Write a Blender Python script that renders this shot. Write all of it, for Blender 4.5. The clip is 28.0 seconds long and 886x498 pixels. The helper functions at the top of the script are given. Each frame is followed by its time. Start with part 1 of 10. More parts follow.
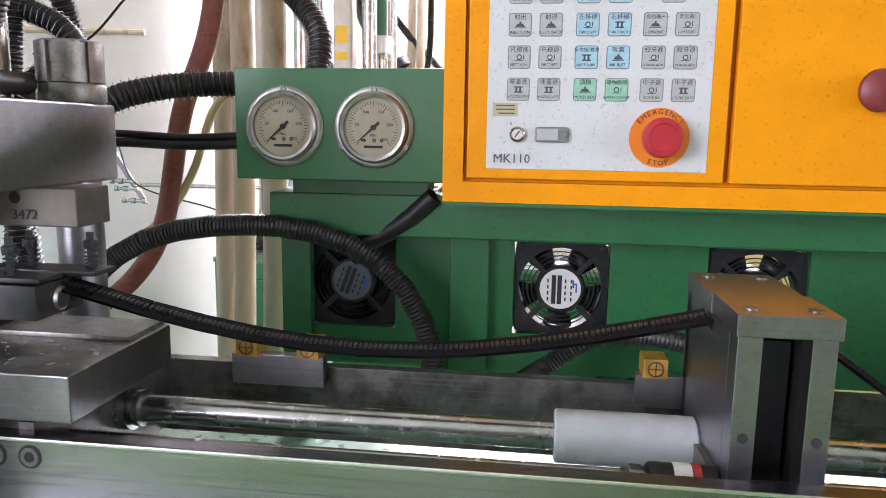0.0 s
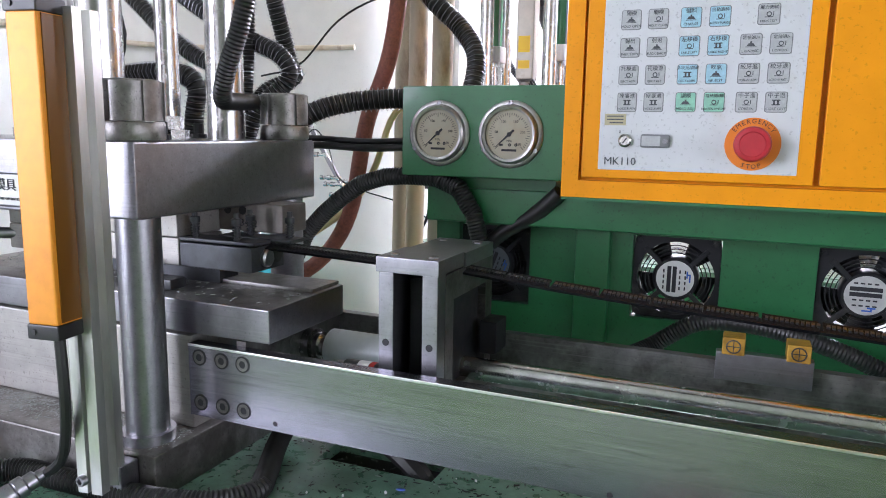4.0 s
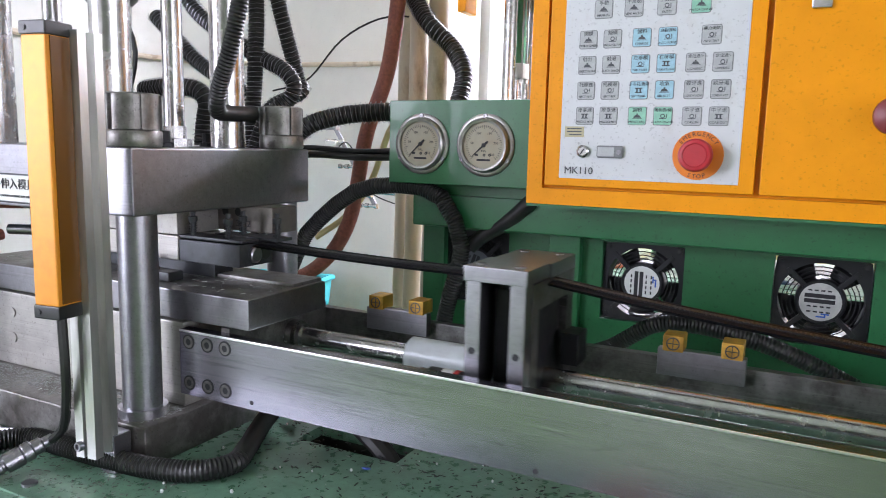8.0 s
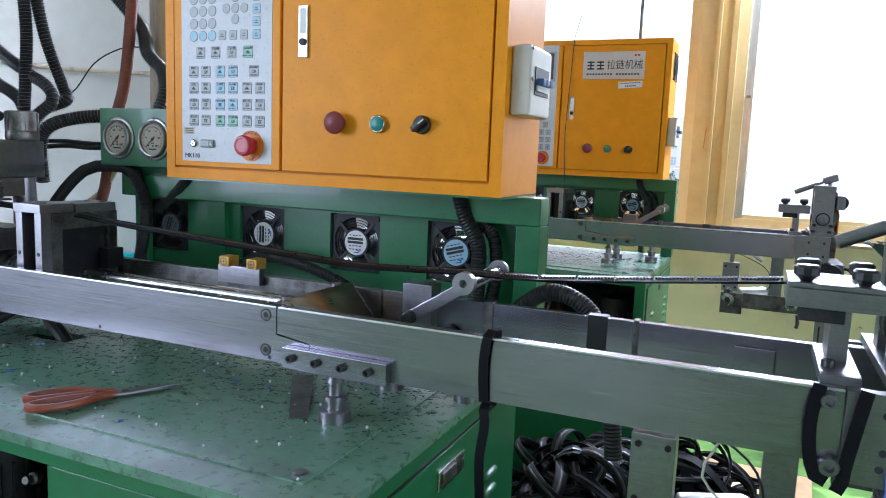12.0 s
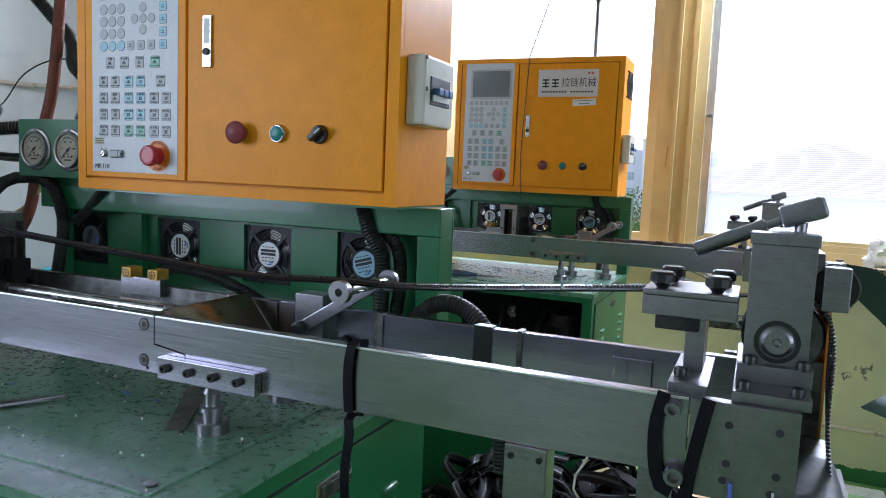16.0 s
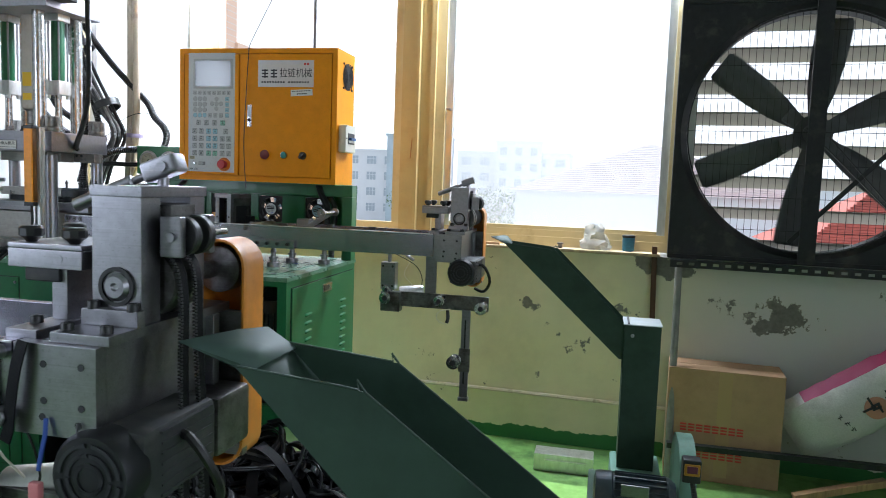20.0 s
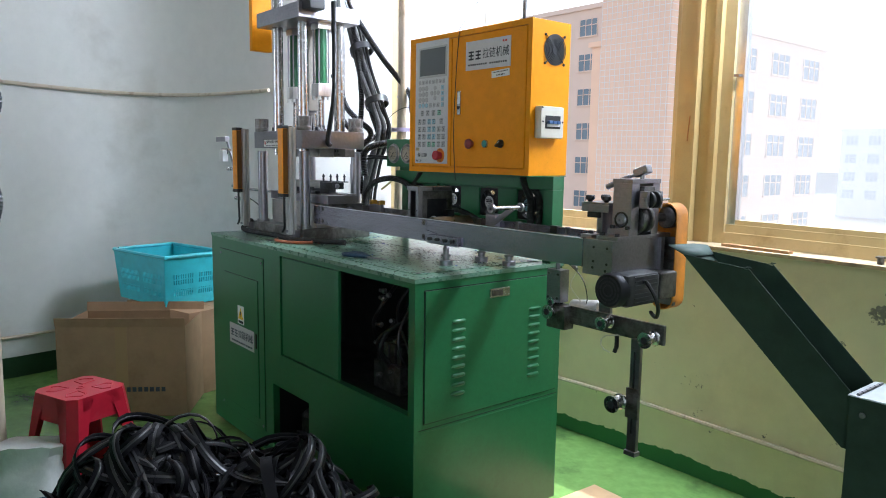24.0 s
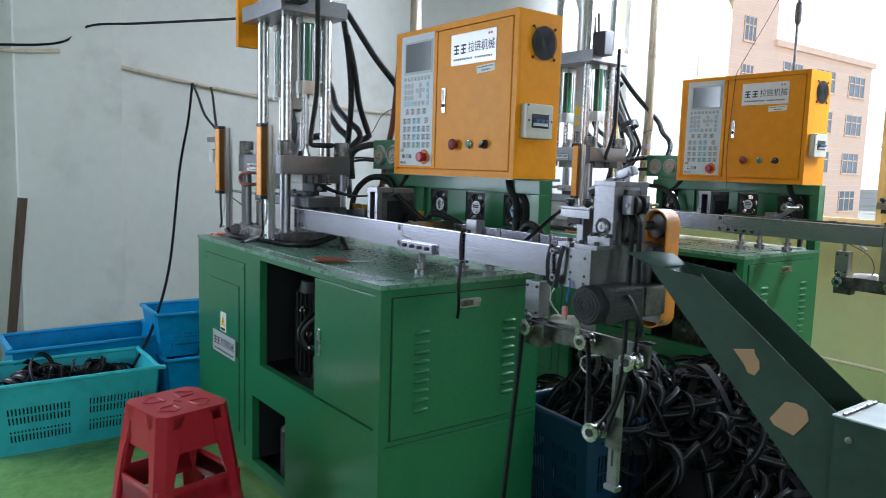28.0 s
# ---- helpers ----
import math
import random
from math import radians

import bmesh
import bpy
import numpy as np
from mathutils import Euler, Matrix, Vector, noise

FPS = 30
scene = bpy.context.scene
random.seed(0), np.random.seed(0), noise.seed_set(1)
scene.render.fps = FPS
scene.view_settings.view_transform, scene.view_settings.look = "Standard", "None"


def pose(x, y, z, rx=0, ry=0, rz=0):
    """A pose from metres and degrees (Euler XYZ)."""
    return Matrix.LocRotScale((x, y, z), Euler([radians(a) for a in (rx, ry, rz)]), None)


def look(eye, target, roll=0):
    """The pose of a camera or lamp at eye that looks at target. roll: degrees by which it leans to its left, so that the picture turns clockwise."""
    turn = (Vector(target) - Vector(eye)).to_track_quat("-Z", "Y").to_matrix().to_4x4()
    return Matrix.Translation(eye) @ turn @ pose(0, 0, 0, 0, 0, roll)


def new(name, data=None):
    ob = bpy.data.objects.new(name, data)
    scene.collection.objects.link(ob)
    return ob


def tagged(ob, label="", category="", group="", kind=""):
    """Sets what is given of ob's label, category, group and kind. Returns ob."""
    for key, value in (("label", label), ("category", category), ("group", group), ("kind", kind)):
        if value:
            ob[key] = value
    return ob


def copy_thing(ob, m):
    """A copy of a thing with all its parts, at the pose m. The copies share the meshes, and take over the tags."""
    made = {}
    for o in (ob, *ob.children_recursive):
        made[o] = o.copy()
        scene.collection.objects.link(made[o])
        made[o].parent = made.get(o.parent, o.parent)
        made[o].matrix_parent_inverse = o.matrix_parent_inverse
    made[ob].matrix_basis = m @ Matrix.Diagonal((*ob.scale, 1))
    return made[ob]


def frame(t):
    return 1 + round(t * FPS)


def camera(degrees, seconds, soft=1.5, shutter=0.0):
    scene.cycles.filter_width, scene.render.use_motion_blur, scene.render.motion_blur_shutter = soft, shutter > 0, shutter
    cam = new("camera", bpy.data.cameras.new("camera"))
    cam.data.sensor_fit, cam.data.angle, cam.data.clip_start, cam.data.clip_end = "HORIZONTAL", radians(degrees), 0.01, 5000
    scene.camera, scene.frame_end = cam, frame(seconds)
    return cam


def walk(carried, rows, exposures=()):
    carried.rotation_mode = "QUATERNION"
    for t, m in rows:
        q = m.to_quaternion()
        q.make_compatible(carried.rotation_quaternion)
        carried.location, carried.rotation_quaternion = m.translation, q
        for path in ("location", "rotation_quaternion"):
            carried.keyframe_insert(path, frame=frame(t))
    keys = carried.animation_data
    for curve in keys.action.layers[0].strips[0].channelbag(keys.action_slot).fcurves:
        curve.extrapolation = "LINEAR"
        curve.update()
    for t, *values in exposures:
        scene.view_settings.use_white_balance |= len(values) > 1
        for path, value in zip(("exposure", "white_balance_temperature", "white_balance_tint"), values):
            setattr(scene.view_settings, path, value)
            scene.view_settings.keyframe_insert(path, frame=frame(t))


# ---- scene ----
cam = camera(63.2, 28.0, soft=0.95, shutter=0.12)
METRES, EYE, TILT, LEAN, TURN = 5.5, 1.41, 0.0, 0.0, 7.2
ROWS = [
    (0.0, 0.0, 0.0, 0.0, 0.14, -9.11, -0.87),
    (0.5, -0.0015, -0.0015, 0.0004, 3.83, -9.58, -0.88),
    (1.0, -0.0025, -0.008, 0.0013, 10.47, -9.87, -0.58),
    (1.5, -0.0008, -0.0147, 0.0012, 13.43, -9.56, -0.59),
    (2.0, 0.0016, -0.023, 0.0022, 14.57, -9.4, -0.65),
    (2.5, 0.0043, -0.0271, 0.0017, 14.75, -9.38, -0.74),
    (3.0, 0.0087, -0.0281, 0.0019, 14.8, -9.22, -0.82),
    (3.5, 0.0128, -0.0277, 0.0016, 14.78, -9.2, -0.9),
    (5.5, 0.0349, -0.036, 0.0006, 23.58, -8.86, -0.99),
    (6.0, 0.0345, -0.0366, 0.0004, 25.03, -8.56, -1.18),
    (6.5, 0.0342, -0.0363, 0.0004, 25.09, -8.52, -1.28),
    (7.0, 0.0348, -0.0371, 0.0006, 23.99, -8.22, -1.32),
    (7.5, 0.0345, -0.0363, 0.0004, 20.54, -7.95, -1.51),
    (8.0, 0.0412, -0.0372, 0.0004, 19.68, -8.1, -1.4),
    (8.5, 0.0667, -0.0454, -0.0006, 18.61, -7.79, -1.54),
    (9.0, 0.0872, -0.0555, 0.0016, 17.86, -7.82, -1.65),
    (9.5, 0.0941, -0.0706, 0.0009, 17.46, -7.8, -1.75),
    (10.0, 0.1046, -0.0811, -0.0, 17.38, -7.7, -1.84),
    (10.5, 0.1273, -0.0825, 0.0002, 17.24, -7.66, -1.96),
    (11.0, 0.1501, -0.0845, -0.0006, 17.12, -7.64, -2.04),
    (11.5, 0.1619, -0.0963, -0.0024, 16.99, -7.58, -2.1),
    (12.0, 0.1829, -0.095, -0.0004, 16.84, -7.51, -2.21),
    (12.5, 0.2049, -0.0821, -0.0022, 16.66, -7.56, -2.33),
    (13.0, 0.2131, -0.0828, -0.0026, 16.54, -7.82, -2.4),
    (13.5, 0.2132, -0.0848, -0.0004, 16.44, -8.24, -2.47),
    (15.5, 0.209, -0.0846, -0.0026, 16.34, -6.31, -2.44),
    (16.0, 0.2122, -0.0842, -0.0027, 16.43, -5.84, -2.43),
    (16.5, 0.212, -0.084, -0.0026, 16.31, -5.7, -2.38),
    (17.0, 0.2114, -0.0835, -0.0022, 15.26, -5.6, -2.32),
    (17.5, 0.2096, -0.0838, -0.0021, 13.02, -5.48, -2.27),
    (18.0, 0.209, -0.0822, -0.003, 10.27, -5.37, -2.22),
    (18.5, 0.2193, -0.08, -0.0067, 7.9, -5.28, -2.17),
    (19.0, 0.2564, -0.0724, -0.0092, 6.24, -5.23, -2.11),
    (19.5, 0.2882, -0.0737, -0.0108, 5.44, -5.24, -2.08),
    (20.0, 0.3227, -0.0754, -0.0082, 5.46, -5.29, -2.09),
    (20.5, 0.3566, -0.0648, -0.0112, 5.63, -5.31, -2.13),
    (21.0, 0.3897, -0.054, -0.0064, 6.73, -5.38, -2.12),
    (21.5, 0.3964, -0.0549, -0.0034, 13.59, -5.71, -2.0),
    (22.0, 0.4093, -0.0439, -0.0043, 22.62, -6.27, -1.7),
    (22.5, 0.4377, -0.0229, -0.0051, 29.96, -6.7, -1.37),
    (24.5, 0.4871, 0.0964, -0.0005, 45.04, -7.24, -1.05),
    (25.0, 0.4846, 0.0642, -0.0019, 45.25, -7.08, -1.21),
    (25.5, 0.478, 0.0231, -0.0048, 45.34, -6.99, -1.29),
    (26.0, 0.478, 0.0264, -0.0048, 45.33, -6.88, -1.41),
    (26.5, 0.4771, 0.0284, -0.0061, 45.31, -6.76, -1.5),
    (27.0, 0.4665, -0.0347, -0.0095, 45.37, -6.63, -1.6),
    (27.5, 0.4446, -0.1246, -0.0063, 45.57, -6.53, -1.68),
    (28.0, 0.4321, -0.2253, -0.007, 45.75, -6.51, -1.75),
]
EXPOSURES = [(0.0, 1.28, 6560, 25), (1.0, 1.26, 6480, 23), (3.0, 1.16, 6100, 23), (6.0, 1.0, 6280, 22), (8.5, 1.14, 6250, 22), (11.0, 0.92, 5550, 17), (13.0, 0.42, 5560, 15), (16.0, 0.2, 5610, 14), (19.0, 0.13, 5800, 11), (20.5, 0.11, 5850, 10), (22.0, -0.28, 6050, 18), (24.8, 0.23, 5720, 11), (27.0, 0.28, 5620, 11), (28.0, 0.28, 5760, 9)]
walk(cam, [(t, pose(0, 0, EYE, TILT, LEAN, TURN) @ pose(METRES * x, METRES * y, METRES * z, 90 + pitch, roll, yaw)) for t, x, y, z, yaw, pitch, roll in ROWS], EXPOSURES)

# ---- daylight ----
world = bpy.data.worlds.new("sky")
scene.world = world
world.use_nodes = True
wn = world.node_tree.nodes
sky = wn.new("ShaderNodeTexSky")
sky.sky_type, sky.sun_disc = "NISHITA", False
sky.sun_elevation, sky.sun_rotation = radians(61), radians(329.5)
sky.air_density, sky.dust_density, sky.altitude = 1.0, 1.2, 20
wn["Background"].inputs[1].default_value = 0.25
world.node_tree.links.new(sky.outputs[0], wn["Background"].inputs[0])
sun_data = bpy.data.lights.new("sun", "SUN")
sun_data.energy, sun_data.angle, sun_data.color = 5.0, radians(0.6), (1.0, 0.95, 0.86)
sun = new("sun", sun_data)
sun.matrix_world = look((0.0, 4, 9), (0.507, 3.138, 9 - math.tan(radians(61))))


def window_light(name, at, to, w, h, power, color):
    """The sky's light in a window opening."""
    d = bpy.data.lights.new(name, "AREA")
    d.shape, d.size, d.size_y, d.energy, d.color = "RECTANGLE", w, h, power, color
    ob = new(name, d)
    ob.matrix_world = look(at, to)
    return ob


window_light("window_light", (-0.3, 3.62, 2.61), (-1.6, 1.8, 0.6), 1.3, 0.22, 108, (0.89, 0.94, 1.0))
window_light("window_light", (1.55, 3.62, 2.61), (1.55, 2.5, 0.0), 0.9, 0.22, 56, (0.89, 0.94, 1.0))
window_light("window_light", (5.36, -1.6, 1.9), (0.0, -0.6, 1.0), 4.2, 1.6, 42, (0.88, 0.93, 1.0))
window_light("window_light", (-2.42, -2.15, 1.85), (0.5, -0.6, 1.0), 1.8, 1.6, 64, (0.86, 0.92, 1.0))


# ---- materials ----
def mat(name, base, rough=0.5, metal=0.0, grain=0.0, scale=60.0, stain=None, amount=0.0, stain_scale=5.0, stretch=(1, 1, 1), bump=0.0, coat=0.0, spread=0.0, transmission=0.0, spec=0.5, cut=0.5, scratch=0.0, speck=0.0):
    """A surface with grain at one scale, stains at another, and fine relief."""
    m = bpy.data.materials.new(name)
    m.use_nodes = True
    nt = m.node_tree
    b = nt.nodes["Principled BSDF"]
    L = nt.links.new
    b.inputs["Roughness"].default_value, b.inputs["Metallic"].default_value = rough, metal
    b.inputs["Specular IOR Level"].default_value = spec
    b.inputs["Base Color"].default_value = (*base, 1)
    b.inputs["Coat Weight"].default_value = coat
    b.inputs["Transmission Weight"].default_value = transmission
    tc = nt.nodes.new("ShaderNodeTexCoord")
    mp = nt.nodes.new("ShaderNodeMapping")
    mp.inputs["Scale"].default_value = stretch
    L(tc.outputs["Object"], mp.inputs[0])
    color = None

    def mix(a, c, f, kind="MIX"):
        x = nt.nodes.new("ShaderNodeMix")
        x.data_type, x.blend_type = "RGBA", kind
        if isinstance(f, float):
            x.inputs[0].default_value = f
        else:
            L(f, x.inputs[0])
        for s, v in ((x.inputs[6], a), (x.inputs[7], c)):
            if isinstance(v, tuple):
                s.default_value = (*v, 1)
            else:
                L(v, s)
        return x.outputs[2]

    def noise_tex(sc, detail=4.0, rough_=0.6):
        n = nt.nodes.new("ShaderNodeTexNoise")
        n.inputs["Scale"].default_value, n.inputs["Detail"].default_value, n.inputs["Roughness"].default_value = sc, detail, rough_
        L(mp.outputs[0], n.inputs["Vector"])
        return n.outputs[0]

    def ramp(v, a, c, lo=0.0, hi=1.0):
        r = nt.nodes.new("ShaderNodeMapRange")
        r.inputs[1].default_value, r.inputs[2].default_value, r.inputs[3].default_value, r.inputs[4].default_value = a, c, lo, hi
        L(v, r.inputs[0])
        return r.outputs[0]

    color = base
    if spread:
        oi = nt.nodes.new("ShaderNodeObjectInfo")
        k = ramp(oi.outputs["Random"], 0, 1, 1 - spread, 1 + spread)
        color = mix((0, 0, 0), base, k)
        cn = nt.nodes.new("ShaderNodeVectorMath")
        cn.operation = "SCALE"
        cn.inputs[0].default_value = base
        L(k, cn.inputs[3])
        color = cn.outputs[0]
    if grain:
        g = noise_tex(scale)
        dark = tuple(c * (1 - grain) for c in base)
        lite = tuple(min(1, c * (1 + grain)) for c in base)
        f = ramp(g, 0.3, 0.7)
        if spread:
            color = mix(color, mix(dark, lite, f), 0.6)
        else:
            color = mix(dark, lite, f)
        rr = ramp(g, 0.3, 0.7, max(0.02, rough * (1 - 0.5 * grain)), min(1, rough * (1 + grain)))
        L(rr, b.inputs["Roughness"])
        if bump:
            bp = nt.nodes.new("ShaderNodeBump")
            bp.inputs["Strength"].default_value, bp.inputs["Distance"].default_value = bump, 0.004
            L(g, bp.inputs["Height"])
            L(bp.outputs[0], b.inputs["Normal"])
    if stain:
        s = noise_tex(stain_scale, 8.0, 0.65)
        f = ramp(s, cut, cut + 0.16, 0.0, amount)
        color = mix(color, stain, f)
    if scratch:
        # long fine scratches from wiping and sliding
        m2 = nt.nodes.new("ShaderNodeMapping")
        m2.inputs["Scale"].default_value = (7, 420, 420)
        m2.inputs["Rotation"].default_value = (0.02, 0.05, 0.03)
        L(tc.outputs["Object"], m2.inputs[0])
        sn = nt.nodes.new("ShaderNodeTexNoise")
        sn.inputs["Scale"].default_value, sn.inputs["Detail"].default_value = 1.0, 3.0
        L(m2.outputs[0], sn.inputs["Vector"])
        color = mix(color, tuple(c * 0.45 for c in base), ramp(sn.outputs[0], 0.42, 0.30, 0.0, scratch))
        color = mix(color, tuple(min(1, c * 1.5) for c in base), ramp(sn.outputs[0], 0.58, 0.70, 0.0, scratch))
    if speck:
        d = noise_tex(260.0, 2.0, 0.5)
        color = mix(color, tuple(c * 0.3 for c in base), ramp(d, 0.64, 0.70, 0.0, speck))
        d = noise_tex(90.0, 3.0, 0.6)
        color = mix(color, tuple(c * 0.5 for c in base), ramp(d, 0.66, 0.74, 0.0, speck))
    if not isinstance(color, tuple):
        L(color, b.inputs["Base Color"])
    return m


GREEN = mat("green_enamel", (0.02, 0.14, 0.052), 0.3, 0, 0.08, 40, (0.01, 0.06, 0.024), 0.4, 2.2, coat=0.15, bump=0.06, cut=0.55, speck=0.45)
GREEN_TOP = mat("green_table_worn", (0.12, 0.24, 0.165), 0.28, 0, 0.25, 55, (0.03, 0.045, 0.035), 0.6, 4.5, bump=0.08, cut=0.52, spec=0.7, speck=0.6)
GREEN_DARK = mat("dark_green_sheet", (0.032, 0.06, 0.043), 0.58, 0, 0.12, 30, (0.016, 0.034, 0.023), 0.6, 6.0, bump=0.05, spec=0.3)
YELLOW = mat("yellow_enamel", (0.80, 0.295, 0.004), 0.38, 0, 0.05, 25, (0.64, 0.22, 0.004), 0.5, 6.0, bump=0.08, cut=0.56, spec=0.15, speck=0.25)
ORANGE = mat("orange_anodised", (0.72, 0.27, 0.015), 0.42, 0.15, 0.08, 60, (0.42, 0.15, 0.01), 0.5, 12.0, cut=0.55)
STEEL = mat("ground_steel", (0.305, 0.30, 0.325), 0.34, 1.0, 0.10, 90, (0.2, 0.2, 0.2), 0.45, 9.0, bump=0.04, cut=0.54, scratch=0.2, speck=0.25)
STEEL_RAIL = mat("rail_steel", (0.37, 0.355, 0.42), 0.26, 1.0, 0.05, 160, (0.20, 0.21, 0.235), 0.45, 9.0, stretch=(0.2, 1, 1), bump=0.006, cut=0.5, scratch=0.5, speck=0.3)
PALE_STEEL = mat("pale_mould_steel", (0.40, 0.385, 0.365), 0.45, 0.6, 0.12, 40, (0.34, 0.31, 0.28), 0.5, 9.0, bump=0.05, cut=0.5, scratch=0.25, speck=0.4)
OILED_BLOCK = mat("oiled_block", (0.06, 0.064, 0.07), 0.42, 0.6, 0.2, 50, (0.025, 0.025, 0.025), 0.6, 16.0, bump=0.06, speck=0.3)
STEEL_DARK = mat("oily_steel", (0.2, 0.195, 0.19), 0.38, 0.9, 0.3, 45, (0.06, 0.055, 0.05), 0.85, 14.0, bump=0.12, cut=0.45, scratch=0.3, speck=0.4)
STEEL_GRIMY = mat("grimy_steel", (0.31, 0.30, 0.29), 0.42, 0.85, 0.3, 60, (0.10, 0.085, 0.075), 0.7, 10.0, bump=0.2, cut=0.43, speck=0.6)
CHROME = mat("chrome", (0.5, 0.495, 0.49), 0.24, 1.0, 0.2, 60, (0.25, 0.235, 0.22), 0.5, 9.0, cut=0.52, speck=0.3)
ALU = mat("aluminium", (0.62, 0.62, 0.6), 0.36, 0.9, 0.12, 60, (0.38, 0.37, 0.35), 0.6, 20.0, stretch=(1, 1, 0.2), cut=0.55)
BLACK = mat("black_plastic", (0.012, 0.012, 0.013), 0.4, 0, 0.25, 40, (0.06, 0.055, 0.05), 0.5, 9.0, cut=0.56)
HOSE = mat("black_hose", (0.010, 0.010, 0.010), 0.42, 0, 0.3, 80, (0.05, 0.043, 0.036), 0.4, 12.0, cut=0.55)
GREY_HOSE = mat("grey_hose", (0.10, 0.10, 0.10), 0.4, 0.2, 0.3, 80, (0.04, 0.04, 0.04), 0.5, 12.0)
TAPE = mat("black_zip_tape", (0.006, 0.006, 0.008), 0.5, 0, 0.4, 300, bump=0.2, spec=0.12)
TEETH = mat("black_zip_teeth", (0.02, 0.02, 0.022), 0.35, spec=0.6)
IRON = mat("black_iron", (0.018, 0.019, 0.022), 0.45, 0.4, 0.3, 30, (0.09, 0.08, 0.07), 0.6, 8.0, bump=0.1, cut=0.54)
# near-black: shade put into recesses, gaps and bores, and the black grit
VOID = mat("shade_and_grit_black", (0.012, 0.014, 0.013), 0.6, 0, 0.4, 9)
RUBBER = mat("brown_rubber_hose", (0.28, 0.085, 0.06), 0.5, 0, 0.25, 180, (0.1, 0.035, 0.03), 0.6, 14.0, bump=0.4)
PIPE = mat("cream_pvc_pipe", (0.55, 0.47, 0.36), 0.42, 0, 0.08, 20, (0.2, 0.13, 0.09), 0.8, 14.0, stretch=(1, 1, 0.4), cut=0.55)
COPPER = mat("copper_air_hose", (0.42, 0.14, 0.07), 0.35, 0.2)
BRASS = mat("brass_block", (0.55, 0.31, 0.05), 0.4, 0.5, 0.25, 90, (0.2, 0.1, 0.02), 0.6, 40.0)
WHITE_WALL = mat("white_wall_paint", (0.67, 0.665, 0.635), 0.8, 0, 0.03, 14, (0.44, 0.42, 0.38), 0.5, 1.6, bump=0.12, cut=0.56, speck=0.2)
CREAM_METAL = mat("cream_window_frame", (0.56, 0.45, 0.24), 0.4, 0, 0.05, 18, (0.32, 0.22, 0.1), 0.6, 6.0, cut=0.57)
SILL = mat("dusty_sill", (0.42, 0.33, 0.2), 0.75, 0, 0.25, 30, (0.12, 0.09, 0.06), 0.8, 7.0, bump=0.3, cut=0.5)
PLATE = mat("panel_film", (0.56, 0.57, 0.59), 0.42, 0, 0.03, 30, (0.45, 0.41, 0.37), 0.5, 22.0, cut=0.58, speck=0.3)
KEY_GREY = mat("key_grey", (0.40, 0.41, 0.42), 0.45, 0, 0.1, 200)
KEY_BLUE = mat("key_blue", (0.30, 0.50, 0.60), 0.45, 0, 0.1, 200)
KEY_GREEN = mat("key_green", (0.24, 0.50, 0.38), 0.45, 0, 0.1, 200)
KEY_INK = mat("key_ink", (0.07, 0.075, 0.085), 0.6)
KEY_RIM = mat("key_rim", (0.20, 0.205, 0.215), 0.45)
BEZEL = mat("dull_bezel", (0.36, 0.35, 0.34), 0.36, 1.0, 0.2, 60, (0.2, 0.19, 0.17), 0.6, 16.0, cut=0.5)
LOGO_BLUE = mat("blue_print", (0.03, 0.12, 0.5), 0.5)
RED_CAP = mat("red_button", (0.42, 0.02, 0.03), 0.34, 0, 0.1, 50)
DULL_RED = mat("dull_red_button", (0.19, 0.03, 0.035), 0.4, 0, 0.15, 60)
STOP_RING = mat("orange_label", (0.75, 0.2, 0.01), 0.5)
TEAL = mat("teal_button", (0.02, 0.2, 0.17), 0.35)
BEIGE = mat("beige_plastic", (0.58, 0.55, 0.47), 0.32, 0, 0.05, 30, (0.25, 0.22, 0.165), 0.5, 18.0, cut=0.56)
BLUE_SWITCH = mat("blue_switch", (0.04, 0.1, 0.25), 0.4)
SIGN = mat("nameplate_silver", (0.55, 0.53, 0.53), 0.35, 0.35, 0.05, 60)
WHITE_LABEL = mat("white_label", (0.72, 0.72, 0.7), 0.5, 0, 0.05, 40)
INK = mat("print_ink", (0.02, 0.02, 0.025), 0.6)
RED_INK = mat("red_print", (0.5, 0.04, 0.03), 0.6)
WARN = mat("warning_yellow", (0.8, 0.5, 0.01), 0.5)
SCREEN = mat("lcd_screen", (0.10, 0.11, 0.12), 0.12, spec=0.9)
DIAL = mat("cream_dial", (0.40, 0.36, 0.28), 0.5, 0, 0.08, 60, (0.35, 0.28, 0.18), 0.5, 30.0)
LABEL_BLUE = mat("pale_blue_label", (0.3, 0.5, 0.6), 0.45)
LABEL_GREY = mat("foil_label", (0.55, 0.55, 0.54), 0.4, 0.3, 0.15, 80)
RED_PLASTIC = mat("red_plastic", (0.44, 0.012, 0.03), 0.36, 0, 0.06, 30, (0.42, 0.06, 0.07), 0.4, 22.0, cut=0.58)
TURQUOISE = mat("turquoise_plastic", (0.06, 0.52, 0.6), 0.35, 0, 0.06, 20, (0.04, 0.3, 0.36), 0.4, 9.0)
BLUE_PLASTIC = mat("blue_plastic", (0.012, 0.25, 0.52), 0.35, 0, 0.08, 20, (0.008, 0.09, 0.2), 0.4, 9.0)
DARK_BLUE = mat("dark_blue_plastic", (0.008, 0.04, 0.09), 0.4)
CARDBOARD = mat("cardboard", (0.37, 0.23, 0.13), 0.8, 0, 0.08, 14, (0.24, 0.14, 0.07), 0.5, 4.0, bump=0.12)
CARD_IN = mat("cardboard_inside", (0.27, 0.165, 0.09), 0.85, 0, 0.08, 14)
PACK_TAPE = mat("packing_tape", (0.42, 0.28, 0.15), 0.25)
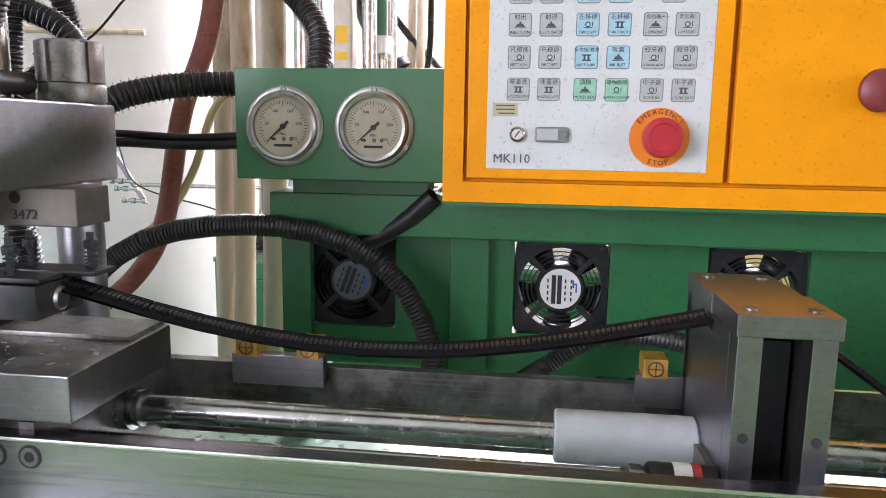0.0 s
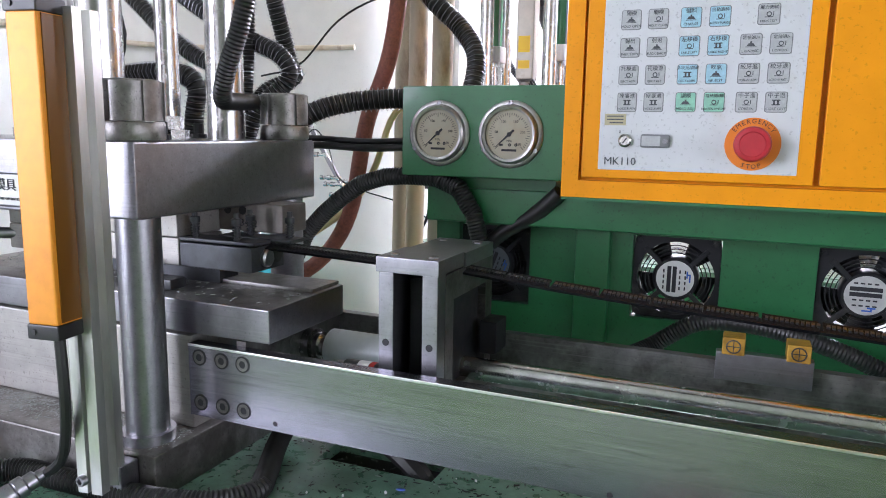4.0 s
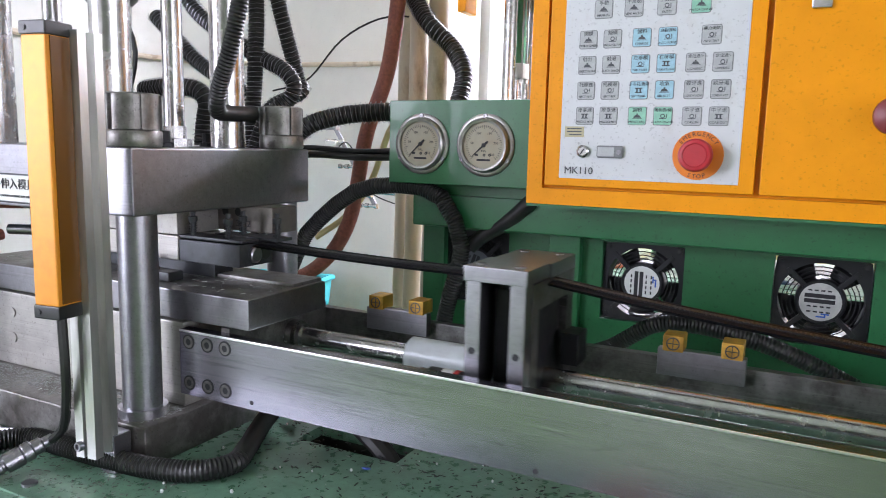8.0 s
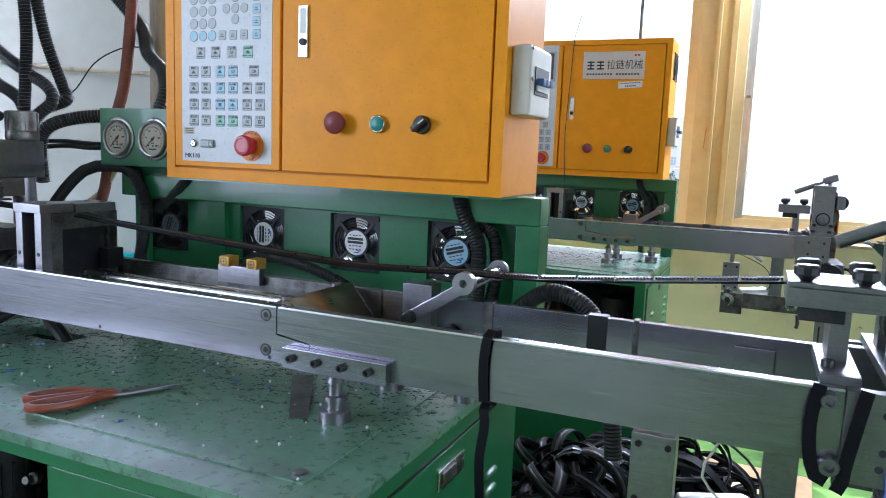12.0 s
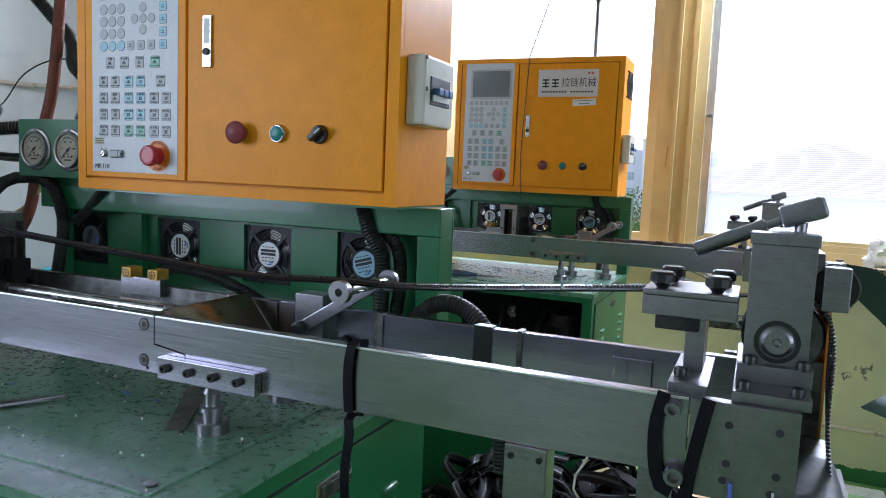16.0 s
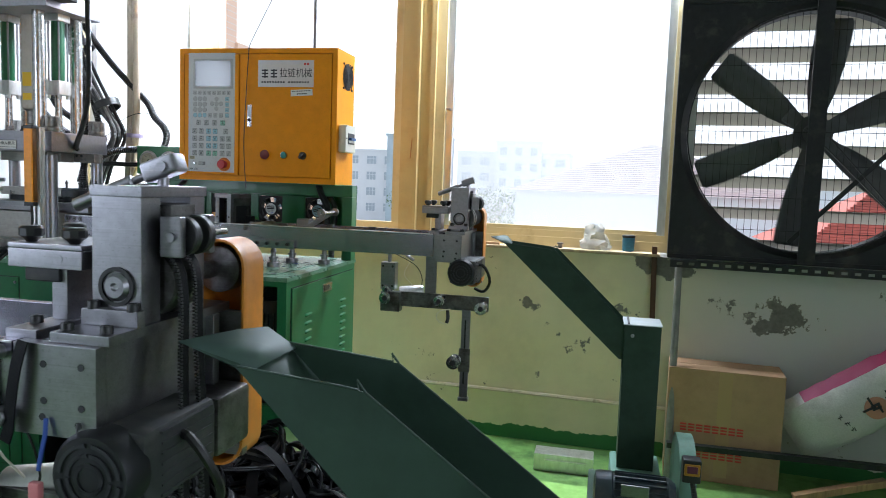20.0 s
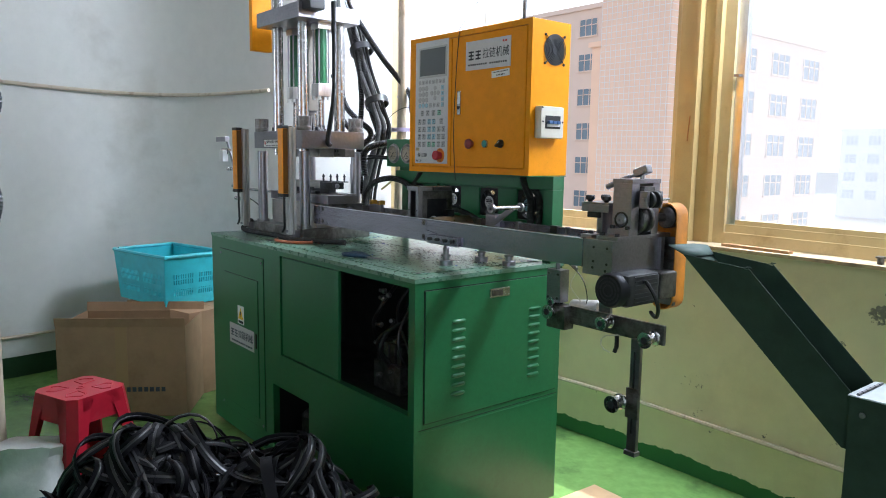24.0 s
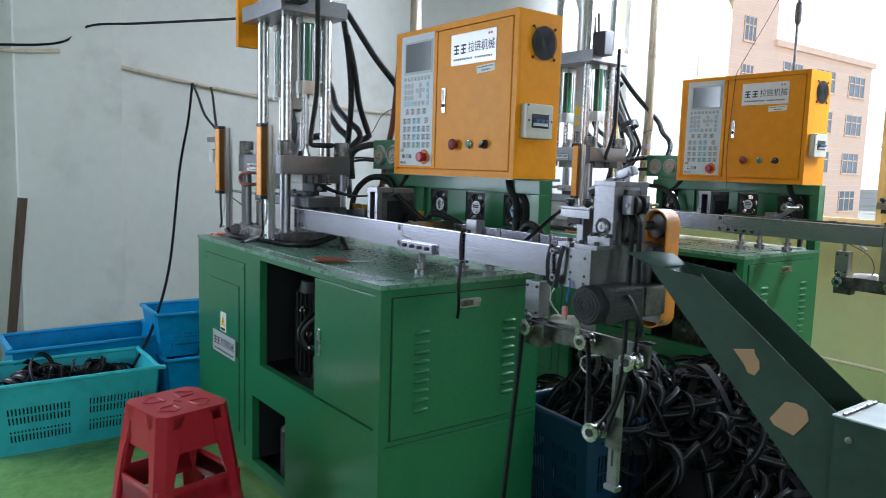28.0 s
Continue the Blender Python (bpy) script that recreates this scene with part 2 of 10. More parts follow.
WOOD = mat("raw_wood", (0.36, 0.22, 0.11), 0.65, 0, 0.3, 12, (0.12, 0.07, 0.04), 0.6, 6.0, stretch=(6, 6, 0.6), bump=0.2)
SACK = mat("woven_white_sack", (0.5, 0.49, 0.48), 0.6, 0, 0.1, 160, (0.24, 0.22, 0.2), 0.5, 6.0, bump=0.3)
PINK = mat("magenta_print", (0.30, 0.012, 0.08), 0.5)
MOTOR = mat("motor_blue_black", (0.018, 0.032, 0.04), 0.42, 0.2, 0.2, 60, (0.08, 0.08, 0.07), 0.5, 10.0, bump=0.15)
MOTOR_GREEN = mat("pale_green_guard", (0.16, 0.3, 0.24), 0.4, 0, 0.08, 30, (0.08, 0.14, 0.1), 0.6, 8.0)
LEAF = mat("leaves", (0.07, 0.13, 0.02), 0.6, 0, 0.5, 3, spread=0.35)
ORANGE_GRIP = mat("orange_vinyl", (0.26, 0.065, 0.03), 0.32, 0, 0.12, 50, (0.2, 0.05, 0.02), 0.5, 20.0)
PLASTIC_BAG = mat("clear_bag", (0.75, 0.75, 0.72), 0.25, transmission=0.6)
PELLET = mat("white_pellets", (0.7, 0.72, 0.72), 0.4)
BLUE_BIT = mat("blue_offcuts", (0.05, 0.1, 0.4), 0.5)
CREAM_TAPE = mat("yellow_tape_roll", (0.75, 0.68, 0.25), 0.3)
GLASS = bpy.data.materials.new("window_glass")
GLASS.use_nodes = True
gb = GLASS.node_tree.nodes["Principled BSDF"]
gb.inputs["Transmission Weight"].default_value, gb.inputs["Roughness"].default_value, gb.inputs["IOR"].default_value = 1.0, 0.0, 1.02
gb.inputs["Base Color"].default_value = (0.9, 0.91, 0.92, 1)
# a film of dust on the panes scatters the daylight
gn = GLASS.node_tree
dust, veil = gn.nodes.new("ShaderNodeBsdfTranslucent"), gn.nodes.new("ShaderNodeMixShader")
dust.inputs[0].default_value = (0.95, 0.97, 1.0, 1)
veil.inputs[0].default_value = 0.19
gn.links.new(gb.outputs[0], veil.inputs[1])
gn.links.new(dust.outputs[0], veil.inputs[2])
gn.links.new(veil.outputs[0], gn.nodes["Material Output"].inputs[0])
FILM = GLASS.copy()
FILM.name = "filmed_glass"
for nd in FILM.node_tree.nodes:
    if nd.bl_idname == "ShaderNodeMixShader":
        nd.inputs[0].default_value = 0.72


def wall_peeling():
    """Cream paint that peels to grey render, with a ragged green skirting band."""
    m = mat("peeling_cream_wall", (0.62, 0.58, 0.38), 0.75, 0, 0.04, 9, (0.46, 0.42, 0.27), 0.5, 1.8, bump=0.1)
    nt = m.node_tree
    L = nt.links.new
    b = nt.nodes["Principled BSDF"]
    old = b.inputs["Base Color"].links[0].from_socket
    geo = nt.nodes.new("ShaderNodeNewGeometry")
    sep = nt.nodes.new("ShaderNodeSeparateXYZ")
    L(geo.outputs["Position"], sep.inputs[0])

    def n(kind, **kw):
        x = nt.nodes.new(kind)
        for k, v in kw.items():
            if k == "op":
                x.operation = v
        return x

    def noise_at(sc, det):
        x = n("ShaderNodeTexNoise")
        x.inputs["Scale"].default_value, x.inputs["Detail"].default_value, x.inputs["Roughness"].default_value = sc, det, 0.68
        L(geo.outputs["Position"], x.inputs["Vector"])
        return x.outputs[0]

    def maths(op, a, c):
        x = n("ShaderNodeMath", op=op)
        for i, v in enumerate((a, c)):
            if isinstance(v, float):
                x.inputs[i].default_value = v
            else:
                L(v, x.inputs[i])
        return x.outputs[0]

    def rng(v, a, c):
        r = n("ShaderNodeMapRange")
        r.inputs[1].default_value, r.inputs[2].default_value = a, c
        L(v, r.inputs[0])
        return r.outputs[0]

    def blend(a, c, f):
        x = n("ShaderNodeMix")
        x.data_type = "RGBA"
        L(f, x.inputs[0])
        L(a, x.inputs[6])
        if isinstance(c, tuple):
            x.inputs[7].default_value = (*c, 1)
        else:
            L(c, x.inputs[7])
        return x.outputs[2]

    # the paint has come off in a few damp places under the sill's end and the fan
    big = noise_at(1.9, 2.0)
    fine = noise_at(7.0, 9.0)
    bare = None
    for cx, cz, rx, rz, k in ((2.12, 1.0, 0.26, 0.11, 0.30), (2.66, 0.76, 0.27, 0.12, 0.19), (2.44, 0.8, 0.18, 0.14, 0.10), (1.48, 0.755, 0.09, 0.06, 0.17), (1.67, 0.55, 0.16, 0.09, 0.12), (1.95, 0.72, 0.2, 0.08, 0.15), (3.0, 0.92, 0.2, 0.06, 0.15), (1.2, 0.9, 0.12, 0.06, 0.13), (1.62, 0.86, 0.12, 0.05, 0.13), (2.2, 0.45, 0.25, 0.1, 0.06)):
        u = maths("MULTIPLY", maths("SUBTRACT", sep.outputs[0], cx), 1 / rx)
        v = maths("MULTIPLY", maths("SUBTRACT", sep.outputs[2], cz), 1 / rz)
        d = maths("MULTIPLY", maths("MAXIMUM", maths("SUBTRACT", 1.0, maths("ADD", maths("MULTIPLY", u, u), maths("MULTIPLY", v, v))), 0.0), k)
        bare = d if bare is None else maths("MAXIMUM", bare, d)
    amount = maths("ADD", bare, maths("MULTIPLY", big, 0.16))
    mask = rng(maths("ADD", fine, amount), 0.742, 0.76)
    grey = n("ShaderNodeMix")
    grey.data_type = "RGBA"
    L(noise_at(40.0, 4.0), grey.inputs[0])
    grey.inputs[6].default_value, grey.inputs[7].default_value = (0.07, 0.068, 0.06, 1), (0.26, 0.25, 0.22, 1)
    c = blend(old, grey.outputs[2], mask)
    pale = rng(sep.outputs[0], 1.9, 2.6)
    white = n("ShaderNodeMix")
    white.data_type = "RGBA"
    L(maths("MULTIPLY", pale, maths("SUBTRACT", 1.0, mask)), white.inputs[0])
    L(c, white.inputs[6])
    white.inputs[7].default_value = (0.55, 0.55, 0.53, 1)
    edge = maths("ADD", sep.outputs[2], maths("MULTIPLY", noise_at(6.0, 6.0), 0.1))
    band = n("ShaderNodeMath", op="LESS_THAN")
    L(edge, band.inputs[0])
    band.inputs[1].default_value = 0.125
    c2 = blend(white.outputs[2], (0.03, 0.15, 0.04), band.outputs[0])
    L(c2, b.inputs["Base Color"])
    return m


PEELING = wall_peeling()
FLOOR = mat("green_epoxy_floor", (0.17, 0.32, 0.09), 0.2, 0, 0.15, 18, (0.03, 0.06, 0.028), 0.7, 2.2, bump=0.04, coat=0.1, cut=0.5)


# ---- mesh helpers ----
ORIGIN = {}
BEVELLED = set()


def thing(name, at, label, category, group="", kind=""):
    """An Empty at the base of a thing."""
    ob = new(name)
    ob.location = at
    ob.empty_display_size = 0.05
    ORIGIN[ob.name] = Vector(at)
    return tagged(ob, label, category, group, kind)


def part(name, bm, material, parent=None, label="", at=None, smooth=35):
    """Links a bmesh, drawn in world metres, as one mesh object under a thing or part. at: its own pivot in the world."""
    me = bpy.data.meshes.new(name)
    root = ORIGIN.get(parent.name, Vector()) if parent else Vector()
    pivot = Vector(at) if at is not None else root
    if pivot.length:
        bmesh.ops.translate(bm, verts=bm.verts, vec=-pivot)
    rounded = id(bm) in BEVELLED
    BEVELLED.discard(id(bm))
    bm.normal_update()
    bm.to_mesh(me)
    bm.free()
    mats = material if isinstance(material, (list, tuple)) else [material]
    for m in mats:
        me.materials.append(m)
    for p in me.polygons:
        p.use_smooth = True
    me.set_sharp_from_angle(angle=radians(smooth))
    ob = new(name, me)
    ob.parent = parent
    ob.location = pivot - root
    if rounded:
        # flat faces stay flat right up to their rounded edges
        ob.modifiers.new("flat_faces", "WEIGHTED_NORMAL").keep_sharp = True
    ORIGIN[ob.name] = pivot
    if label:
        ob["label"] = label
    return ob


def single(name, bm, material, at, label, category, group="", kind=""):
    """A thing of one mesh."""
    ob = part(name, bm, material, None, "", at)
    return tagged(ob, label, category, group, kind)


def bx(bm, x0, x1, y0, y1, z0, z1, bevel=0.0, mi=0, turn=None):
    """A box, its edges rounded."""
    v = [bm.verts.new((x, y, z)) for x in (x0, x1) for y in (y0, y1) for z in (z0, z1)]
    fs = [bm.faces.new([v[i] for i in q]) for q in ((0, 1, 3, 2), (4, 6, 7, 5), (0, 4, 5, 1), (2, 3, 7, 6), (0, 2, 6, 4), (1, 5, 7, 3))]
    for f in fs:
        f.material_index = mi
    vs = v
    if bevel > 0:
        BEVELLED.add(id(bm))
        es = list({e for f in fs for e in f.edges})
        r = bmesh.ops.bevel(bm, geom=es, offset=bevel, segments=2, affect="EDGES", profile=0.5)
        vs = list({w for f in r["faces"] for w in f.verts})
        for f in r["faces"]:
            f.material_index = mi
    if turn is not None:
        bmesh.ops.transform(bm, matrix=turn, verts=vs)
    return bm


def box(*a, **k):
    return bx(bmesh.new(), *a, **k)


def about(x, y, z, rx=0, ry=0, rz=0):
    """A turn about a point."""
    return Matrix.Translation((x, y, z)) @ pose(0, 0, 0, rx, ry, rz) @ Matrix.Translation((-x, -y, -z))


def cy(bm, p0, p1, r, n=20, r1=None, bevel=0.0, mi=0, cap=True):
    """A cylinder or cone from p0 to p1."""
    p0, p1 = Vector(p0), Vector(p1)
    d = p1 - p0
    q = d.to_track_quat("Z", "Y").to_matrix()
    r1 = r if r1 is None else r1
    L = d.length
    prof = [(r, 0.0), (r1, L)]
    if bevel:
        prof = [(r - bevel, 0.0), (r, bevel), (r1, L - bevel), (r1 - bevel, L)]
    rings = []
    for rad, h in prof:
        rings.append([bm.verts.new(p0 + q @ Vector((rad * math.cos(2 * math.pi * i / n), rad * math.sin(2 * math.pi * i / n), h))) for i in range(n)])
    for a, b in zip(rings, rings[1:]):
        for i in range(n):
            bm.faces.new((a[i], a[(i + 1) % n], b[(i + 1) % n], b[i])).material_index = mi
    if cap:
        bm.faces.new(rings[0][::-1]).material_index = mi
        bm.faces.new(rings[-1]).material_index = mi
    return bm


def cyl(*a, **k):
    return cy(bmesh.new(), *a, **k)


def ring(bm, c, axis, r_out, r_in, depth, n=32, mi=0):
    """A flat ring, its depth along axis from c."""
    c = Vector(c)
    q = Vector(axis).to_track_quat("Z", "Y").to_matrix()
    prof = [(r_in, 0), (r_out, 0), (r_out, depth), (r_in, depth)]
    rows = [[bm.verts.new(c + q @ Vector((rr * math.cos(2 * math.pi * i / n), rr * math.sin(2 * math.pi * i / n), h))) for i in range(n)] for rr, h in prof]
    for k in range(4):
        a, b = rows[k], rows[(k + 1) % 4]
        for i in range(n):
            bm.faces.new((a[i], a[(i + 1) % n], b[(i + 1) % n], b[i])).material_index = mi
    return bm


def lathe(bm, c, axis, prof, n=24, mi=0):
    """A turned shape: prof is (radius, height) along axis from c."""
    c = Vector(c)
    q = Vector(axis).to_track_quat("Z", "Y").to_matrix()
    rows = [[bm.verts.new(c + q @ Vector((rr * math.cos(2 * math.pi * i / n), rr * math.sin(2 * math.pi * i / n), h))) for i in range(n)] for rr, h in prof]
    for a, b in zip(rows, rows[1:]):
        for i in range(n):
            bm.faces.new((a[i], a[(i + 1) % n], b[(i + 1) % n], b[i])).material_index = mi
    bm.faces.new(rows[0][::-1]).material_index = mi
    bm.faces.new(rows[-1]).material_index = mi
    return bm


def glide(points, step):
    """Points at even steps along a smooth curve through the given ones."""
    P = [Vector(p) for p in points]
    P = [2 * P[0] - P[1]] + P + [2 * P[-1] - P[-2]]
    fine = []
    for a, b, c, d in zip(P, P[1:], P[2:], P[3:]):
        for k in range(24):
            t = k / 24
            fine.append(0.5 * (2 * b + (c - a) * t + (2 * a - 5 * b + 4 * c - d) * t * t + (3 * b - a - 3 * c + d) * t ** 3))
    fine.append(P[-2])
    out, rest = [fine[0]], 0.0
    for a, b in zip(fine, fine[1:]):
        L = (b - a).length
        while L > 1e-9 and rest + L >= step:
            f = (step - rest) / L
            a = a.lerp(b, f)
            out.append(a.copy())
            L = (b - a).length
            rest = 0.0
        rest += L
    return out


def tube(bm, points, r, n=8, step=0.02, ridge=0.0, pitch=0.006, mi=0):
    """A hose along a smooth curve; ridge: corrugated by that much every pitch metres."""
    pts = glide(points, pitch / 2 if ridge else step)
    if len(pts) < 2:
        return bm
    up = Vector((0, 0, 1))
    rows, side = [], None
    for i, p in enumerate(pts):
        d = (pts[min(i + 1, len(pts) - 1)] - pts[max(i - 1, 0)]).normalized()
        if side is None:
            side = d.cross(up if abs(d.z) < 0.9 else Vector((1, 0, 0))).normalized()
        side = (side - d * side.dot(d)).normalized()
        w = d.cross(side)
        rad = r + (ridge if ridge and i % 2 else 0)
        rows.append([bm.verts.new(p + rad * (math.cos(2 * math.pi * k / n) * side + math.sin(2 * math.pi * k / n) * w)) for k in range(n)])
    for a, b in zip(rows, rows[1:]):
        for k in range(n):
            bm.faces.new((a[k], a[(k + 1) % n], b[(k + 1) % n], b[k])).material_index = mi
    bm.faces.new(rows[0][::-1]).material_index = mi
    bm.faces.new(rows[-1]).material_index = mi
    return bm


def hose(*a, **k):
    return tube(bmesh.new(), *a, **k)


def coil(bm, points, r, wire=0.0012, pitch=0.012):
    """A wire wound round a hose."""
    pts = glide(points, pitch / 8)
    side, out = None, []
    for i, p in enumerate(pts):
        d = (pts[min(i + 1, len(pts) - 1)] - pts[max(i - 1, 0)]).normalized()
        if side is None:
            side = d.cross(Vector((0, 0, 1)) if abs(d.z) < 0.9 else Vector((1, 0, 0))).normalized()
        side = (side - d * side.dot(d)).normalized()
        a = 2 * math.pi * i / 8
        out.append(p + r * (math.cos(a) * side + math.sin(a) * d.cross(side)))
    rows = []
    for i, p in enumerate(out):
        d = (out[min(i + 1, len(out) - 1)] - out[max(i - 1, 0)]).normalized()
        u = d.orthogonal().normalized()
        rows.append([bm.verts.new(p + wire * (math.cos(k * 2.094) * u + math.sin(k * 2.094) * d.cross(u))) for k in range(3)])
    for a, b in zip(rows, rows[1:]):
        for k in range(3):
            bm.faces.new((a[k], a[(k + 1) % 3], b[(k + 1) % 3], b[k]))
    return bm


def ribbon(bm, points, w, t, flat=(0, 1, 0), step=0.02, mi=0, twist=0.0):
    """A flat strap along a smooth curve; flat: the way its width lies."""
    pts = glide(points, step)
    f = Vector(flat).normalized()
    rows = []
    for i, p in enumerate(pts):
        d = (pts[min(i + 1, len(pts) - 1)] - pts[max(i - 1, 0)]).normalized()
        a = (f - d * f.dot(d)).normalized()
        n = d.cross(a)
        if twist:
            c, s = math.cos(twist * i), math.sin(twist * i)
            a, n = c * a + s * n, c * n - s * a
        rows.append([bm.verts.new(p + a * (w / 2) * k + n * (t / 2) * h) for k, h in ((-1, -1), (1, -1), (1, 1), (-1, 1))])
    for a, b in zip(rows, rows[1:]):
        for k in range(4):
            bm.faces.new((a[k], a[(k + 1) % 4], b[(k + 1) % 4], b[k])).material_index = mi
    if len(rows) > 1:
        bm.faces.new(rows[0][::-1]).material_index = mi
        bm.faces.new(rows[-1]).material_index = mi
    return bm


def prism(bm, outline, axis, a0, a1, mi=0):
    """An outline in two axes, drawn out along the third: axis 'y' takes (x, z), 'x' takes (y, z), 'z' takes (x, y)."""
    def at(p, a):
        return {"y": (p[0], a, p[1]), "x": (a, p[0], p[1]), "z": (p[0], p[1], a)}[axis]
    lo = [bm.verts.new(at(p, a0)) for p in outline]
    hi = [bm.verts.new(at(p, a1)) for p in outline]
    n = len(outline)
    bm.faces.new(lo[::-1]).material_index = mi
    bm.faces.new(hi).material_index = mi
    for i in range(n):
        bm.faces.new((lo[i], lo[(i + 1) % n], hi[(i + 1) % n], hi[i])).material_index = mi
    bmesh.ops.recalc_face_normals(bm, faces=bm.faces)
    return bm


def stadium(cx, cz, w, h, n=12):
    """A rounded slot outline, w wide and h high."""
    r = min(w, h) / 2
    pts = []
    for i in range(n + 1):
        a = math.pi * i / n
        pts.append((cx + r * math.cos(a), cz + h / 2 - r + r * math.sin(a)) if h > w else (cx + w / 2 - r + r * math.sin(a), cz + r * math.cos(a)))
    for i in range(n + 1):
        a = math.pi + math.pi * i / n
        pts.append((cx + r * math.cos(a), cz - h / 2 + r + r * math.sin(a)) if h > w else (cx - w / 2 + r + r * math.sin(a), cz + r * math.cos(a)))
    return pts


def holed(bm, axis, at0, at1, rect, holes, mi=0):
    """A sheet between at0 and at1 on an axis, rect and holes as (a0, a1, z0, z1), open through at the holes."""
    aa = sorted({rect[0], rect[1], *[h[0] for h in holes], *[h[1] for h in holes]})
    zz = sorted({rect[2], rect[3], *[h[2] for h in holes], *[h[3] for h in holes]})
    def cell(i, j):
        if not (0 <= i < len(aa) - 1 and 0 <= j < len(zz) - 1):
            return False
        ma, mz = (aa[i] + aa[i + 1]) / 2, (zz[j] + zz[j + 1]) / 2
        return not any(h[0] < ma < h[1] and h[2] < mz < h[3] for h in holes)

    made = {}

    def corner(i, j, s):
        if (i, j, s) not in made:
            a, z, d = aa[i], zz[j], (at0, at1)[s]
            made[i, j, s] = bm.verts.new({"y": (a, d, z), "x": (d, a, z), "z": (a, z, d)}[axis])
        return made[i, j, s]

    faces = []
    for i in range(len(aa) - 1):
        for j in range(len(zz) - 1):
            if not cell(i, j):
                continue
            ring_ = ((i, j), (i + 1, j), (i + 1, j + 1), (i, j + 1))
            for s in (0, 1):
                faces.append(bm.faces.new([corner(*q, s) for q in (ring_ if s else ring_[::-1])]))
            for k, (ni, nj) in enumerate(((i, j - 1), (i + 1, j), (i, j + 1), (i - 1, j))):
                if not cell(ni, nj):
                    p, q = ring_[k], ring_[(k + 1) % 4]
                    faces.append(bm.faces.new((corner(*p, 0), corner(*q, 0), corner(*q, 1), corner(*p, 1))))
    for f in faces:
        f.material_index = mi
    bmesh.ops.recalc_face_normals(bm, faces=faces)
    return bm


def bolt(bm, c, axis, r=0.007, h=0.007, socket=True):
    """A cap screw head with its hexagon socket, standing out along axis."""
    a = Vector(axis).normalized()
    c = Vector(c)
    lathe(bm, c, a, [(r, -0.001), (r, h * 0.85), (r * 0.9, h), (r * 0.55, h), (r * 0.5, h * 0.4)] if socket else [(r, -0.001), (r, h * 0.8), (r * 0.8, h)], n=12 if socket else 6)
    return bm


def text(body, size, at, rx=90, rz=0, thick=0.0004, squash=1.0):
    """The outlines of words as a bmesh, their middle at a place, standing upright by default."""
    cu = bpy.data.curves.new("words", "FONT")
    cu.body, cu.size, cu.extrude, cu.align_x, cu.align_y, cu.resolution_u = body, size, thick, "CENTER", "CENTER", 2
    ob = bpy.data.objects.new("words", cu)
    me = bpy.data.meshes.new_from_object(ob)
    bm = bmesh.new()
    bm.from_mesh(me)
    bmesh.ops.transform(bm, matrix=pose(*at, rx, 0, rz) @ Matrix.Diagonal((squash, 1, 1, 1)), verts=bm.verts)
    bpy.data.objects.remove(ob)
    bpy.data.meshes.remove(me)
    bpy.data.curves.remove(cu)
    return bm


def join(bm, other):
    """Adds another bmesh to bm."""
    me = bpy.data.meshes.new("join")
    other.to_mesh(me)
    other.free()
    bm.from_mesh(me)
    bpy.data.meshes.remove(me)
    return bm


# ---- the room ----
def wall_run(name, pts, z0, z1, thick, material, closed=False):
    """A wall along a plan line; its thickness lies to the right of the line's way."""
    bm = bmesh.new()
    P = [Vector(p) for p in pts]
    out = []
    for i, p in enumerate(P):
        a = (P[i] - P[i - 1]).normalized() if i else (P[1] - P[0]).normalized()
        b = (P[i + 1] - P[i]).normalized() if i + 1 < len(P) else a
        d = (a + b).normalized()
        out.append(p + Vector((-d.y, d.x)) * thick / max(0.5, d.dot(a)))
    rows = [[bm.verts.new((q.x, q.y, z)) for q, z in ((p, z0), (p, z1), (o, z1), (o, z0))] for p, o in zip(P, out)]
    for a, b in zip(rows, rows[1:]):
        for k in range(4):
            bm.faces.new((a[k], a[(k + 1) % 4], b[(k + 1) % 4], b[k]))
    bm.faces.new(rows[0])
    bm.faces.new(rows[-1][::-1])
    bmesh.ops.recalc_face_normals(bm, faces=bm.faces)
    return tagged(part(name, bm, material, smooth=40), kind="structure")


LEFT = [(-2.45, -0.9), (-2.45, 1.3), (-2.46, 1.5), (-2.5, 1.75), (-2.53, 2.0), (-2.52, 2.2), (-2.45, 2.4), (-2.3, 2.56), (-2.1, 2.68), (-1.85, 2.76), (-1.55, 2.83), (-1.36, 2.98), (-1.26, 3.18)]
BACK = [(-1.26, 3.18), (-0.95, 3.40), (-0.5, 3.54), (0.0, 3.59), (0.5, 3.61), (0.9, 3.615), (1.3, 3.61), (1.7, 3.59), (2.1, 3.575), (2.5, 3.55), (3.0, 3.52), (3.6, 3.47), (4.4, 3.38), (5.4, 3.28)]
wall_run("wall_left", LEFT, 0, 3.1, 0.2, WHITE_WALL)
tagged(part("wall_left_far", holed(bmesh.new(), "x", -2.65, -2.45, (-7.8, -0.902, 0, 3.1), [(-3.1, -1.2, 1.0, 2.7)]), WHITE_WALL), kind="structure")
wall_run("wall_back_low", BACK, 0, 1.03, 0.3, PEELING)
wall_run("wall_back_head", BACK, 2.75, 3.1, 0.3, WHITE_WALL)
wall_run("wall_fan_side", [(3.36, 3.49), (3.6, 3.47), (4.4, 3.38), (5.4, 3.28)], 1.03, 2.75, 0.3, WHITE_WALL)
wall_run("wall_over_fan", [(2.14, 3.573), (2.5, 3.55), (3.0, 3.52), (3.36, 3.49)], 2.275, 2.75, 0.3, WHITE_WALL)
